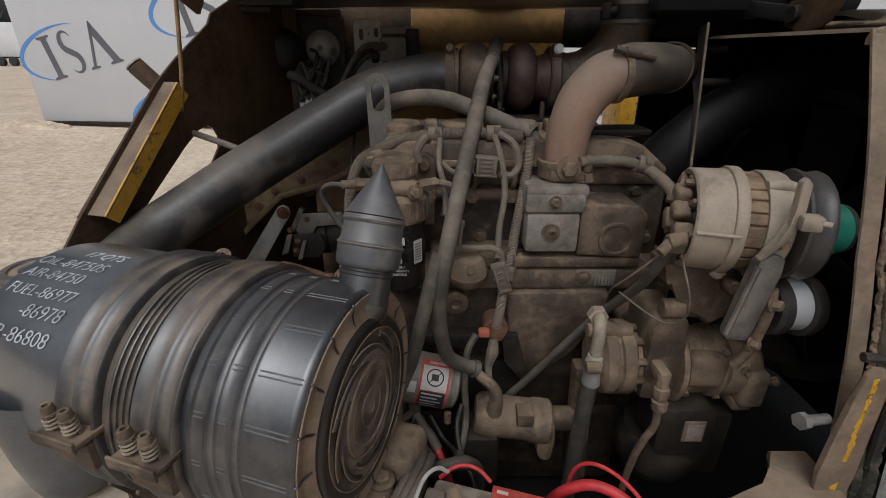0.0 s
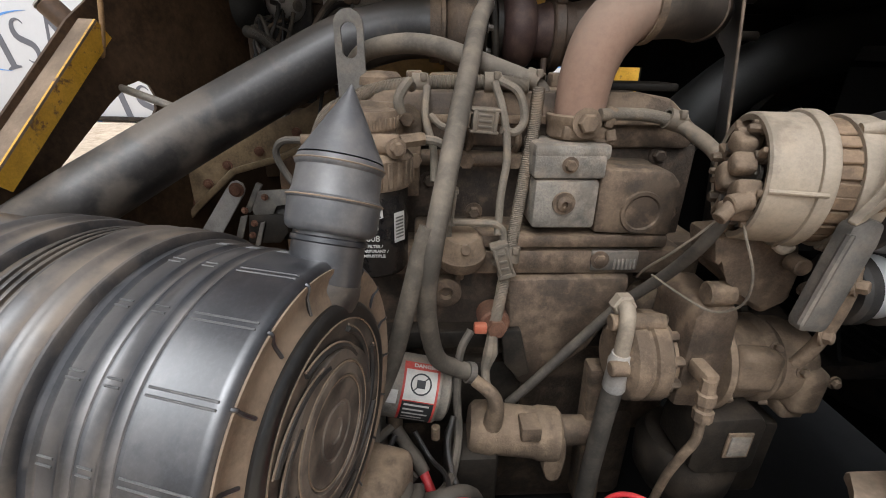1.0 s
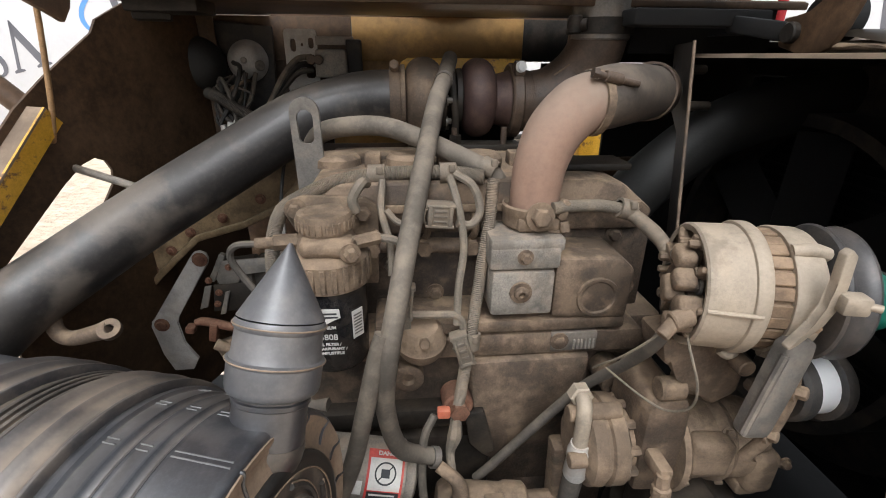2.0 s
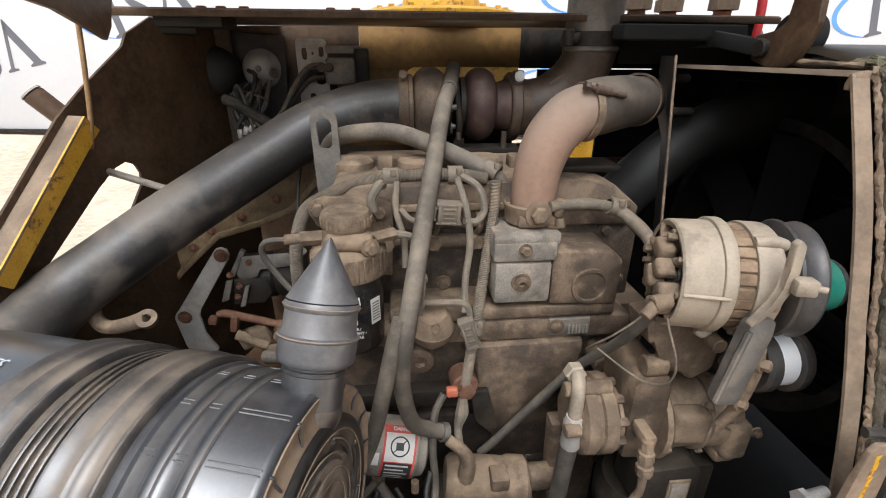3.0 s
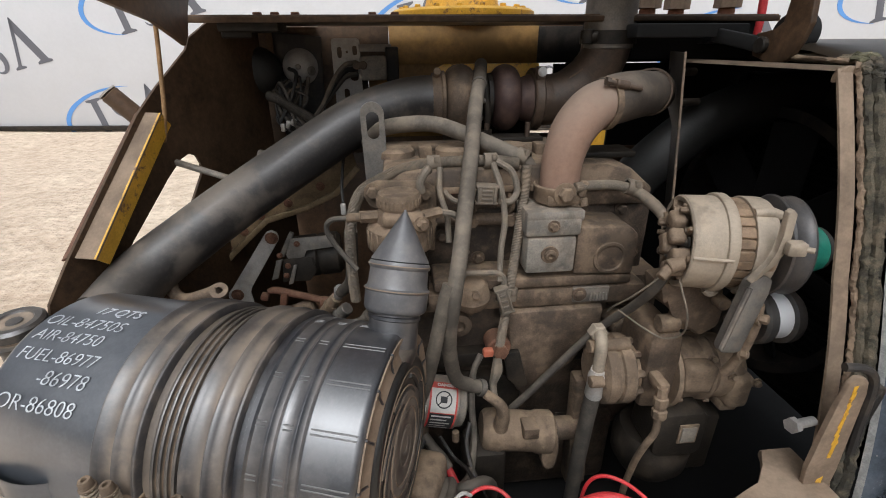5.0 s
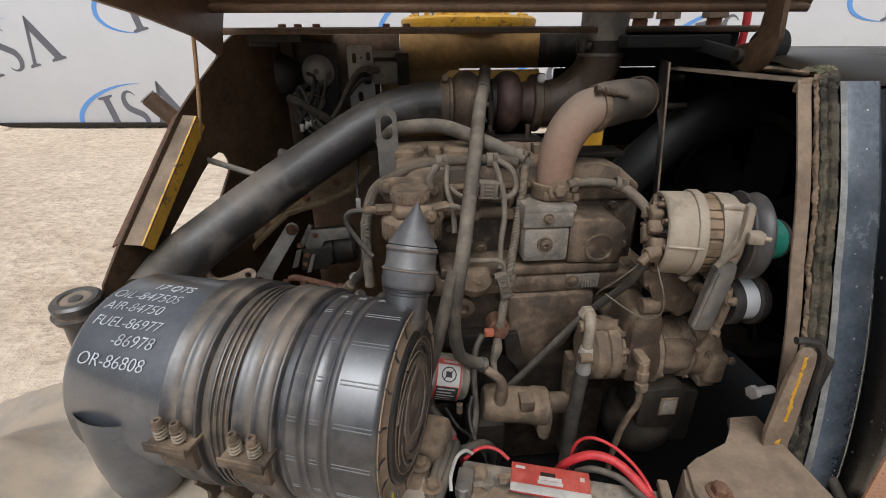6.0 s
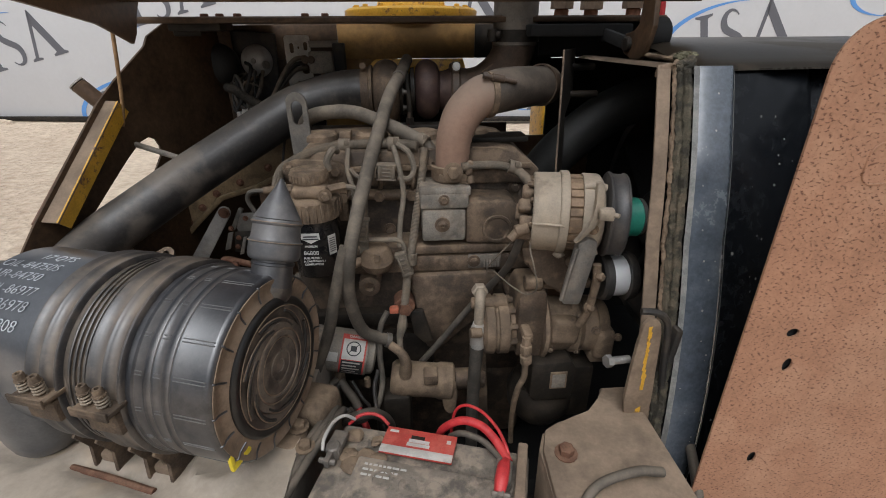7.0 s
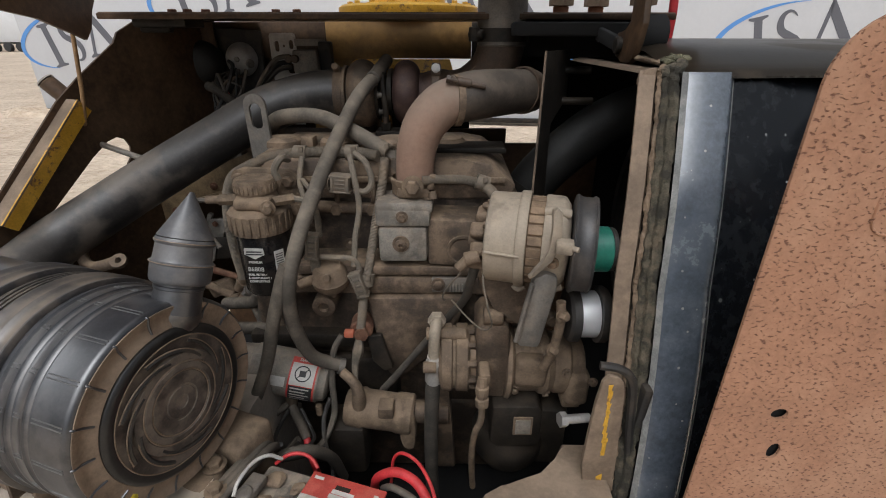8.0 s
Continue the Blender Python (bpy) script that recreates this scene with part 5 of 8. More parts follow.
def turbo():
    w = thing("turbocharger", (0.11, 0.93, 1.62), "dark turbocharger with brown hot housing", "turbocharger")

    def torus(x, half, r, ring, neck):
        """A rounded volute: neck radius at both ends, swelling to r."""
        return [(x - half, 0), (x - half, neck)] + [(x - half * math.cos(radians(a)) * 0.98, ring + (r - ring) * math.sin(radians(a))) for a in range(8, 173, 12)] + [(x + half, neck), (x + half, 0)]

    bm = B()
    lathe(bm, (0, 0.93, 1.703), (1, 0, 0), [(0.004, 0.044), (0.004, 0.049), (0.008, 0.050), (0.020, 0.050), (0.022, 0.053), (0.028, 0.053), (0.029, 0.047)], 36)
    rod(bm, (0.012, 0.905, 1.751), (0.012, 0.890, 1.757), 0.007, 12)
    part("inlet_collar", bm, CAST, w, "dusty collar with clamp bolt")
    bm = B()
    lathe(bm, (0, 0.93, 1.702), (1, 0, 0), torus(0.058, 0.030, 0.0655, 0.040, 0.036), 56)
    tube(bm, [(0.058, 0.985, 1.70), (0.058, 0.990, 1.66), (0.055, 0.985, 1.61), (0.05, 0.96, 1.57)], [0.026, 0.026, 0.024, 0.022], 20, 6)
    part("compressor_housing", bm, CAST, w, "dusty brown compressor housing")
    bm = B()
    lathe(bm, (0.086, 0.93, 1.705), (1, 0, 0), [(0, 0), (0, 0.052), (0.006, 0.053), (0.008, 0.034), (0.022, 0.032), (0.024, 0.045), (0.032, 0.046), (0.032, 0)], 40)
    part("centre_section", bm, CAST_DARK, w)
    for i in range(8):
        a = 2 * math.pi * i / 8
        bm = B()
        bolt(bm, (0.093, 0.93 + 0.047 * math.cos(a), 1.705 + 0.047 * math.sin(a)), (1, 0, 0), 0.005, 0.008)
        part("housing_bolt", bm, STEEL, w)
    bm = B()
    lathe(bm, (0, 0.93, 1.704), (1, 0, 0), torus(0.146, 0.027, 0.0625, 0.038, 0.034), 56)
    part("turbine_housing", bm, TURBO, w, "brown heat-stained turbine housing")
    bm = B()
    lathe(bm, (0.170, 0.93, 1.702), (1, 0, 0), [(0, 0.040), (0.010, 0.041), (0.026, 0.046), (0.026, 0)], 36)
    part("turbine_neck", bm, TURBO, w)
    bm = B()
    lathe(bm, (0.196, 0.93, 1.700), (1, 0, 0), [(0, 0.045), (0, 0.056), (0.003, 0.059), (0.016, 0.059), (0.019, 0.056), (0.019, 0.045)], 40)
    box(bm, (0.206, 0.893, 1.752), (0.017, 0.018, 0.022), None, 0.003)
    clamp = part("v_band_clamp", bm, RUST_BROWN, w, "rusty band clamp")
    bm = B()
    lathe(bm, (0.206, 0.884, 1.754), (0, -1, 0.1), [(0, 0), (0, 0.0085), (0.003, 0.0085), (0.003, 0.006), (0.007, 0.006), (0.007, 0)], 14)
    part("clamp_nut", bm, ZINC, clamp, "bright nut")
    # oil pipe and drain flange between the housings
    bm = B()
    tube(bm, [(0.100, 0.895, 1.745), (0.102, 0.888, 1.72), (0.106, 0.885, 1.68), (0.106, 0.89, 1.64)], 0.006, 10, 6)
    lathe(bm, (0.106, 0.886, 1.652), (0, 0, -1), [(0, 0), (0, 0.010), (0.014, 0.010), (0.014, 0)], 6)
    part("oil_pipe", bm, CAST_DARK, w, "dark oil feed pipe")
    bm = B()
    box(bm, (0.150, 0.90, 1.632), (0.13, 0.05, 0.010), None, 0.002)
    part("turbine_foot", bm, CAST_DARK, w)
    for x in (0.105, 0.185):
        bm = B()
        rod(bm, (x, 0.885, 1.636), (x, 0.885, 1.664), 0.005, 10)
        part("foot_stud", bm, RUST_BROWN, w)
    return w


turbo()
w = thing("exhaust_elbow", (0.22, 0.93, 1.66), "heat-browned cast exhaust elbow rising to the deck", "pipe")
bm = B()
tube(bm, [(0.212, 0.93, 1.700), (0.240, 0.93, 1.700), (0.275, 0.925, 1.712), (0.308, 0.915, 1.742), (0.325, 0.903, 1.775), (0.328, 0.897, 1.812)], [0.050, 0.048, 0.046, 0.044, 0.044, 0.045], 32, 8)
part("casting", bm, RUST_BROWN, w, "brown rust-bloomed casting")
bm = B()
tube(bm, [(0.262, 0.892, 1.742), (0.300, 0.876, 1.772), (0.318, 0.858, 1.800)], 0.0018, 6, 6)
part("casting_seam", bm, CAST_TAN, w, "pale casting seam")
w = thing("exhaust_stack", (0.328, 0.895, 1.79), "grey steel exhaust stack with band clamp through the deck", "pipe")
bm = B()
rod(bm, (0.328, 0.895, 1.792), (0.328, 0.895, 1.90), 0.045, 32, 0.05)
part("stack_pipe", bm, STEEL, w, "dull grey stack")
bm = B()
lathe(bm, (0.328, 0.895, 1.800), (0, 0, 1), [(0, 0.045), (0, 0.050), (0.022, 0.050), (0.022, 0.045)], 36)
rod(bm, (0.268, 0.868, 1.812), (0.292, 0.855, 1.812), 0.008, 12)
rod(bm, (0.276, 0.862, 1.800), (0.276, 0.862, 1.824), 0.010, 14)
part("band_clamp", bm, CAST_DARK, w, "rusty band clamp")


def crossover():
    w = thing("charge_elbow_pipe", (0.175, 0.66, 1.58), "pinkish heat-faded elbow pipe with hose clamps", "pipe")
    bm = B()
    tube(bm, [(0.178, 0.666, 1.590), (0.179, 0.667, 1.622), (0.183, 0.668, 1.654), (0.196, 0.672, 1.687), (0.222, 0.680, 1.713), (0.248, 0.688, 1.722)], [0.029, 0.030, 0.031, 0.033, 0.034, 0.034], 36, 8)
    part("elbow", bm, PINK, w, "faded pinkish elbow")
    bm = B()
    tube(bm, [(0.240, 0.686, 1.720), (0.272, 0.700, 1.725), (0.318, 0.735, 1.726), (0.350, 0.762, 1.725), (0.372, 0.782, 1.724)], [0.0355, 0.037, 0.036, 0.0345, 0.0345], 32, 6)
    part("sleeve", bm, SLEEVE, w, "dusty brown-grey rubber sleeve")
    d = V((0.80, 0.22, -0.02))
    for k, (p, dd) in enumerate((((0.238, 0.685, 1.719), d), ((0.352, 0.765, 1.726), V((0.72, 0.68, -0.05))))):
        bm = B()
        lathe(bm, p, dd, [(0, 0.0355), (0, 0.0382), (0.010, 0.0382), (0.010, 0.0355)], 36)
        cl = part("hose_clamp", bm, CAST_TAN if k == 0 else RUST_BROWN, w, "dusty hose clamp")
        if k == 0:
            bm = B()
            rod(bm, (0.232, 0.657, 1.752), (0.286, 0.664, 1.741), 0.0040, 10)
            rod(bm, (0.243, 0.658, 1.750), (0.264, 0.661, 1.746), 0.0065, 12)
            lathe(bm, (0.234, 0.657, 1.752), (-1, 0, 0.2), [(0, 0), (0, 0.006), (0.006, 0.006), (0.006, 0)], 6)
            part("worm_screw", bm, RUST_BROWN, cl, "rusty worm screw")
    bm = B()
    lathe(bm, (0.175, 0.666, 1.577), (0, 0, 1), [(0, 0.030), (0.004, 0.034), (0.018, 0.034), (0.020, 0.0355), (0.027, 0.0355), (0.029, 0.033)], 32)
    box(bm, (0.178, 0.650, 1.586), (0.052, 0.030, 0.018), None, 0.005)
    part("flange", bm, CAST_TAN, w, "dusty tan flange")
    bm = B()
    bolt(bm, (0.177, 0.632, 1.598), (0, -1, 0.1), 0.0115, 0.012)
    part("flange_bolt", bm, CAST_TAN, w)
    bm = B()
    box(bm, (0.206, 0.640, 1.604), (0.012, 0.016, 0.024), Matrix.Rotation(radians(15), 3, "Y"), 0.004)
    rod(bm, (0.207, 0.636, 1.590), (0.209, 0.632, 1.578), 0.006, 10)
    part("sensor", bm, CAST_TAN, w, "dusty small sensor")
    return w


crossover()

# ---- alternator and belt drive ----
def alternator():
    c = V((0.338, 0.509, 1.566))
    d = V((0.973, -0.230, 0.0)).normalized()
    w = thing("alternator", (0.33, 0.505, 1.50), "dusty tan alternator with copper-brown windings", "alternator")
    rot = basis(d).to_3x3()

    def at(s, deg, r):
        """s along the shaft from the middle flange, deg from the top towards the viewer."""
        f = V((d.y, -d.x, 0))
        return c + d * s + (V((0, 0, 1)) * math.cos(radians(deg)) + f * math.sin(radians(deg))) * r

    bm = B()
    lathe(bm, c, d, [(-0.050, 0.052), (-0.051, 0.0575), (-0.049, 0.0595), (-0.013, 0.0600), (-0.0125, 0.0625), (-0.011, 0.0635), (-0.002, 0.0635), (0, 0.0620), (0, 0.052)], 64)
    body = part("rear_housing", bm, ALU, w, "dusty tan rear housing")
    bm = B()
    tube(bm, [at(-0.049, 88, 0.0595), at(-0.006, 88, 0.0632)], 0.0022, 8, 2)
    part("seam", bm, ALU, body)
    for deg in (155, 275):
        bm = B()
        tube(bm, [at(-0.012, deg, 0.0615), at(-0.006, deg, 0.066), at(0.000, deg, 0.0615)], 0.0055, 10, 3)
        part("through_bolt_boss", bm, ALU, body)
    # hollow back with ribs, brush box and studs, thick with dust
    bm = B()
    lathe(bm, c, d, [(-0.046, 0.0585), (-0.040, 0.050), (-0.038, 0.022), (-0.056, 0.020), (-0.060, 0.017), (-0.060, 0)], 48)
    back = part("back_plate", bm, CAST, w, "dust-caked hollow back plate")
    for k in range(9):
        bm = B()
        box(bm, at(-0.0475, 40 * k + 12, 0.037), (0.006, 0.036, 0.014), Matrix((V((0, 0, 1)) * -math.sin(radians(40 * k + 12)) + V((d.y, -d.x, 0)) * math.cos(radians(40 * k + 12)), at(0, 40 * k + 12, 1) - c, d)).transposed(), 0.002)
        part("back_rib", bm, CAST_TAN, back)
    for s, deg, r, sz in ((-0.058, 95, 0.040, (0.018, 0.024, 0.022)), (-0.062, 60, 0.036, (0.020, 0.016, 0.020)), (-0.060, 125, 0.042, (0.016, 0.020, 0.026)), (-0.058, 20, 0.034, (0.026, 0.018, 0.018)), (-0.066, 80, 0.020, (0.026, 0.020, 0.018))):
        bm = B()
        box(bm, at(s, deg, r), sz, rot @ Matrix.Rotation(radians(deg * 0.7), 3, "Z"), 0.005, 3)
        part("terminal_block", bm, CAST_TAN, back)
    rng = random.Random(8)
    for i in range(14):
        a, rr = 360 * i / 14 + rng.uniform(-9, 9), rng.choice((0.028, 0.042, 0.050))
        bm = B()
        bolt(bm, at(-0.046, a, rr), -d, rng.uniform(0.0035, 0.006), rng.uniform(0.008, 0.016))
        part("terminal_stud", bm, rng.choice((CAST_TAN, CAST, STEEL)), back)
    bm = B()
    rod(bm, at(-0.056, 100, 0.050), at(-0.074, 104, 0.056), 0.009, 14)
    rod(bm, at(-0.070, 104, 0.055), at(-0.082, 112, 0.066), 0.0065, 12)
    part("cable_boot", bm, CAST_TAN, back, "dusty cable boot")
    # windings between the two housings
    bm = B()
    lathe(bm, c, d, [(-0.002, 0), (-0.002, 0.0540), (0.022, 0.0540), (0.022, 0)], 48)
    core = part("winding_pack", bm, COPPER, w, "copper-brown winding pack")
    for i in range(26):
        a = 360 * i / 26 + rng.uniform(-1.5, 1.5)
        bm = B()
        u = at(0, a, 1) - c
        box(bm, at(0.010, a, 0.0555 + rng.uniform(-0.0008, 0.0006)), (0.0118, 0.0035, 0.019), Matrix((d.cross(u), u, d)).transposed(), 0.0012, 1)
        part("coil", bm, COPPER, core, "copper-brown coil" if i == 0 else "")
    bm = B()
    lathe(bm, c, d, [(0.019, 0.050), (0.019, 0.0595), (0.0205, 0.0605), (0.040, 0.0600), (0.044, 0.0585), (0.050, 0.050), (0.053, 0.030), (0.053, 0)], 64)
    fh = part("front_housing", bm, ALU, w, "dusty tan front housing")
    for deg in (30, 150, 270):
        bm = B()
        tube(bm, [at(0.020, deg, 0.058), at(0.034, deg, 0.061), at(0.048, deg, 0.056)], 0.0065, 10, 3)
        part("lug", bm, ALU, fh)
    bm = B()
    lathe(bm, c, d, [(0.054, 0), (0.054, 0.058), (0.0555, 0.0625), (0.058, 0.0640), (0.061, 0.0625), (0.063, 0.0610), (0.076, 0.0605), (0.079, 0.0625), (0.082, 0.0610), (0.083, 0.050), (0.080, 0.046), (0.080, 0)], 72)
    part("fan_disc", bm, DISC, w, "dark dusty pulley fan drum")
    # adjuster strap: a flat blade down the front that tapers off beneath, with a square boss and its bolt
    bm = B()
    prism(bm, [(0.348, 1.634), (0.353, 1.638), (0.359, 1.632), (0.361, 1.606), (0.359, 1.586), (0.353, 1.572), (0.335, 1.553), (0.329, 1.549), (0.327, 1.552), (0.344, 1.572), (0.350, 1.588), (0.350, 1.610)], front(0, 0.436, 0), 0.008, 0.0015)
    part("adjuster_strap", bm, ALU, w, "pale dusty adjuster strap")
    bm = B()
    box(bm, (0.364, 0.424, 1.594), (0.016, 0.016, 0.020), rot, 0.003)
    rod(bm, (0.368, 0.420, 1.595), (0.377, 0.412, 1.595), 0.0032, 10)
    part("strap_bolt", bm, ALU, w)
    bm = B()
    bolt(bm, at(0.034, 92, 0.0600), at(0, 92, 1) - c, 0.005, 0.008)
    part("housing_bolt", bm, COPPER, w, "brassy bolt")
    return w


alternator()


def pulleys():
    w = thing("green_idler_pulley", (0.43, 0.50, 1.52), "idler pulley with glossy green rim", "pulley", "belt pulleys")
    bm = B()
    rod(bm, (0.404, 0.466, 1.572), (0.428, 0.466, 1.572), 0.028, 40, 0.05)
    part("rim", bm, GREEN, w, "glossy green rim")
    bm = B()
    lathe(bm, (0.428, 0.466, 1.572), (1, 0, 0), [(0, 0), (0, 0.0275), (0.006, 0.0265), (0.007, 0)], 40)
    lathe(bm, (0.396, 0.466, 1.572), (1, 0, 0), [(0, 0), (0, 0.031), (0.008, 0.031), (0.008, 0)], 40)
    part("flange", bm, RUBBER, w)
    w = thing("silver_idler_pulley", (0.42, 0.50, 1.42), "bright machined idler pulley with black sides", "pulley", "belt pulleys")
    bm = B()
    rod(bm, (0.408, 0.488, 1.464), (0.434, 0.488, 1.464), 0.032, 40, 0.03)
    part("rim", bm, CHROME, w, "bright machined rim")
    bm = B()
    lathe(bm, (0.394, 0.488, 1.464), (1, 0, 0), [(0, 0), (0, 0.034), (0.004, 0.038), (0.014, 0.038), (0.014, 0)], 40)
    lathe(bm, (0.434, 0.488, 1.464), (1, 0, 0), [(0, 0), (0, 0.0390), (0.010, 0.0390), (0.014, 0.036), (0.014, 0)], 40)
    part("side_flange", bm, RUBBER, w)
    # slack guard arm below the alternator
    w = thing("belt_tension_arm", (0.36, 0.45, 1.41), "dark grey formed tension arm, dusty", "bracket")
    bm = B()
    m = front(0, 0.452, 0)
    prism(bm, [(0.336, 1.546), (0.350, 1.553), (0.364, 1.548), (0.365, 1.530), (0.352, 1.452), (0.349, 1.444), (0.324, 1.446), (0.322, 1.454)], m, 0.016, 0.004)
    part("arm", bm, STEEL, w, "dusty grey steel arm")
    bm = B()
    tube(bm, [(0.334, 0.434, 1.540), (0.327, 0.434, 1.500), (0.320, 0.434, 1.456)], 0.0035, 8, 3)
    part("arm_bead", bm, STEEL, w, "dusty bead along the arm")
    bm = B()
    tube(bm, [(0.378, 0.46, 1.500), (0.380, 0.458, 1.47), (0.376, 0.462, 1.42), (0.368, 0.47, 1.385)], 0.0065, 10, 5)
    bolt(bm, (0.380, 0.455, 1.482), (0.5, -0.8, 0.2), 0.0065, 0.010)
    bolt(bm, (0.374, 0.460, 1.425), (0.5, -0.8, 0.2), 0.0065, 0.009)
    part("bracket", bm, CAST_TAN, w, "dusty bracket with bolts")
    # support bracket under the alternator
    w = thing("alternator_bracket", (0.31, 0.53, 1.43), "dusty cast alternator bracket", "bracket")
    bm = B()
    prism(bm, [(0.272, 1.510), (0.300, 1.512), (0.362, 1.505), (0.374, 1.470), (0.372, 1.436), (0.345, 1.420), (0.325, 1.440), (0.302, 1.466), (0.280, 1.480)], front(0, 0.555, 0), 0.050, 0.007)
    part("casting", bm, CAST, w)
    for x, z, r, y in ((0.352, 1.487, 0.009, 0.482), (0.376, 1.456, 0.008, 0.478)):
        bm = B()
        rod(bm, (x, 0.500, z), (x, y, z), r, 14)
        part("bolt", bm, CAST, w)


pulleys()


# ---- fuel filter ----
def fuel_filter():
    x, y = -0.068, 0.634
    w = thing("fuel_filter", (x, y, 1.42), "black spin-on fuel filter under a dusty tan head", "filter")
    bm = B()
    lathe(bm, (x, y, 1.418), (0, 0, 1), [(0, 0), (0, 0.030), (0.003, 0.037), (0.009, 0.0405), (0.11, 0.0415), (0.122, 0.0415)], 48)
    can = part("canister", bm, FILTER, w, "glossy black canister")
    bm = B()
    lathe(bm, (x, y, 1.526), (0, 0, 1), [(0, 0.040), (0.002, 0.046), (0.034, 0.047), (0.038, 0.044), (0.042, 0.036), (0.042, 0)], 48)
    collar = part("collar", bm, CAST_TAN, w, "ribbed tan collar")
    for i in range(24):
        bm = B()
        r = Matrix.Rotation(2 * math.pi * i / 24, 3, "Z")
        box(bm, V((x, y, 1.545)) + r @ V((0.0468, 0, 0)), (0.004, 0.006, 0.028), r, 0.001, 1)
        part("rib", bm, CAST_TAN, collar)
    bm = B()
    lathe(bm, (x, y, 1.566), (0, 0, 1), [(0, 0), (0, 0.034), (0.012, 0.033), (0.026, 0.027), (0.026, 0)], 36)
    box(bm, (x + 0.004, y - 0.020, 1.577), (0.058, 0.034, 0.020), None, 0.008, 3)
    rod(bm, (x - 0.022, y - 0.020, 1.577), (x + 0.034, y - 0.032, 1.577), 0.0115, 18)
    head = part("filter_head", bm, CAST_TAN, w, "dust-caked filter head")
    bm = B()
    rod(bm, (x + 0.022, y - 0.02, 1.577), (x + 0.060, y - 0.005, 1.580), 0.0078, 6, 0.1)
    part("union", bm, CAST_TAN, head, "tan pipe union")
    bm = B()
    rod(bm, (x - 0.03, y - 0.005, 1.577), (x - 0.056, y - 0.010, 1.578), 0.0090, 6, 0.1)
    rod(bm, (x - 0.05, y - 0.009, 1.578), (x - 0.075, y - 0.012, 1.578), 0.0065, 12, 0.1)
    part("union", bm, CAST_TAN, head)
    bm = B()
    bolt(bm, (x + 0.030, y - 0.038, 1.575), (0.3, -1, 0), 0.0075, 0.012)
    part("banjo_bolt", bm, CAST_TAN, head)
    bm = B()
    lathe(bm, (x, y, 1.590), (0, 0, 1), [(0, 0), (0, 0.030), (0.016, 0.031), (0.020, 0.029), (0.021, 0.022), (0.0195, 0.020), (0.0195, 0)], 40)
    knob = part("priming_knob", bm, CAST_TAN, w, "knurled tan priming knob")
    for i in range(28):
        bm = B()
        r = Matrix.Rotation(2 * math.pi * i / 28, 3, "Z")
        box(bm, V((x, y, 1.598)) + r @ V((0.0308, 0, 0)), (0.003, 0.0034, 0.012), r, 0.0006, 1)
        part("grip_rib", bm, CAST_TAN, knob)
    bm = B()
    prism(bm, [(-0.121, 1.596), (-0.112, 1.612), (-0.098, 1.617), (-0.024, 1.613), (-0.012, 1.604), (-0.010, 1.590), (-0.014, 1.500), (-0.030, 1.500), (-0.045, 1.560), (-0.110, 1.575)], front(0, 0.680, 0), 0.010, 0.002)
    pl = part("mount_plate", bm, CAST_TAN, w, "dusty mounting plate")
    for bx, bz in ((-0.106, 1.601), (-0.028, 1.596)):
        bm = B()
        bolt(bm, (bx, 0.669, bz), (0, -1, 0), 0.009, 0.012)
        part("bolt", bm, CAST_TAN, pl)
    # printed label: bars for the brand, the part number and its kind
    def lab(deg, z):
        a = radians(deg)
        nrm = V((math.sin(a), -math.cos(a), 0))
        xd = V((math.cos(a), math.sin(a), 0))
        m = Matrix((xd, V((0, 0, 1)), nrm)).transposed().to_4x4()
        m.translation = V((x, y, z)) + nrm * 0.0420
        return m
    letters("part_number", "86808", lab(-2, 1.473) @ Matrix.Translation((-0.015, 0, 0)), 0.0105, WHITE, can, 0.0, "white printed number")
    for text, z, dx, size in (("PREMIUM", 1.4855, -0.013, 0.0052), ("FUEL FILTER /", 1.4635, -0.017, 0.0050), ("A CARBURANT /", 1.4575, -0.018, 0.0050), ("COMBUSTIBLE", 1.4515, -0.017, 0.0050)):
        letters("kind_line", text, lab(0, z) @ Matrix.Translation((dx, 0, 0)), size, WHITE, can, 0.0002, "white printed words")
    bm = B()
    prism(bm, [(-0.015, 0.010), (0.015, 0.010), (0.016, -0.001), (0.009, -0.004), (0.0, -0.009), (-0.009, -0.004), (-0.016, -0.001)], lab(-2, 1.500), 0.0006)
    part("label_shield", bm, WHITE, can, "white printed shield")
    for z, ww in ((1.504, 0.024), (1.4995, 0.027)):
        bm = B()
        box(bm, lab(-2, z).translation + V((0, -0.0008, 0)), (ww, 0.0006, 0.0022), None, 0)
        part("shield_bar", bm, INK, can, "black printed bar")
    bm = B()
    m = lab(48, 1.483)
    box(bm, m.translation, (0.014, 0.0008, 0.032), m.to_3x3() @ Matrix.Rotation(radians(-90), 3, "X"), 0)
    prism(bm, [(-0.008, -0.018), (0.008, -0.018), (0.008, 0.018), (-0.008, 0.018)], m, 0.0006)
    part("side_label", bm, WHITE, can, "small white side label")
    for k in range(7):
        bm = B()
        zz = -0.013 + 0.004 * k
        prism(bm, [(-0.006, zz), (0.006, zz), (0.006, zz + 0.0018), (-0.006, zz + 0.0018)], m @ Matrix.Translation((0, 0, 0.0004)), 0.0006)
        part("label_line", bm, STEEL, can)
    # return pipe
    bm = B()
    tube(bm, [(x + 0.058, y - 0.006, 1.580), (x + 0.080, y - 0.008, 1.575), (x + 0.090, y, 1.555), (x + 0.088, y + 0.01, 1.51)], 0.005, 8, 6)
    part("return_pipe", bm, WIRE, w)
    bm = B()
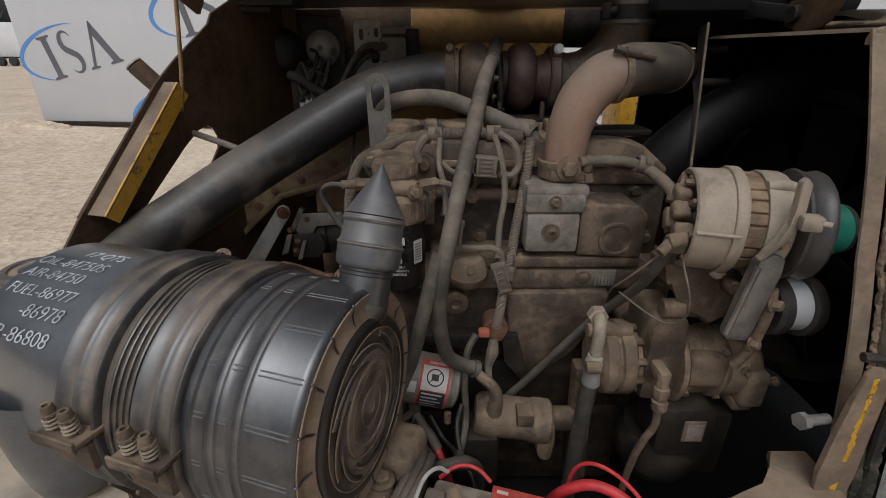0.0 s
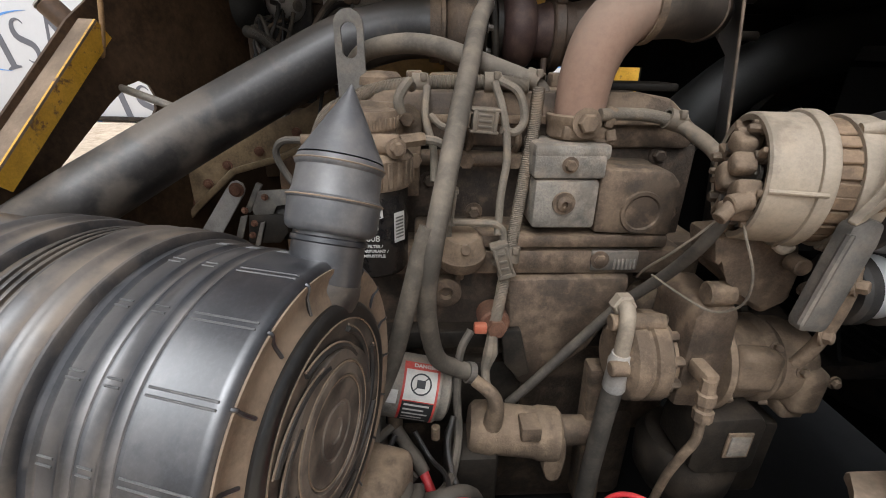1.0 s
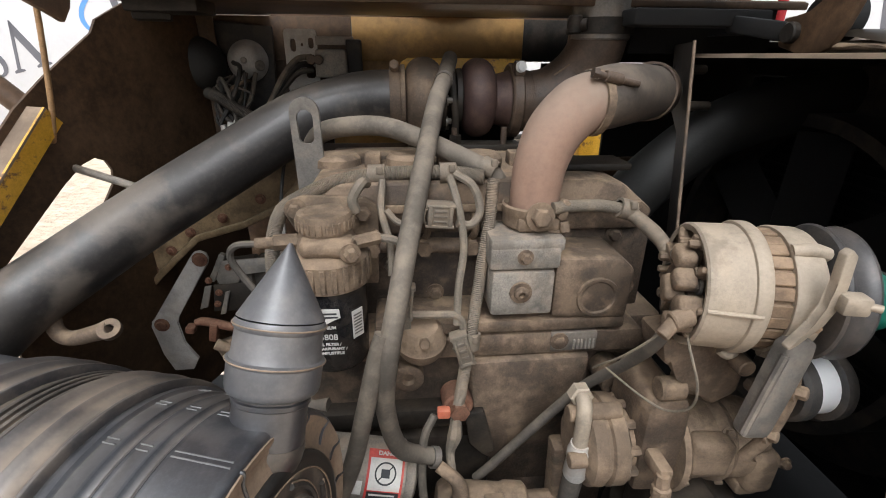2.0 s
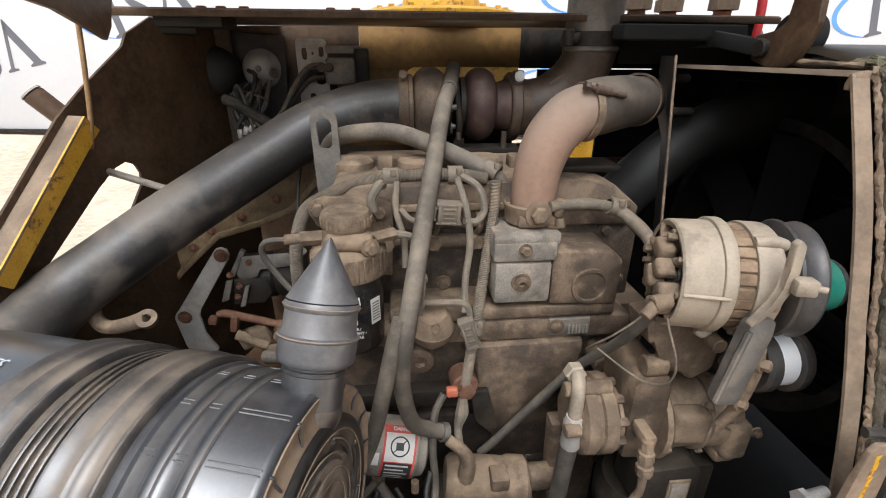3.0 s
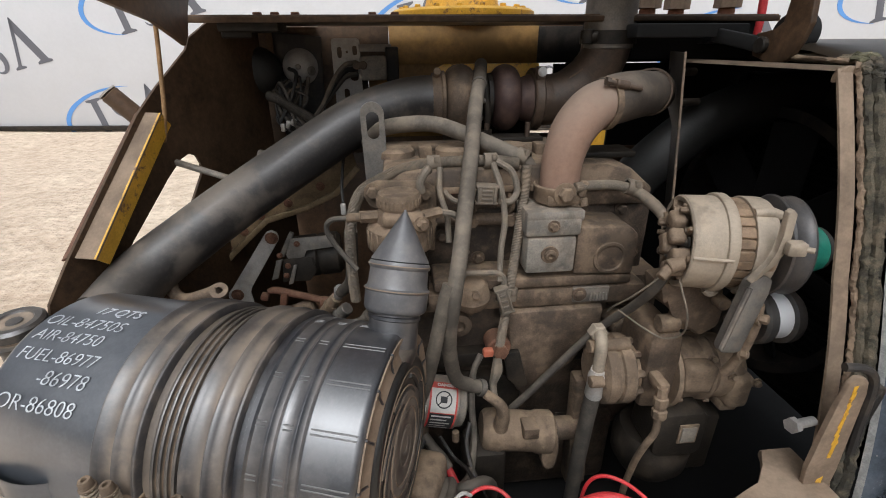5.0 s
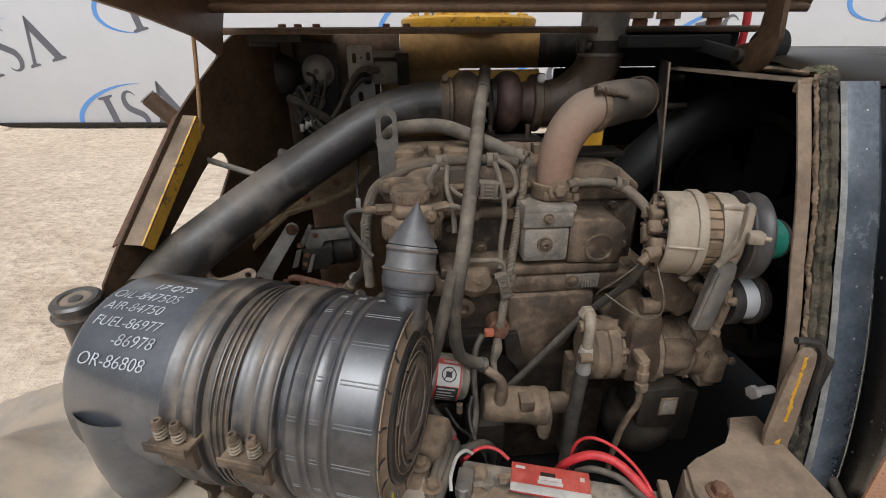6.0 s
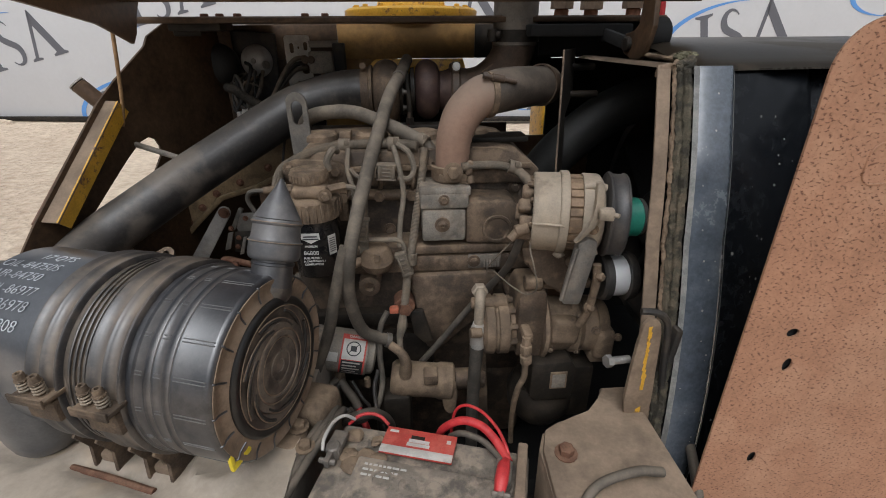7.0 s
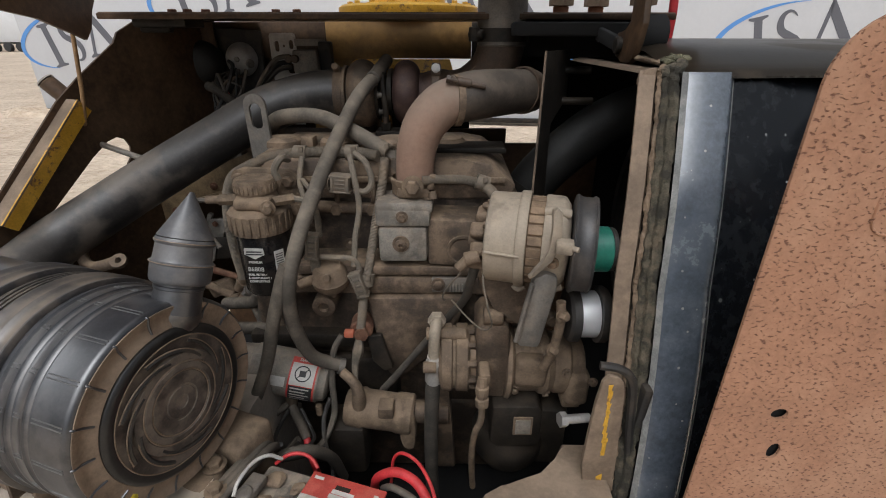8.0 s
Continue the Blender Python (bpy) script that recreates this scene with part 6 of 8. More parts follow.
    tube(bm, [(x - 0.07, y - 0.012, 1.578), (x - 0.095, y - 0.014, 1.577), (x - 0.104, y - 0.01, 1.56), (x - 0.09, y - 0.01, 1.53), (x - 0.065, y - 0.02, 1.50)], 0.004, 8, 6)
    part("feed_pipe", bm, HOSE, w)
    return w


fuel_filter()


# ---- lift pump, plugs, hoses and looms ----
def lift_pump():
    w = thing("fuel_lift_pump", (0.037, 0.635, 1.42), "dusty tan round fuel lift pump", "pump")
    p = V((0.037, 0.625, 1.425))
    bm = B()
    lathe(bm, p, (0, -0.25, 1), [(0, 0), (0, 0.012), (0.004, 0.026), (0.012, 0.030), (0.022, 0.031), (0.024, 0.029), (0.040, 0.026), (0.046, 0.020), (0.046, 0)], 36)
    part("bowl", bm, CAST_TAN, w)
    bm = B()
    rod(bm, p + V((0.003, -0.030, 0.034)), p + V((0.003, -0.040, 0.036)), 0.006, 14)
    rod(bm, p + V((-0.026, -0.01, 0.02)), p + V((-0.05, -0.02, 0.012)), 0.008, 12)
    rod(bm, p + V((0, 0, -0.02)), p, 0.006, 10)
    part("spigot", bm, CAST_TAN, w)
    bm = B()
    box(bm, p + V((-0.020, -0.010, 0.052)), (0.016, 0.012, 0.036), None, 0.002)
    part("solenoid", bm, WIRE, w)
    bm = B()
    tube(bm, [p + V((-0.012, -0.01, 0.060)), p + V((0.015, -0.012, 0.060)), p + V((0.04, -0.012, 0.058)), p + V((0.050, -0.012, 0.045)), p + V((0.050, -0.012, 0.015)), p + V((0.042, -0.008, 0.005))], 0.0048, 8, 6)
    part("fuel_pipe", bm, WIRE, w, "bent tan fuel pipe")
    return w


lift_pump()


def plug(name, p, size, tilt, label):
    w = thing(name, p, label, "connector", "wiring plugs")
    rot = Matrix.Rotation(radians(tilt), 3, "Y")
    bm = B()
    box(bm, p, size, rot, 0.0025)
    part("shell", bm, WIRE, w)
    for k in (-1, 1):
        bm = B()
        box(bm, V(p) + rot @ V((k * size[0] * 0.40, -size[1] * 0.5, 0)), (size[0] * 0.16, 0.004, size[2] * 0.82), rot, 0.001)
        part("side_rail", bm, WIRE, w)
    for k in range(3):
        bm = B()
        box(bm, V(p) + rot @ V((0, -size[1] * 0.5, size[2] * (-0.22 + 0.22 * k))), (size[0] * 0.5, 0.003, size[2] * 0.10), rot, 0.0008)
        part("latch", bm, HOSE_PALE, w, "grey latch" if k == 0 else "")
    for k in (-0.44, 0.44):
        bm = B()
        box(bm, V(p) + rot @ V((0, 0, size[2] * k)), (size[0] * 1.14, size[1] * 1.15, size[2] * 0.13), rot, 0.0015)
        part("collar", bm, WIRE, w)
    return w


plug("wiring_plug", (0.087, 0.606, 1.440), (0.019, 0.014, 0.046), -17, "dusty tan wiring plug hanging on its lead")
plug("wiring_plug", (0.062, 0.650, 1.598), (0.030, 0.020, 0.028), 4, "dusty tan wiring plug clipped on the loom")
plug("wiring_plug", (0.034, 0.648, 1.601), (0.022, 0.014, 0.018), 10, "stub of a tan wiring plug beside the loom")
plug("wiring_plug", (0.018, 0.606, 1.508), (0.019, 0.014, 0.044), 6, "slim tan wiring plug beside the lift pump")


def line(name, pts, r, material, label, cat="hose", ribs=0.0, n=8, seg=12):
    bm = B()
    tube(bm, pts, r, seg, n, ribs)
    return single(name, pts[-1], bm, material, label, cat)


breather = line("breather_hose", [(0.104, 0.958, 1.765), (0.086, 0.87, 1.735), (0.069, 0.80, 1.710), (0.047, 0.70, 1.652), (0.027, 0.62, 1.591), (0.012, 0.565, 1.538), (-0.001, 0.537, 1.477), (-0.006, 0.540, 1.413), (0.006, 0.56, 1.335), (0.030, 0.575, 1.305), (0.055, 0.58, 1.293)], [0.0125, 0.0125, 0.0115, 0.011, 0.011], HOSE_PALE, "long dusty grey breather hose across the engine front")
for p, d in (((0.050, 0.578, 1.2945), (1, 0.2, -0.4)), ((0.086, 0.87, 1.735), (0.22, 1, 0.38))):
    bm = B()
    lathe(bm, V(p) - V(d).normalized() * 0.004, d, [(0, 0.0110), (0, 0.0136), (0.009, 0.0136), (0.009, 0.0110)], 20)
    part("hose_clamp", bm, STEEL, breather, "dull steel hose clamp")
line("starter_cable_sleeve", [(-0.004, 0.545, 1.505), (-0.013, 0.538, 1.478), (-0.027, 0.522, 1.423), (-0.045, 0.516, 1.354), (-0.075, 0.515, 1.28), (-0.11, 0.52, 1.21), (-0.13, 0.53, 1.16)], 0.0100, HOSE_PALE, "grey cable sleeve bent down behind the air cleaner", "cable")
line("ribbed_conduit", [(-0.150, 0.70, 1.40), (-0.150, 0.69, 1.47), (-0.145, 0.685, 1.54), (-0.128, 0.683, 1.592), (-0.097, 0.685, 1.614), (-0.057, 0.695, 1.628), (-0.01, 0.70, 1.634), (0.04, 0.70, 1.636), (0.085, 0.69, 1.637), (0.118, 0.68, 1.634)], 0.0092, WIRE, "dusty ribbed wiring conduit curving over the filter", "conduit", 0.0010, 50)
line("coolant_hose", [(-0.12, 0.86, 1.635), (-0.095, 0.83, 1.665), (-0.05, 0.80, 1.678), (0.0, 0.79, 1.678), (0.05, 0.765, 1.664), (0.095, 0.735, 1.648), (0.122, 0.712, 1.637), (0.138, 0.704, 1.624), (0.142, 0.704, 1.598)], 0.0135, HOSE_PALE, "thick dusty grey coolant hose over the rocker cover")
line("ribbed_loom", [(0.130, 0.680, 1.632), (0.124, 0.664, 1.586), (0.113, 0.645, 1.527), (0.103, 0.628, 1.470), (0.093, 0.612, 1.420), (0.086, 0.606, 1.37), (0.080, 0.605, 1.335)], 0.0078, WIRE, "dusty ribbed loom running down the block", "conduit", 0.0008, 50)
line("sender_conduit", [(0.192, 0.635, 1.607), (0.22, 0.64, 1.608), (0.255, 0.645, 1.606), (0.285, 0.645, 1.600)], 0.0075, WIRE, "short ribbed conduit to the clip", "conduit", 0.0008, 50)
line("alternator_lead", [(0.285, 0.645, 1.600), (0.300, 0.630, 1.590), (0.312, 0.600, 1.575), (0.308, 0.570, 1.560)], [0.008, 0.009, 0.0065], WIRE, "dusty tan alternator lead sleeve", "cable")
line("dipstick_tube", [(0.288, 0.515, 1.560), (0.272, 0.497, 1.540), (0.264, 0.505, 1.505), (0.258, 0.54, 1.455), (0.235, 0.575, 1.40), (0.205, 0.588, 1.352), (0.168, 0.598, 1.295), (0.135, 0.606, 1.245), (0.112, 0.612, 1.212)], 0.0065, HOSE, "dusty sleeve running aslant from alternator to mount", "cable")
for pts in ([(0.280, 0.510, 1.57), (0.258, 0.485, 1.54), (0.235, 0.50, 1.50), (0.225, 0.53, 1.465), (0.228, 0.55, 1.445)], [(0.285, 0.505, 1.55), (0.278, 0.475, 1.525), (0.285, 0.46, 1.490), (0.292, 0.47, 1.455), (0.282, 0.49, 1.435), (0.262, 0.51, 1.440), (0.238, 0.54, 1.452)]):
    line("thin_wire", pts, 0.0013, WIRE, "thin pale wire at the alternator", "wire", 0, 8, 6)
for pts, r in (([(-0.022, 0.665, 1.632), (-0.026, 0.645, 1.638), (-0.036, 0.64, 1.622), (-0.034, 0.642, 1.606)], 0.006), ([(-0.004, 0.68, 1.632), (-0.006, 0.66, 1.60), (0.003, 0.645, 1.565), (0.004, 0.63, 1.53)], 0.0045),
               ([(0.075, 0.67, 1.638), (0.084, 0.65, 1.606), (0.090, 0.64, 1.560), (0.083, 0.625, 1.515), (0.080, 0.612, 1.470)], 0.0048), ([(0.082, 0.675, 1.640), (0.102, 0.66, 1.628), (0.110, 0.655, 1.600), (0.100, 0.65, 1.585), (0.082, 0.645, 1.588)], 0.005),
               ([(0.028, 0.64, 1.588), (0.012, 0.645, 1.592), (0.0, 0.655, 1.602)], 0.004)):
    line("branch_lead", pts, r, WIRE, "dusty tan branch of the wiring loom", "wire", 0, 8, 8)
for p, d in (((-0.012, 0.70, 1.634), (1, 0, 0)), ((0.075, 0.692, 1.637), (1, 0, 0)), ((0.285, 0.645, 1.601), (1, 0, -0.3)), ((0.098, 0.618, 1.443), (0.1, 0.2, 1)), ((0.128, 0.700, 1.640), (0.7, -0.5, -0.3))):
    bm = B()
    lathe(bm, V(p) - V(d).normalized() * 0.010, d, [(0, 0.009), (0, 0.0125), (0.020, 0.0125), (0.020, 0.009)], 10)
    box(bm, V(p) + V((0.004, -0.010, 0.008)), (0.008, 0.008, 0.010), None, 0.002)
    single("loom_clip", p, bm, WIRE, "dusty plastic loom clip", "clip", "loom clips")


def oil_sender():
    w = thing("oil_sender", (0.078, 0.61, 1.345), "rusty oil pressure sender with orange cap", "sensor")
    bm = B()
    rod(bm, (0.082, 0.64, 1.348), (0.084, 0.605, 1.348), 0.020, 20)
    lathe(bm, (0.084, 0.607, 1.346), (0.1, -1, 0), [(0, 0), (0, 0.013), (0.012, 0.013), (0.012, 0)], 6)
    part("body", bm, RUST, w)
    bm = B()
    box(bm, (0.064, 0.600, 1.347), (0.017, 0.013, 0.013), None, 0.003)
    part("cap", bm, ORANGE, w, "orange plastic cap")
    bm = B()
    tube(bm, [(0.052, 0.598, 1.345), (0.038, 0.585, 1.32), (0.034, 0.57, 1.27), (0.036, 0.55, 1.21), (0.02, 0.50, 1.19), (-0.02, 0.45, 1.22), (-0.05, 0.42, 1.26)], 0.0055, 8, 8)
    part("lead", bm, HOSE, w, "grey lead")
    bm = B()
    tube(bm, [(0.080, 0.600, 1.335), (0.078, 0.592, 1.315), (0.072, 0.588, 1.29), (0.074, 0.57, 1.27)], [0.007, 0.010, 0.006, 0.005], 8, 6)
    part("plug_lead", bm, WIRE, w)
    return w


oil_sender()


def starter():
    d = V((0.975, 0.0, -0.22)).normalized()
    p = V((-0.105, 0.592, 1.281))
    w = thing("starter_motor", (-0.04, 0.59, 1.22), "dusty grey starter motor with red and white warning sticker", "starter")
    bm = B()
    lathe(bm, p, d, [(-0.03, 0), (-0.03, 0.036), (-0.002, 0.040), (0, 0.042), (0.115, 0.042), (0.118, 0.039), (0.128, 0.037), (0.132, 0.030), (0.132, 0)], 40)
    drum = part("body", bm, GREY_ALU, w)
    up = V((0.22, 0, 0.975)).normalized()
    fw = d.cross(up)
    if fw.y > 0:
        fw = -fw

    def patch(s0, s1, a0, a1, r, material, name, label=""):
        bm = B()
        n = 12
        rows = [[bm.verts.new(p + d * s + (up * math.cos(radians(a)) + fw * math.sin(radians(a))) * r) for s in (s0, s1)] for a in (a0 + (a1 - a0) * i / n for i in range(n + 1))]
        for a, b in zip(rows[:-1], rows[1:]):
            bm.faces.new((a[0], a[1], b[1], b[0]))
        return part(name, bm, material, drum, label)

    patch(0.066, 0.112, 6, 128, 0.0424, RED, "warning_sticker", "red bordered warning sticker")
    patch(0.069, 0.109, 22, 74, 0.0427, WHITE, "sticker_panel", "white sticker panel")
    patch(0.069, 0.109, 76, 126, 0.0427, INK, "sticker_text_block", "black sticker text block")
    for k in range(5):
        patch(0.072, 0.104 - 0.006 * (k % 2), 80 + 9 * k, 83.5 + 9 * k, 0.0430, WHITE, "text_bar", "white bar of small print")
    bm = B()
    c = p + d * 0.089 + (up * math.cos(radians(46)) + fw * math.sin(radians(46))) * 0.0430
    nrm = (up * math.cos(radians(46)) + fw * math.sin(radians(46)))
    lathe(bm, c, nrm, [(0, 0.0125), (0.0003, 0.0135), (0.0003, 0.0118), (0, 0.0115)], 28)
    box(bm, c, (0.024, 0.0014, 0.0004), Matrix((d, nrm.cross(d), nrm)).transposed() @ Matrix.Rotation(radians(45), 3, "Z"), 0)
    box(bm, c, (0.011, 0.010, 0.0004), Matrix((d, nrm.cross(d), nrm)).transposed(), 0)
    part("pictogram", bm, INK, drum, "black crossed-out round pictogram")
    a14 = radians(14)
    n14 = up * math.cos(a14) + fw * math.sin(a14)
    m = Matrix((d, n14.cross(d), n14)).transposed().to_4x4()
    m.translation = p + d * 0.078 + n14 * 0.0428
    letters("warning_word", "DANGER", m, 0.0075, WHITE, drum, 0.0003, "white printed word")
    patch(0.035, 0.062, 60, 84, 0.0426, WHITE, "serial_label", "worn white label")
    bm = B()
    rod(bm, p + d * 0.06 + V((0, -0.012, -0.040)), p + d * 0.06 + V((0, -0.014, -0.066)), 0.010, 12)
    part("terminal", bm, CAST_TAN, w, "corroded terminal stud")
    bm = B()
    rod(bm, p + d * 0.115 + V((0, -0.03, -0.035)), p + d * 0.115 + V((0, -0.03, -0.055)), 0.006, 10)
    part("terminal", bm, CAST_TAN, w, "corroded terminal stud")
    bm = B()
    tube(bm, [(-0.045, 0.57, 1.21), (-0.03, 0.555, 1.195), (-0.018, 0.54, 1.190), (-0.008, 0.525, 1.180)], 0.0085, 10, 6)
    part("supply_cable", bm, HOSE, w, "dusty dark supply cable")
    bm = B()
    tube(bm, [(-0.010, 0.528, 1.182), (0.0, 0.51, 1.168), (0.008, 0.50, 1.150), (0.012, 0.50, 1.12)], 0.0062, 10, 6)
    part("red_sleeve", bm, CABLE_RED, w, "red cable sleeve")
    bm = B()
    tube(bm, [(-0.05, 0.57, 1.215), (-0.075, 0.55, 1.20), (-0.08, 0.53, 1.17), (-0.05, 0.51, 1.16), (-0.02, 0.52, 1.185)], 0.006, 8, 6)
    part("earth_lead", bm, HOSE, w)
    return w


starter()


def transfer_pump():
    w = thing("oil_cooler_housing", (0.11, 0.58, 1.17), "dusty tan cast cylinder housing with flange", "housing")
    bm = B()
    lathe(bm, (0.052, 0.578, 1.206), (1, -0.06, -0.10), [(0, 0), (0, 0.028), (0.006, 0.034), (0.03, 0.037), (0.036, 0.034), (0.088, 0.0335), (0.094, 0.036), (0.118, 0.036), (0.122, 0.032), (0.122, 0)], 40)
    part("barrel", bm, CAST_TAN, w)
    bm = B()
    prism(bm, [(0.148, 1.215), (0.176, 1.212), (0.180, 1.180), (0.176, 1.142), (0.166, 1.134), (0.155, 1.142), (0.150, 1.160)], front(0, 0.586, 0), 0.045, 0.006)
    part("foot_lug", bm, CAST_TAN, w)
    bm = B()
    rod(bm, (0.172, 0.570, 1.202), (0.235, 0.575, 1.196), 0.020, 20)
    part("end_spigot", bm, CAST, w)
    bm = B()
    box(bm, (0.128, 0.552, 1.226), (0.026, 0.03, 0.022), None, 0.003)
    part("pad", bm, CAST, w)
    bm = B()
    tube(bm, [(0.080, 0.558, 1.226), (0.082, 0.552, 1.258), (0.076, 0.553, 1.280), (0.055, 0.565, 1.293)], [0.013, 0.011, 0.009, 0.008], 10, 6)
    part("elbow", bm, CAST_TAN, w, "dusty elbow fitting")
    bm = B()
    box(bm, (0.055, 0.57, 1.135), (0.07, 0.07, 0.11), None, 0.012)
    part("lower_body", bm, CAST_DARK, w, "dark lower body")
    return w


transfer_pump()


def hydraulic_pump():
    w = thing("hydraulic_pump", (0.34, 0.54, 1.25), "dusty tan hydraulic pump with bolted flange", "pump")
    c = V((0, 0.548, 1.342))
    bm = B()
    lathe(bm, (0.212, c.y, c.z), (1, 0, 0), [(0, 0), (0, 0.030), (0.006, 0.036), (0.010, 0.048), (0.013, 0.0525), (0.027, 0.0535), (0.029, 0.0495), (0.033, 0.0495), (0.035, 0.0535), (0.051, 0.0535), (0.054, 0.050), (0.056, 0.040), (0.085, 0.040), (0.085, 0)], 56)
    fl = part("flange", bm, CAST_TAN, w, "double tan flange")
    for i in range(10):
        a = 2 * math.pi * i / 10 + 0.2
        bm = B()
        bolt(bm, (0.264, c.y + 0.045 * math.cos(a), c.z + 0.045 * math.sin(a)), (1, 0, 0), 0.0060, 0.013)
        part("flange_bolt", bm, CAST, fl)
    bm = B()
    rod(bm, (0.200, c.y - 0.012, c.z + 0.052), (0.262, c.y - 0.012, c.z + 0.052), 0.010, 14)
    rod(bm, (0.196, c.y - 0.040, c.z + 0.010), (0.216, c.y - 0.040, c.z + 0.010), 0.009, 12)
    part("port_boss", bm, CAST_TAN, fl)
    bm = B()
    prism(bm, [(0.276, 1.300), (0.276, 1.418), (0.284, 1.432), (0.318, 1.432), (0.324, 1.420), (0.326, 1.350), (0.322, 1.296)], front(0, 0.590, 0), 0.086, 0.006)
    body = part("adapter_plate", bm, CAST, w, "dark grey-brown adapter plate")
    bm = B()
    rod(bm, (0.284, 0.512, 1.444), (0.312, 0.512, 1.444), 0.013, 18)
    rod(bm, (0.318, 0.530, 1.440), (0.345, 0.530, 1.436), 0.016, 18)
    part("top_boss", bm, CAST_TAN, body)
    bm = B()
    lathe(bm, (0.322, 0.548, 1.339), (1, 0, -0.04), [(0, 0), (0, 0.060), (0.006, 0.062), (0.010, 0.058), (0.012, 0.050), (0.052, 0.048), (0.056, 0.052), (0.064, 0.053), (0.068, 0.050), (0.074, 0.047), (0.080, 0.050), (0.096, 0.050), (0.100, 0.046), (0.112, 0.045), (0.120, 0.041), (0.124, 0.030), (0.124, 0)], 56)
    barrel = part("barrel", bm, CAST_TAN, w, "ribbed tan pump barrel")
    bm = B()
    box(bm, (0.358, 0.505, 1.352), (0.05, 0.030, 0.050), Matrix.Rotation(radians(6), 3, "Y"), 0.010, 3)
    box(bm, (0.432, 0.512, 1.318), (0.036, 0.034, 0.060), None, 0.010, 3)
    box(bm, (0.428, 0.530, 1.286), (0.030, 0.050, 0.022), None, 0.006, 3)
    part("cast_pad", bm, CAST_TAN, barrel)
    for px, pz in ((0.331, 1.378), (0.336, 1.316), (0.384, 1.372), (0.386, 1.304), (0.412, 1.350), (0.452, 1.336)):
        bm = B()
        q = 0.548 - math.sqrt(max(0.0, 0.051 ** 2 - (pz - 1.337) ** 2))
        bolt(bm, (px, q + 0.001, pz), (0, q - 0.548, pz - 1.337), 0.0052, 0.007)
        part("bolt", bm, CAST, barrel)
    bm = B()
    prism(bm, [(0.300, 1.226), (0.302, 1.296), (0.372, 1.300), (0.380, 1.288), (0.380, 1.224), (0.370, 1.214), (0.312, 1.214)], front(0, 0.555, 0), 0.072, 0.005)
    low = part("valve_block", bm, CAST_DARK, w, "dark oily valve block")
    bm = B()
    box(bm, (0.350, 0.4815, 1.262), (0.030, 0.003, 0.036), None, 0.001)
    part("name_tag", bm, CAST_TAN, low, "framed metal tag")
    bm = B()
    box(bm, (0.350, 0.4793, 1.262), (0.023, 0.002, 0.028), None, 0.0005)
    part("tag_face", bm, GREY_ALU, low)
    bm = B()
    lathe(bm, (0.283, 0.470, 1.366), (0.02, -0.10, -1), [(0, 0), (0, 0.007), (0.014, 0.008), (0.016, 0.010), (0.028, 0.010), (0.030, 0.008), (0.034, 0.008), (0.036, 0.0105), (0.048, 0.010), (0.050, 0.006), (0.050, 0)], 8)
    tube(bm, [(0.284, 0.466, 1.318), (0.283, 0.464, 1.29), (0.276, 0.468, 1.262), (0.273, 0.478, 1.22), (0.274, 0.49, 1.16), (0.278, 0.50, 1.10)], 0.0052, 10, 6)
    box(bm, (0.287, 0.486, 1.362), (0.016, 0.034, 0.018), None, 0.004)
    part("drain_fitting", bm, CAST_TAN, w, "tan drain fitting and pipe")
    # lower case: darkness of the gap is put into its colour
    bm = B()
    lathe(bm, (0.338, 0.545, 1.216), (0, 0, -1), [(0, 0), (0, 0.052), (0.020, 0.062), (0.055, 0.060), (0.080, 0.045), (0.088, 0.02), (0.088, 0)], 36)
    part("lower_case", bm, CAST_DARK, w, "lower case, darkened for the unlit gap")
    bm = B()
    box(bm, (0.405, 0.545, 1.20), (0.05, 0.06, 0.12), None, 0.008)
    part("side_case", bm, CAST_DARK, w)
    # mounting web behind the hose
    bm = B()
    prism(bm, [(0.205, 1.300), (0.240, 1.300), (0.236, 1.24), (0.242, 1.16), (0.250, 1.06), (0.212, 1.06), (0.210, 1.20)], front(0, 0.600, 0), 0.030, 0.005)
    part("mount_web", bm, CAST, w, "brown cast mounting web")
    return w


hydraulic_pump()


def pressure_hose():
    w = thing("pressure_hose", (0.205, 0.53, 1.0), "black hydraulic hose with crimped silver fitting", "hose")
    bm = B()
    lathe(bm, (0.216, 0.552, 1.425), (0, -1, 0.05), [(0, 0), (0, 0.014), (0.012, 0.014), (0.014, 0.012), (0.014, 0)], 6)
    tube(bm, [(0.216, 0.545, 1.427), (0.215, 0.530, 1.425), (0.213, 0.522, 1.410), (0.212, 0.520, 1.375)], 0.0088, 14, 6)
    part("elbow", bm, ALU, w, "dusty silver elbow")
    bm = B()
    lathe(bm, (0.212, 0.520, 1.378), (-0.02, 0.0, -1), [(0, 0), (0, 0.0105), (0.006, 0.0110), (0.010, 0.0130), (0.016, 0.0130), (0.018, 0.0122), (0.046, 0.0136), (0.050, 0.0118), (0.050, 0)], 20)
    part("ferrule", bm, PALE_PLATE, w, "crimped silver ferrule")
    bm = B()
    tube(bm, [(0.211, 0.520, 1.335), (0.208, 0.522, 1.28), (0.206, 0.525, 1.20), (0.206, 0.53, 1.10), (0.21, 0.54, 0.95)], 0.0118, 16, 6)
    part("hose", bm, HOSE, w, "dusty black rubber hose")
    w.location.z -= 0.014
    return w


pressure_hose()

# ---- battery ----
BO, BU, BV = V((-0.008, 0.394, 1.284)), V((0.961, -0.277, 0)), V((-0.277, -0.961, 0))


def bt(u, v, z=0.0):
    return BO + BU * u + BV * v + V((0, 0, z))


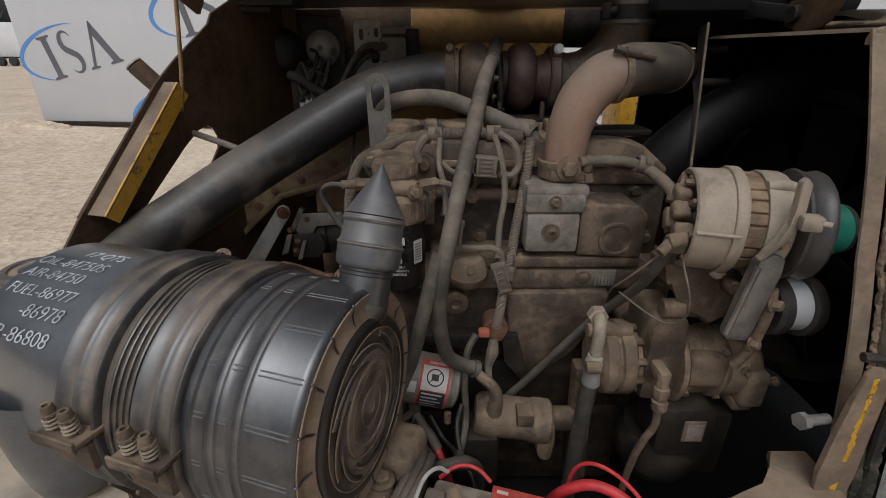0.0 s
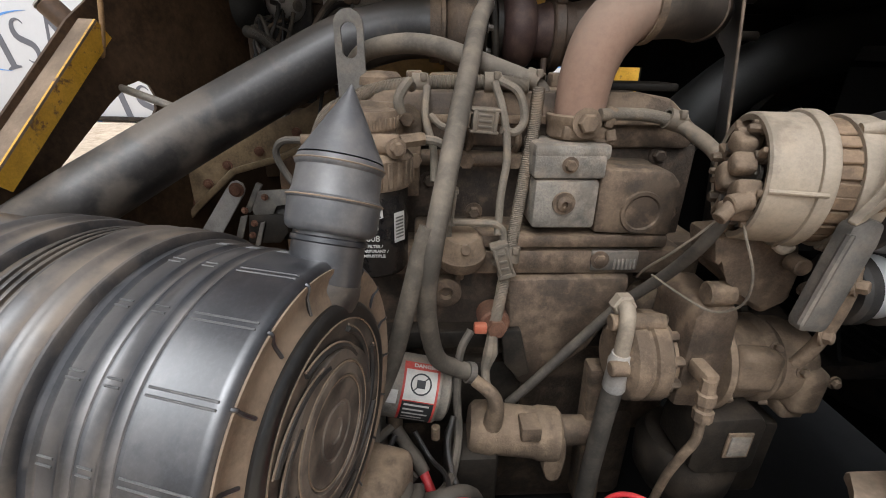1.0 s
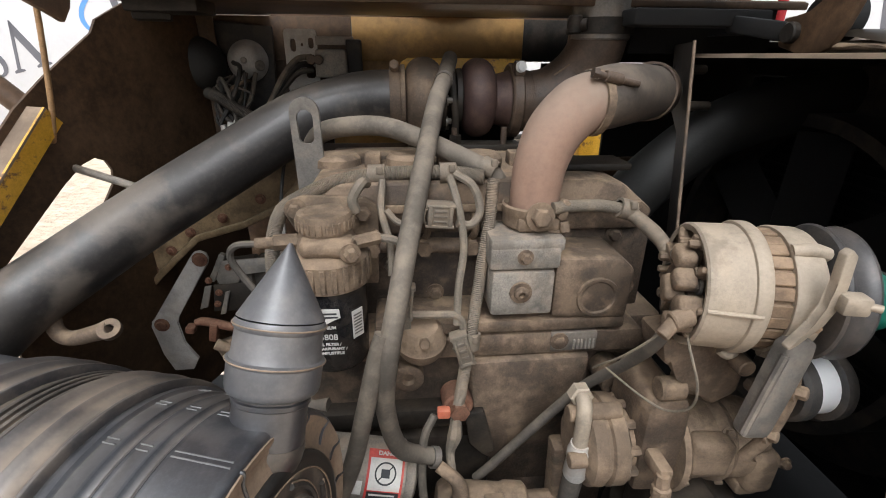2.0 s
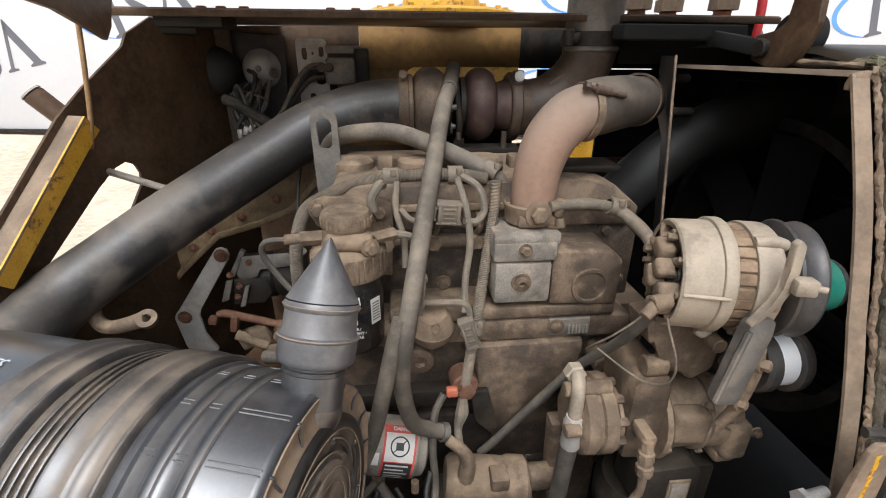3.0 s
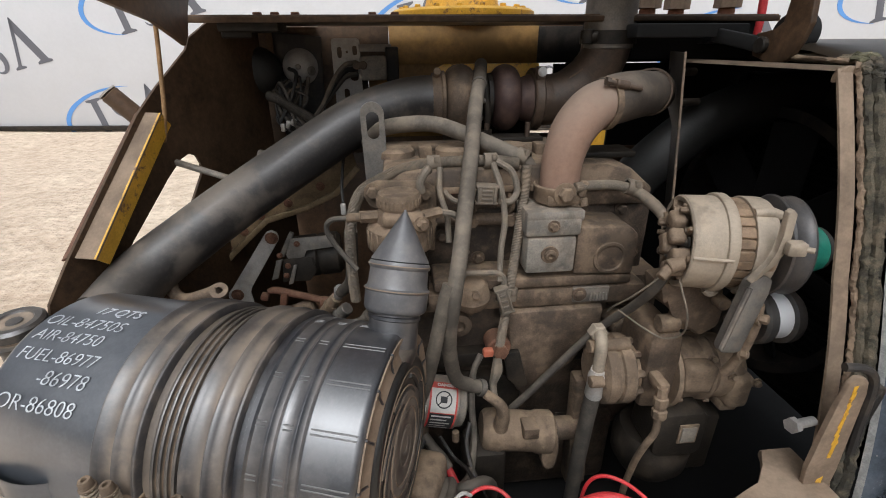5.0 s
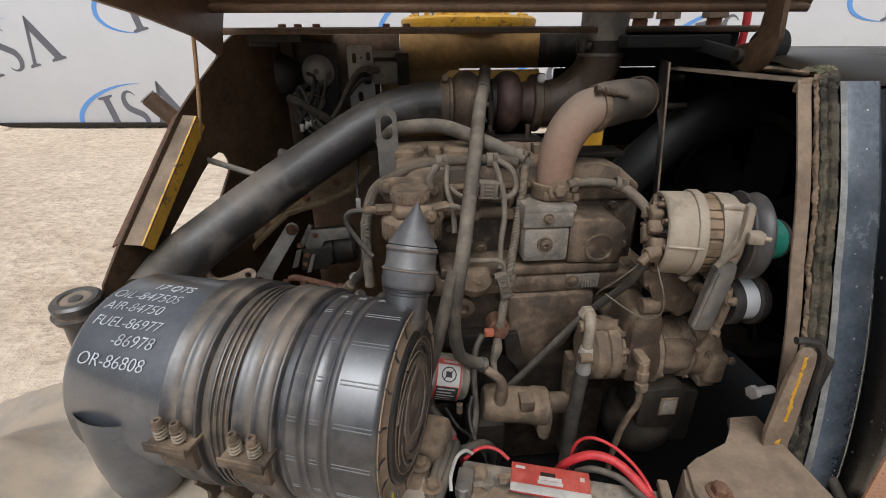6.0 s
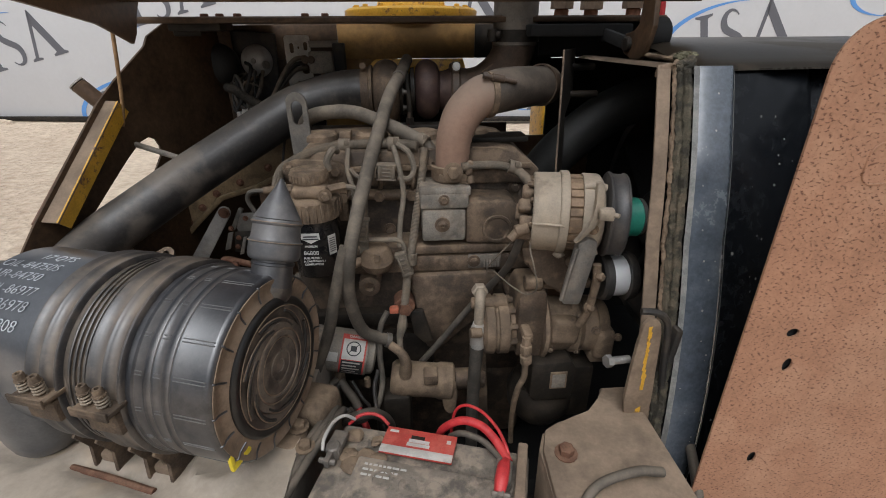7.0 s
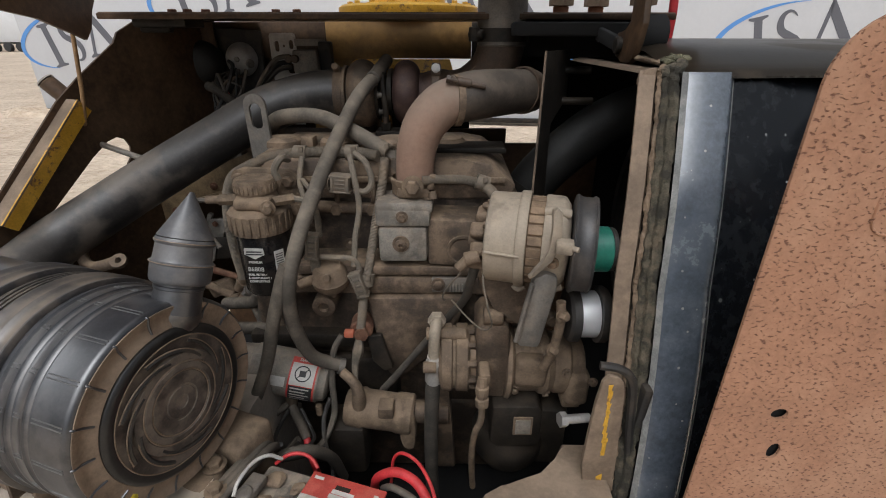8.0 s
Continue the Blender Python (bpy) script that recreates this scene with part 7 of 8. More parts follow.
def battery():
    w = thing("battery", bt(0.138, 0.088, -0.20), "dusty grey-black battery with red and white label", "battery")
    rot = Matrix((BU, -BV, V((0, 0, 1)))).transposed()
    bm = B()
    box(bm, bt(0.138, 0.0885, -0.105), (0.276, 0.177, 0.20), rot, 0.006)
    part("case", bm, BATTERY, w)
    bm = B()
    box(bm, bt(0.142, 0.110, 0.001), (0.190, 0.100, 0.014), rot, 0.004)
    lidp = part("raised_lid", bm, BATTERY, w)
    for u in (0.09, 0.125, 0.16):
        bm = B()
        lathe(bm, bt(u, 0.092, 0.006), (0, 0, 1), [(0, 0.016), (0.003, 0.016), (0.003, 0.012), (0.001, 0.011), (0.001, 0)], 24)
        part("vent_cap", bm, BATTERY, lidp)
    bm = B()
    box(bm, bt(0.121, 0.022, 0.0015), (0.104, 0.046, 0.004), rot, 0.001)
    lab = part("label", bm, RED, w, "red label with white lower strip")
    bm = B()
    box(bm, bt(0.121, 0.0385, 0.0024), (0.1035, 0.0125, 0.004), rot, 0.0005)
    part("label_strip", bm, WHITE, lab, "white strip")
    for du, dv, ww, h in ((0.121, 0.0190, 0.030, 0.0055), (0.121, 0.0255, 0.033, 0.0055), (0.081, 0.0065, 0.013, 0.004), (0.163, 0.012, 0.006, 0.006)):
        bm = B()
        box(bm, bt(du, dv, 0.0022), (ww, h, 0.0036), rot, 0)
        part("label_print", bm, WHITE, lab, "pale printed bar")
    bm = B()
    box(bm, bt(0.118, 0.0125, 0.0022), (0.020, 0.006, 0.0036), rot, 0.0005)
    part("label_mark", bm, CAST_DARK, lab, "dark printed mark")
    rngp = random.Random(4)
    for k in range(3):
        u = 0.060
        while u < 0.118 - 0.012 * k:
            ww = rngp.uniform(0.003, 0.009)
            bm = B()
            box(bm, bt(u + ww / 2, 0.072 + 0.008 * k, 0.0085), (ww, 0.0026, 0.0008), rot, 0)
            part("lid_print", bm, WHITE, lidp)
            u += ww + 0.0022
    for u, v in ((0.010, 0.060), (0.243, 0.062)):
        bm = B()
        lathe(bm, bt(u, v, 0.0), (0, 0, 1), [(0, 0), (0, 0.011), (0.016, 0.010), (0.018, 0.008), (0.018, 0)], 20)
        box(bm, bt(u, v - 0.012, 0.009), (0.022, 0.036, 0.012), rot, 0.003)
        box(bm, bt(u, v + 0.016, 0.009), (0.008, 0.020, 0.014), rot, 0.002)
        rod(bm, bt(u - 0.012, v + 0.020, 0.009), bt(u + 0.012, v + 0.020, 0.009), 0.004, 8)
        part("terminal_clamp", bm, STEEL, w, "corroded lead terminal clamp")
    bm = B()
    tube(bm, [bt(0.245, 0.034, 0.012), bt(0.243, 0.048, 0.017), bt(0.242, 0.066, 0.016), bt(0.241, 0.080, 0.010)], [0.006, 0.0085, 0.009, 0.007], 14, 5)
    part("terminal_boot", bm, CABLE_RED, w, "dusty red rubber boot")
    for k in range(9):
        rr = random.Random(20 + k)
        bm = B()
        p = bt(rr.uniform(0.02, 0.075), rr.uniform(0.015, 0.075), 0.0)
        bmesh.ops.create_icosphere(bm, subdivisions=2, radius=rr.uniform(0.006, 0.013), matrix=Matrix.Translation(p) @ Matrix.Diagonal((1.4, 1.2, 0.35, 1)))
        for v in bm.verts:
            v.co += noise.noise_vector(v.co * 140) * 0.004
        part("dirt_clod", bm, CAST_TAN, w, "dry caked dirt" if k == 0 else "", angle=30)
    # hold-down channel along one end
    bm = B()
    box(bm, bt(0.266, 0.09, 0.004), (0.014, 0.19, 0.012), rot, 0.003)
    part("end_channel", bm, TAN_STEEL, w)
    return w


battery()
line("red_battery_cable", [(0.222, 0.295, 1.292), (0.217, 0.312, 1.294), (0.208, 0.332, 1.298), (0.192, 0.352, 1.302), (0.166, 0.368, 1.297), (0.140, 0.380, 1.270), (0.130, 0.40, 1.22)], 0.0062, CABLE_RED, "thick bright red battery cable", "cable")
line("dark_battery_cable", [(0.219, 0.292, 1.290), (0.208, 0.310, 1.291), (0.192, 0.333, 1.293), (0.165, 0.350, 1.291), (0.150, 0.365, 1.27)], 0.0045, HOSE, "dusty dark battery cable", "cable")
line("thin_red_cable", [(0.224, 0.300, 1.292), (0.222, 0.315, 1.300), (0.214, 0.342, 1.306), (0.197, 0.372, 1.308), (0.175, 0.392, 1.303), (0.160, 0.402, 1.28), (0.154, 0.405, 1.23)], 0.0024, CABLE_RED, "thin red cable looping from the battery", "cable")
line("thin_red_cable", [(0.058, 0.390, 1.274), (0.046, 0.402, 1.279), (0.031, 0.408, 1.281), (0.014, 0.404, 1.283), (-0.004, 0.400, 1.27)], 0.0026, CABLE_RED, "thin red lead at the battery corner", "cable")
line("white_lead", [(-0.031, 0.335, 1.290), (-0.030, 0.350, 1.298), (-0.020, 0.374, 1.303), (-0.006, 0.390, 1.298), (0.006, 0.400, 1.280)], 0.0025, WHITE, "thin white lead at the battery corner", "cable")
for k, off in enumerate((0.0, 0.010, 0.018)):
    line("earth_cable", [(-0.03 - off, 0.455, 1.225), (-0.015 - off, 0.425, 1.275 + 0.004 * k), (-0.024 - off, 0.385, 1.290), (-0.048 - off, 0.325, 1.288), (-0.075 - off, 0.25, 1.282), (-0.10 - off, 0.16, 1.27)], 0.0062, HOSE, "dusty grey earth cable along the battery side", "cable")
line("corner_cable", [(-0.06, 0.46, 1.18), (-0.03, 0.445, 1.225), (0.005, 0.43, 1.255), (0.03, 0.44, 1.25), (0.05, 0.47, 1.20), (0.055, 0.50, 1.12)], 0.009, HOSE, "dark cable bundle behind the battery", "cable")

for pts, r in (([(-0.045, 0.555, 1.215), (-0.060, 0.53, 1.19), (-0.050, 0.50, 1.20), (-0.028, 0.47, 1.225), (-0.012, 0.44, 1.262)], 0.0035), ([(-0.02, 0.55, 1.225), (0.0, 0.53, 1.20), (0.015, 0.50, 1.21), (0.018, 0.46, 1.235), (0.01, 0.43, 1.262)], 0.0030), ([(0.03, 0.56, 1.24), (0.022, 0.54, 1.215), (0.028, 0.51, 1.19), (0.045, 0.48, 1.17), (0.05, 0.46, 1.13)], 0.0040), ([(-0.07, 0.55, 1.22), (-0.085, 0.52, 1.19), (-0.07, 0.49, 1.17), (-0.04, 0.48, 1.16)], 0.0030)):
    line("starter_lead", pts, r, RUBBER, "thin dark lead below the starter motor", "wire", 0, 6, 7)

# ---- fuel tank, filler and the plates in front ----
def tank():
    w = thing("fuel_tank", (-0.45, 0.42, 0.8), "dusty grey moulded plastic fuel tank", "tank")
    bm = B()
    nx, ny = 96, 60
    g = []
    for j in range(ny + 1):
        row = []
        for i in range(nx + 1):
            u, v = i / nx, j / ny
            x, y = -0.98 + 0.915 * u, 0.08 + 0.60 * v
            z = 1.296
            z -= 0.16 * max(0, (-0.62 - x) / 0.36) ** 1.6
            z -= 0.10 * max(0, (y - 0.60) / 0.08) ** 2
            d = math.hypot((x + 0.155) / 0.036, (y - 0.315) / 0.036)
            z += 0.014 * max(0, min(1, (1.25 - d) * 4)) - 0.008 * max(0, min(1, (0.8 - d) * 5))
            # a groove runs beside the feet
            gx, gy = x + 0.298, y - 0.311
            gu, gv = gx * 0.94 - gy * 0.34, gx * 0.34 + gy * 0.94
            z -= 0.012 * max(0, min(1, (0.085 - abs(gu)) * 30)) * max(0, min(1, (0.011 - abs(gv)) * 160))
            e = math.hypot((x + 0.424) / 0.052, (y - 0.384) / 0.050)
            z -= 0.010 * max(0.0, min(1.0, (1.15 - e) * 3))
            z += 0.05 * max(0, min(1, (-0.52 - x) / 0.10)) * max(0, min(1, (0.50 - y) / 0.08)) * max(0, 1 - max(0, (-0.66 - x)) / 0.1)
            z += 0.006 * noise.noise((x * 9, y * 9, 0)) + 0.002 * noise.noise((x * 40, y * 40, 1))
            row.append(bm.verts.new((x, y, z)))
        g.append(row)
    for a, b in zip(g[:-1], g[1:]):
        for i in range(nx):
            bm.faces.new((a[i], a[i + 1], b[i + 1], b[i]))
    rim = [*g[0], *[r[-1] for r in g[1:]], *g[-1][::-1][1:], *[r[0] for r in g[::-1][1:-1]]]
    low = [bm.verts.new((v.co.x * 1.01, v.co.y, 0.80)) for v in rim]
    k = len(rim)
    for i in range(k):
        bm.faces.new((rim[i], rim[(i + 1) % k], low[(i + 1) % k], low[i]))
    part("shell", bm, TANK, w, angle=60)
    bm = B()
    box(bm, (-0.075, 0.428, 1.258), (0.10, 0.07, 0.11), Matrix.Rotation(radians(-18), 3, "Z"), 0.014, 3)
    box(bm, (-0.085, 0.360, 1.268), (0.05, 0.05, 0.06), Matrix.Rotation(radians(-18), 3, "Z"), 0.012, 3)
    part("raised_corner", bm, CAST_TAN, w, "brown dust-caked corner block")
    bm = B()
    bolt(bm, (-0.070, 0.372, 1.299), (0, 0, 1), 0.010, 0.010)
    bolt(bm, (-0.055, 0.340, 1.294), (0, 0, 1), 0.009, 0.010)
    part("bolt", bm, CAST_TAN, w)
    bm = B()
    tube(bm, [(-0.362, 0.334, 1.289), (-0.298, 0.311, 1.291), (-0.234, 0.288, 1.289)], 0.0045, 8, 4)
    part("rusty_rod", bm, RUST, w, "rusty rod lying in the groove")
    return w


tank()


def filler():
    w = thing("filler_cap", (-0.575, 0.565, 1.25), "dusty round filler cap on its neck", "cap")
    c = V((-0.578, 0.57, 1.25))
    bm = B()
    rod(bm, c, c + V((0, 0, 0.20)), 0.028, 24)
    part("neck", bm, DUSTY_PLASTIC, w)
    bm = B()
    lathe(bm, c + V((0, 0, 0.195)), (0, -0.1, 1), [(0, 0), (0, 0.036), (0.008, 0.038), (0.010, 0.030), (0.014, 0.030), (0.015, 0.034), (0.026, 0.034), (0.030, 0.030), (0.030, 0.022), (0.027, 0.020), (0.027, 0.010), (0.029, 0.009), (0.029, 0)], 36)
    part("cap", bm, DUSTY_PLASTIC, w, "ringed dusty cap")
    return w


filler()


def right_plate():
    w = thing("corner_step_plate", (0.33, 0.30, 1.1), "dusty tan steel corner plate with bolt", "plate")
    bm = B()
    out = [(0.278, 0.325), (0.300, 0.338), (0.325, 0.342), (0.352, 0.352), (0.375, 0.375), (0.385, 0.40), (0.43, 0.40), (0.43, 0.20), (0.262, 0.20), (0.266, 0.29)]
    prism(bm, out, Matrix.Translation((0, 0, 1.306)), 0.010, 0.003)
    prism(bm, [(0.262, 0.20), (0.43, 0.20), (0.43, 0.21), (0.272, 0.212), (0.274, 0.30), (0.283, 0.325), (0.276, 0.328), (0.264, 0.30)], Matrix.Translation((0, 0, 1.10)), 0.207, 0.002)
    part("plate", bm, TAN_STEEL, w)
    bm = B()
    bolt(bm, (0.294, 0.283, 1.317), (0, 0, 1), 0.010, 0.012)
    part("bolt", bm, RUST, w, "rusty bolt head")
    w = thing("latch_bracket", (0.41, 0.365, 1.2), "dusty tan upright bracket with chipped yellow edge", "bracket")
    bm = B()
    prism(bm, [(0.397, 1.393), (0.399, 1.438), (0.402, 1.468), (0.408, 1.476), (0.418, 1.475), (0.425, 1.468), (0.428, 1.452), (0.436, 1.334), (0.434, 1.235), (0.411, 1.235), (0.396, 1.342)], front(0, 0.352, 0), 0.006, 0.0015)
    part("plate", bm, TAN_STEEL, w)
    rng = random.Random(12)
    z = 1.464
    while z > 1.362:
        h = rng.uniform(0.006, 0.014)
        x = 0.4115 + (1.464 - z) * 0.06
        a, b = rng.uniform(0.0012, 0.0034), rng.uniform(0.0012, 0.0034)
        bm = B()
        prism(bm, [(x - a, z), (x + b, z + 0.001), (x + b * rng.uniform(0.5, 1.3), z - h * 0.5), (x + b, z - h), (x - a * rng.uniform(0.6, 1.4), z - h)], front(0, 0.3462, 0), 0.0006)
        part("yellow_chip", bm, YELLOW, w, "chipped yellow paint")
        z -= h * 0.9
    bm = B()
    prism(bm, [(0.415, 1.322), (0.422, 1.327), (0.4225, 1.308), (0.416, 1.310)], front(0, 0.3462, 0), 0.0006)
    part("yellow_chip", bm, YELLOW, w, "chipped yellow paint")
    bm = B()
    box(bm, (0.452, 0.368, 1.34), (0.010, 0.030, 0.22), Matrix.Rotation(radians(4), 3, "Y"), 0.003)
    part("edge", bm, RUBBER, w, "black rubber backing")
    bm = B()
    rod(bm, (0.402, 0.365, 1.398), (0.365, 0.357, 1.402), 0.0055, 14)
    lathe(bm, (0.372, 0.358, 1.402), (-1, -0.2, 0.1), [(0, 0), (0, 0.009), (0.008, 0.009), (0.008, 0)], 6)
    part("adjuster_bolt", bm, ZINC, w, "bright adjuster bolt")
    bm = B()
    tube(bm, [(0.450, 0.350, 1.24), (0.452, 0.350, 1.33), (0.444, 0.350, 1.40), (0.438, 0.350, 1.455), (0.431, 0.351, 1.474), (0.418, 0.353, 1.482), (0.400, 0.356, 1.483)], 0.0050, 8, 8)
    single("door_seal_strip", (0.450, 0.350, 1.24), bm, RUBBER, "black rubber edge strip", "seal")


right_plate()
line("grey_drain_hose", [(0.50, 0.335, 1.27), (0.485, 0.29, 1.262), (0.475, 0.25, 1.23), (0.47, 0.22, 1.15)], 0.007, HOSE, "dusty grey drain hose at the cowl foot")
line("grey_drain_hose", [(0.40, 0.24, 1.325), (0.36, 0.235, 1.335), (0.31, 0.225, 1.325), (0.285, 0.205, 1.29), (0.28, 0.19, 1.22)], 0.006, HOSE, "dusty grey drain hose over the corner plate")


# ---- left side of the bay: rail, hook, linkage, valve ----
def left_bits():
    w = thing("tan_frame_rail", (-0.30, 0.94, 1.45), "dull yellow-brown angle rail with rusty bolts", "rail")
    low = [(-0.150, 1.566), (-0.199, 1.513), (-0.261, 1.484), (-0.348, 1.459), (-0.424, 1.391), (-0.486, 1.329)]
    high = [(-0.540, 1.380), (-0.455, 1.440), (-0.385, 1.500), (-0.300, 1.540), (-0.210, 1.575), (-0.160, 1.610)]
    bm = B()
    prism(bm, low + high, front(0, 0.950, 0), 0.005, 0.001)
    part("web", bm, RAIL_PAINT, w, "dull yellow-brown web")
    bm = B()
    c = [V((x, 0.938, z + 0.006)) for x, z in low]
    for p, q in zip(c[:-1], c[1:]):
        d = (q - p).normalized()
        box(bm, (p + q) / 2, ((q - p).length + 0.004, 0.010, 0.012), Matrix((d, V((0, 1, 0)), d.cross(V((0, 1, 0))))).transposed(), 0.003)
    part("fold", bm, RAIL_PAINT, w, "dusty folded lip")
    for x, z in ((-0.30, 1.496), (-0.36, 1.470), (-0.40, 1.436), (-0.44, 1.400), (-0.23, 1.530)):
        bm = B()
        bolt(bm, (x, 0.944, z + 0.004), (0, -1, 0), 0.006, 0.005)
        part("bolt", bm, RUST, w)
    w = thing("pipe_hook", (-0.40, 0.70, 1.39), "dusty forged hook bracket holding the intake pipe", "bracket")
    bm = B()
    tube(bm, [(-0.452, 0.72, 1.46), (-0.445, 0.705, 1.430), (-0.425, 0.698, 1.420), (-0.39, 0.695, 1.428), (-0.368, 0.695, 1.436)], [0.010, 0.010, 0.010, 0.011, 0.012], 12, 6)
    part("hook", bm, CAST, w)
    bm = B()
    lathe(bm, (-0.366, 0.690, 1.434), (0.1, -0.6, 0.8), [(0, 0.006), (0, 0.014), (0.008, 0.014), (0.008, 0.006)], 20)
    part("eye", bm, CAST, w)
    w = thing("control_lever", (-0.36, 0.89, 1.24), "bent pale steel control lever with rusty pivots", "lever")
    bm = B()
    m = front(0, 0.900, 0)
    prism(bm, [(-0.347, 1.447), (-0.340, 1.456), (-0.330, 1.459), (-0.320, 1.454), (-0.317, 1.444), (-0.320, 1.434), (-0.392, 1.330), (-0.396, 1.318), (-0.392, 1.275), (-0.372, 1.240), (-0.386, 1.215), (-0.420, 1.215), (-0.432, 1.252), (-0.441, 1.312), (-0.438, 1.322), (-0.430, 1.331)], m, 0.006, 0.0015)
    part("plate", bm, PALE_PLATE, w)
    for x, z in ((-0.331, 1.443), (-0.421, 1.316)):
        bm = B()
        rod(bm, m @ V((x, z, 0)), m @ V((x, z, 0.013)), 0.009, 16)
        lathe(bm, m @ V((x, z, 0.006)), (0, -1, 0), [(0, 0), (0, 0.013), (0.002, 0.013), (0.002, 0)], 18)
        part("pivot", bm, RUST, w, "rusty pivot")
    w = thing("hydraulic_valve", (-0.27, 0.91, 1.33), "dusty dark hydraulic valve with steel bracket", "valve")
    bm = B()
    lathe(bm, (-0.310, 0.925, 1.383), (1, 0.08, 0.05), [(0, 0), (0, 0.040), (0.006, 0.045), (0.060, 0.046), (0.064, 0.042), (0.070, 0.046), (0.105, 0.046), (0.112, 0.038), (0.112, 0)], 36)
    part("body", bm, CAST_DARK, w, "dark oily valve body")
    bm = B()
    prism(bm, [(-0.289, 1.446), (-0.206, 1.450), (-0.204, 1.424), (-0.262, 1.420), (-0.268, 1.404), (-0.300, 1.400), (-0.304, 1.412)], front(0, 0.882, 0), 0.004, 0.001)
    box(bm, (-0.300, 0.884, 1.432), (0.010, 0.012, 0.056), Matrix.Rotation(radians(28), 3, "Y"), 0.002)
    part("bracket", bm, STEEL, w, "grey steel bracket")
    bm = B()
    prism(bm, [(-0.322, 1.402), (-0.310, 1.404), (-0.324, 1.362), (-0.338, 1.358)], front(0, 0.874, 0), 0.004, 0.001)
    prism(bm, [(-0.290, 1.390), (-0.282, 1.392), (-0.296, 1.348), (-0.306, 1.346)], front(0, 0.874, 0), 0.004, 0.001)
    part("lug", bm, STEEL, w, "worn lug")
    bm = B()
    prism(bm, [(-0.310, 1.402), (-0.252, 1.404), (-0.246, 1.370), (-0.262, 1.350), (-0.318, 1.350)], front(0, 0.879, 0), 0.003, 0.001)
    part("face_plate", bm, CAST_DARK, w, "dark face plate")
    for x, z in ((-0.302, 1.388), (-0.308, 1.366), (-0.278, 1.436), (-0.315, 1.412)):
        bm = B()
        bolt(bm, (x, 0.874, z), (0, -1, 0), 0.004, 0.006)
        part("screw", bm, RUST, w)
    w = thing("link_rod", (-0.27, 0.86, 1.31), "rusty brown link rod with clevis", "rod")
    bm = B()
    tube(bm, [(-0.345, 0.86, 1.338), (-0.33, 0.86, 1.340), (-0.29, 0.86, 1.328), (-0.235, 0.86, 1.310)], [0.006, 0.008, 0.008, 0.007], 10, 4)
    part("rod", bm, RUST, w)
    for x, z, sz in ((-0.315, 1.322, (0.014, 0.018, 0.034)), (-0.232, 1.309, (0.022, 0.020, 0.020)), (-0.352, 1.330, (0.016, 0.018, 0.014))):
        bm = B()
        box(bm, (x, 0.855, z), sz, Matrix.Rotation(radians(12), 3, "Y"), 0.004)
        part("clevis", bm, RUST, w)
    bm = B()
    box(bm, (-0.285, 0.865, 1.285), (0.06, 0.03, 0.034), Matrix.Rotation(radians(-20), 3, "Y"), 0.006)
    rod(bm, (-0.315, 0.85, 1.30), (-0.26, 0.85, 1.27), 0.010, 14)
    part("spool_end", bm, CAST_TAN, w, "dusty tan spool end")
    w = thing("hose_manifold", (-0.21, 0.82, 1.28), "dusty tan hose manifold with stacked fittings", "fitting")
    for k, (p, q, r) in enumerate((((-0.232, 0.83, 1.300), (-0.200, 0.81, 1.345), 0.012), ((-0.215, 0.82, 1.285), (-0.180, 0.80, 1.325), 0.013), ((-0.198, 0.81, 1.345), (-0.190, 0.80, 1.372), 0.009), ((-0.25, 0.83, 1.27), (-0.20, 0.81, 1.29), 0.014))):
        bm = B()
        rod(bm, p, q, r, 16)
        lathe(bm, V(p) + (V(q) - V(p)) * 0.45, V(q) - V(p), [(0, 0), (0, r * 1.25), (0.010, r * 1.25), (0.010, 0)], 6)
        part("fitting", bm, (CAST_TAN, STEEL, ZINC, CAST)[k], w)
    for pts, r in (([(-0.19, 0.80, 1.36), (-0.165, 0.77, 1.40), (-0.155, 0.74, 1.46), (-0.150, 0.72, 1.52)], 0.011), ([(-0.25, 0.80, 1.28), (-0.20, 0.77, 1.30), (-0.15, 0.73, 1.33), (-0.125, 0.70, 1.37)], 0.013), ([(-0.28, 0.76, 1.26), (-0.22, 0.72, 1.275), (-0.15, 0.68, 1.30), (-0.09, 0.66, 1.315)], 0.012), ([(-0.17, 0.76, 1.30), (-0.14, 0.72, 1.29), (-0.11, 0.69, 1.27), (-0.10, 0.68, 1.22)], 0.009), ([(-0.12, 0.70, 1.42), (-0.118, 0.69, 1.36), (-0.125, 0.68, 1.30), (-0.14, 0.66, 1.24)], 0.008)):
        line("control_hose", pts, r, HOSE, "dusty grey control hose behind the air cleaner", "hose", 0.0009 if r == 0.013 else 0.0, 30 if r == 0.013 else 8)
    line("hanging_wire", [(-0.165, 0.93, 1.64), (-0.172, 0.90, 1.60), (-0.178, 0.88, 1.55), (-0.176, 0.86, 1.52)], 0.003, RUBBER, "thin black hanging wire", "wire", 0, 6, 6)
    bm = B()
    box(bm, (-0.176, 0.857, 1.512), (0.010, 0.008, 0.022), None, 0.002)
    single("wire_end_tag", (-0.176, 0.857, 1.50), bm, PALE_PLATE, "pale tag on the hanging wire", "tag")


left_bits()


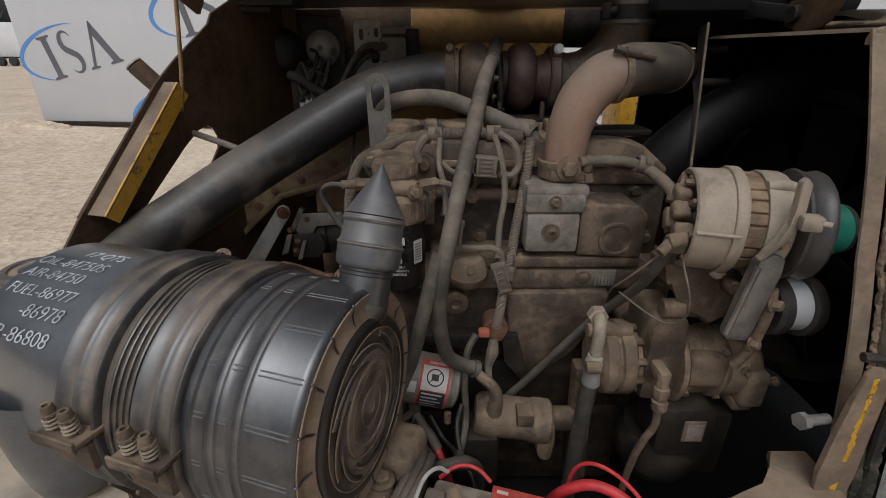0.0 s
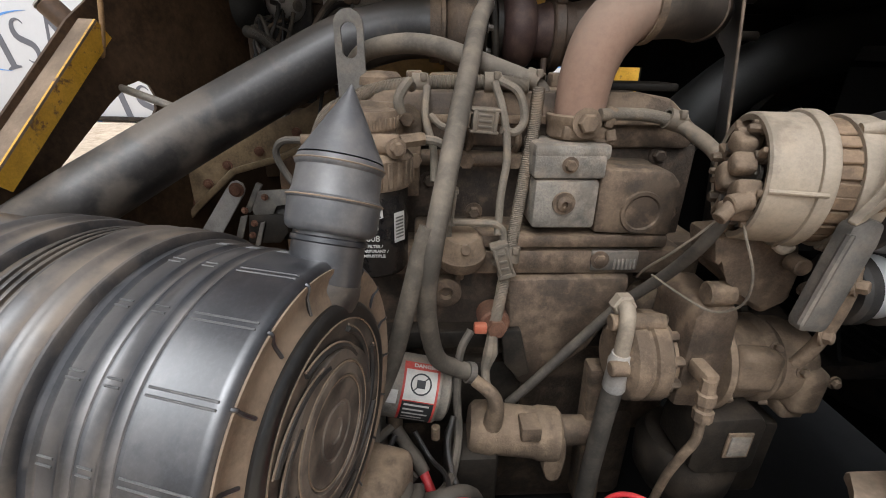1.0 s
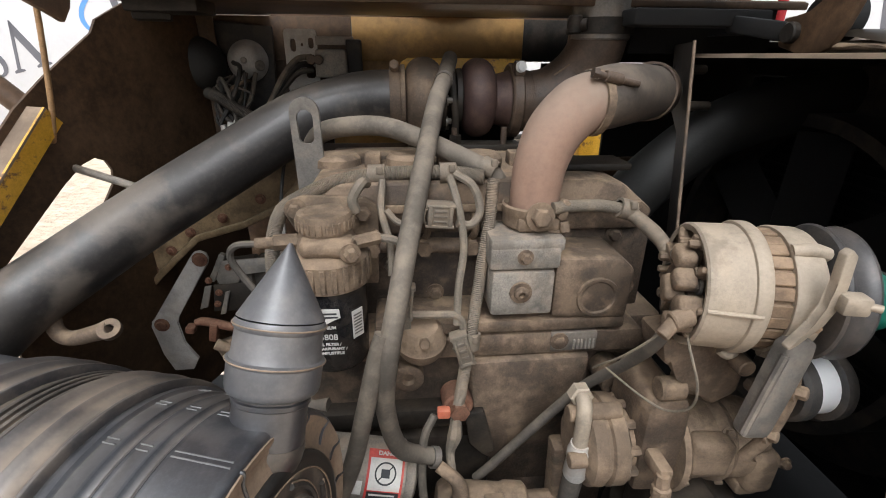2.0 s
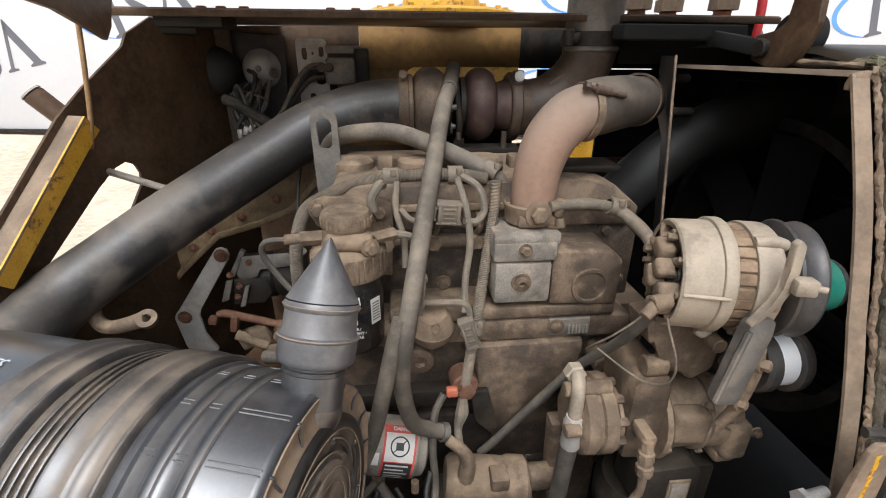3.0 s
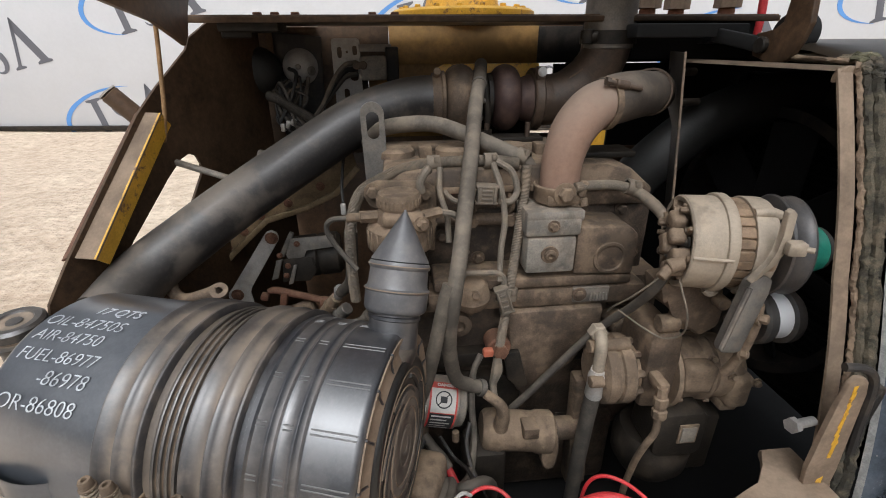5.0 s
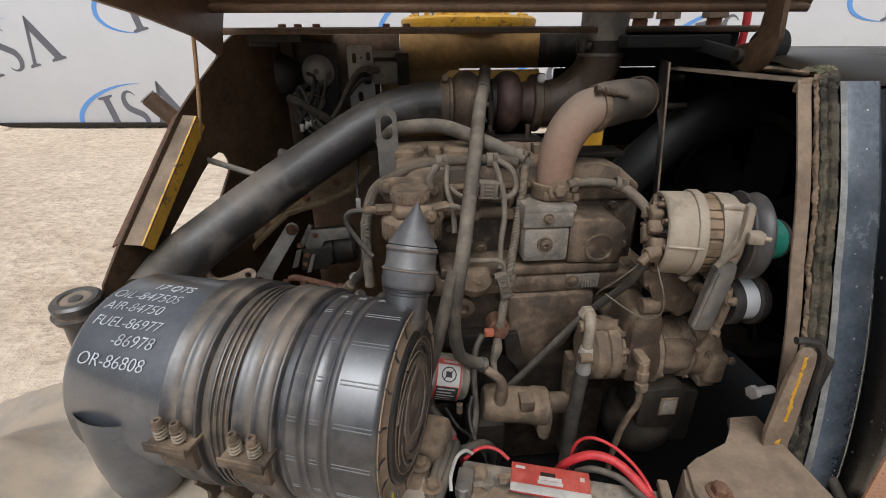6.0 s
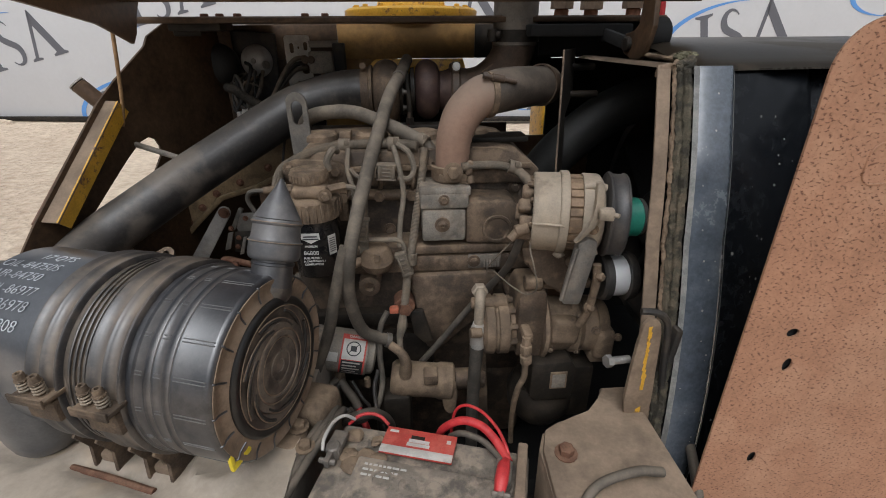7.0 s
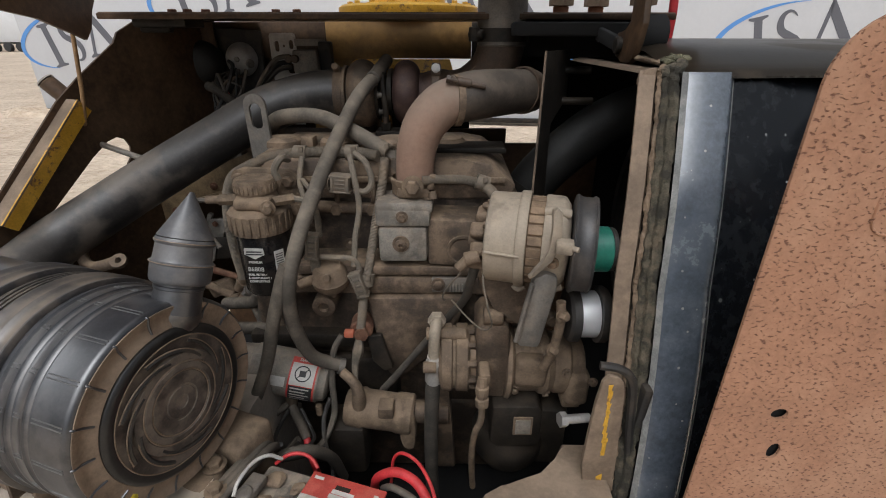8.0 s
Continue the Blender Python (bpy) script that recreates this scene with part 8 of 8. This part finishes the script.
# ---- electrics on the bulkhead ----
def electrics():
    w = thing("slotted_mount_plate", (-0.17, 1.15, 1.60), "pale zinc slotted mounting plate on the bulkhead", "plate")
    bm = B()
    x0, x1, z0, z1, y = -0.207, -0.143, 1.600, 1.816, 1.165
    o = [(x0, z0), (x1, z0), (x1, z1 - 0.007), (x1 - 0.002, z1 - 0.002), (x1 - 0.007, z1), (x0 + 0.007, z1), (x0 + 0.002, z1 - 0.002), (x0, z1 - 0.007)]
    vs = [bm.verts.new((x, y, z)) for x, z in o]
    es = [bm.edges.new((vs[i], vs[(i + 1) % len(o)])) for i in range(len(o))]
    for hx, hz, rx, rz in ((-0.190, 1.786, 0.0055, 0.012), (-0.155, 1.790, 0.0055, 0.010), (-0.173, 1.787, 0.0025, 0.0030), (-0.190, 1.738, 0.0030, 0.010), (-0.160, 1.736, 0.010, 0.012), (-0.180, 1.695, 0.0065, 0.012), (-0.172, 1.650, 0.012, 0.014)):
        h = [bm.verts.new((hx + math.copysign(abs(math.cos(a)) ** 0.6, math.cos(a)) * rx, y, hz + math.copysign(abs(math.sin(a)) ** 0.6, math.sin(a)) * rz)) for a in (2 * math.pi * i / 12 for i in range(12))]
        es += [bm.edges.new((h[i], h[(i + 1) % 12])) for i in range(12)]
    g = bmesh.ops.triangle_fill(bm, edges=es, use_beauty=True)
    e = bmesh.ops.extrude_face_region(bm, geom=[f for f in g["geom"] if isinstance(f, bmesh.types.BMFace)])
    bmesh.ops.translate(bm, verts=[v for v in e["geom"] if isinstance(v, bmesh.types.BMVert)], vec=(0, 0.004, 0))
    part("plate", bm, PALE_PLATE, w)
    w = thing("relay", (-0.10, 1.14, 1.72), "dusty grey relay box with leads", "relay")
    bm = B()
    box(bm, (-0.113, 1.140, 1.753), (0.060, 0.036, 0.052), None, 0.006)
    case = part("case", bm, GREY_ALU, w)
    for dx in (-0.036, -0.022):
        bm = B()
        rod(bm, (-0.113 + dx, 1.126, 1.760), (-0.113 + dx, 1.112, 1.760), 0.009, 14)
        part("lead_boot", bm, CAST, case)
    bm = B()
    box(bm, (-0.070, 1.160, 1.760), (0.030, 0.03, 0.075), None, 0.004)
    part("back_cover", bm, RUBBER, w, "black back cover")
    bm = B()
    box(bm, (-0.108, 1.165, 1.795), (0.075, 0.006, 0.016), None, 0.001)
    rod(bm, (-0.085, 1.155, 1.795), (-0.085, 1.165, 1.795), 0.004, 10)
    part("bracket", bm, STEEL, w)
    for i in range(3):
        line("relay_lead", [(-0.150, 1.13, 1.765 - 0.012 * i), (-0.175, 1.11, 1.76 - 0.012 * i), (-0.20, 1.09, 1.73 - 0.01 * i), (-0.225, 1.06, 1.68), (-0.24, 1.04, 1.66)], 0.0055, (WIRE, RUBBER, HOSE)[i], "lead from the relay, dark and dusty", "wire", 0, 6, 8)
    bm = B()
    m = front(-0.30, 1.185, 1.70)
    prism(bm, [(-0.085, -0.14), (0.06, -0.14), (0.07, 0.12), (-0.05, 0.13), (-0.095, 0.11)], m, 0.012, 0.003)
    single("black_cover_board", (-0.30, 1.185, 1.56), bm, RUBBER, "black rubber cover board", "board")
    w = thing("round_horn", (-0.28, 1.15, 1.72), "dusty round horn on the bulkhead", "horn")
    bm = B()
    lathe(bm, (-0.281, 1.175, 1.755), (0, -1, 0.1), [(0, 0), (0, 0.030), (0.006, 0.038), (0.012, 0.040), (0.016, 0.038), (0.020, 0.034), (0.030, 0.028), (0.036, 0.018), (0.038, 0.010), (0.038, 0)], 36)
    part("bowl", bm, PALE_PLATE, w, "pale dusty bowl")
    bm = B()
    rod(bm, (-0.257, 1.145, 1.748), (-0.250, 1.14, 1.748), 0.010, 12)
    rod(bm, (-0.281, 1.140, 1.757), (-0.281, 1.132, 1.758), 0.006, 10)
    part("stud", bm, GREY_ALU, w)
    for pts in ([(-0.281, 1.135, 1.735), (-0.285, 1.12, 1.70), (-0.295, 1.10, 1.67), (-0.28, 1.08, 1.65)], [(-0.26, 1.13, 1.735), (-0.27, 1.11, 1.69), (-0.285, 1.09, 1.66)]):
        line("horn_lead", pts, 0.0045, WIRE, "dusty lead to the horn", "wire", 0, 6, 8)
    bm = B()
    lathe(bm, (-0.372, 1.165, 1.750), (0.1, -1, 0.05), [(0, 0), (0, 0.045), (0.012, 0.050), (0.030, 0.049), (0.044, 0.040), (0.052, 0.026), (0.055, 0.012), (0.055, 0)], 36)
    single("black_horn", (-0.372, 1.165, 1.70), bm, DUSTLESS_RUBBER, "black domed horn beside the pale one", "horn")
    w = thing("wire_bundle", (-0.31, 1.08, 1.64), "tangle of dark wires with pale connectors", "wires")
    rng = random.Random(9)
    for i in range(9):
        bm = B()
        p = V((-0.335 + rng.uniform(-.02, .02), 1.12, 1.69 + rng.uniform(-.02, .02)))
        pts = [p, p + V((rng.uniform(0, .03), -.02, rng.uniform(-.02, .03))), p + V((rng.uniform(.02, .06), -.04, rng.uniform(-.05, 0))), p + V((rng.uniform(.04, .09), -.05, rng.uniform(-.08, -.03)))]
        tube(bm, pts, rng.uniform(0.0025, 0.005), 7, 5)
        part("wire", bm, (HOSE, RUBBER, WIRE, CABLE_RED)[(0, 1, 0, 1, 2, 1, 0, 3, 1)[i]], w)
    for i in range(6):
        bm = B()
        p = V((-0.285 + rng.uniform(-.03, .03), 1.135, 1.735 + rng.uniform(-.02, .02)))
        q = V((-0.325 + rng.uniform(-.03, .05), 1.075, 1.655 + rng.uniform(-.03, .03)))
        tube(bm, [p, p + V((rng.uniform(-.04, .03), -.03, rng.uniform(-.03, .02))), (p + q) / 2 + V((rng.uniform(-.04, .04), -.02, rng.uniform(-.02, .02))), q], rng.uniform(0.0022, 0.0048), 7, 5)
        part("wire", bm, (HOSE, RUBBER, CAST, RUBBER, RUBBER)[i % 5], w)
    bm = B()
    tube(bm, [(-0.345, 1.10, 1.700), (-0.322, 1.085, 1.694), (-0.295, 1.075, 1.678), (-0.262, 1.065, 1.660), (-0.235, 1.05, 1.640)], 0.011, 12, 30, 0.001)
    part("split_conduit", bm, HOSE, w, "dusty split conduit")
    for k in range(3):
        bm = B()
        box(bm, (-0.318 + 0.012 * k, 1.075, 1.635 + 0.006 * k), (0.010, 0.012, 0.018), Matrix.Rotation(0.3 * k, 3, "Y"), 0.002)
        part("connector", bm, ZINC, w, "pale connector")


electrics()

# yellow boom seen through the gaps behind the bulkhead
bm = B()
box(bm, (0.42, 1.70, 0.66), (1.2, 0.20, 1.32), None, 0.02)
box(bm, (0.675, 1.70, 1.51), (0.15, 0.18, 0.42), None, 0.02)
single("yellow_cab_side", (0.4, 1.70, 0.0), bm, YELLOW, "bright yellow body side behind the bulkhead", "panel")

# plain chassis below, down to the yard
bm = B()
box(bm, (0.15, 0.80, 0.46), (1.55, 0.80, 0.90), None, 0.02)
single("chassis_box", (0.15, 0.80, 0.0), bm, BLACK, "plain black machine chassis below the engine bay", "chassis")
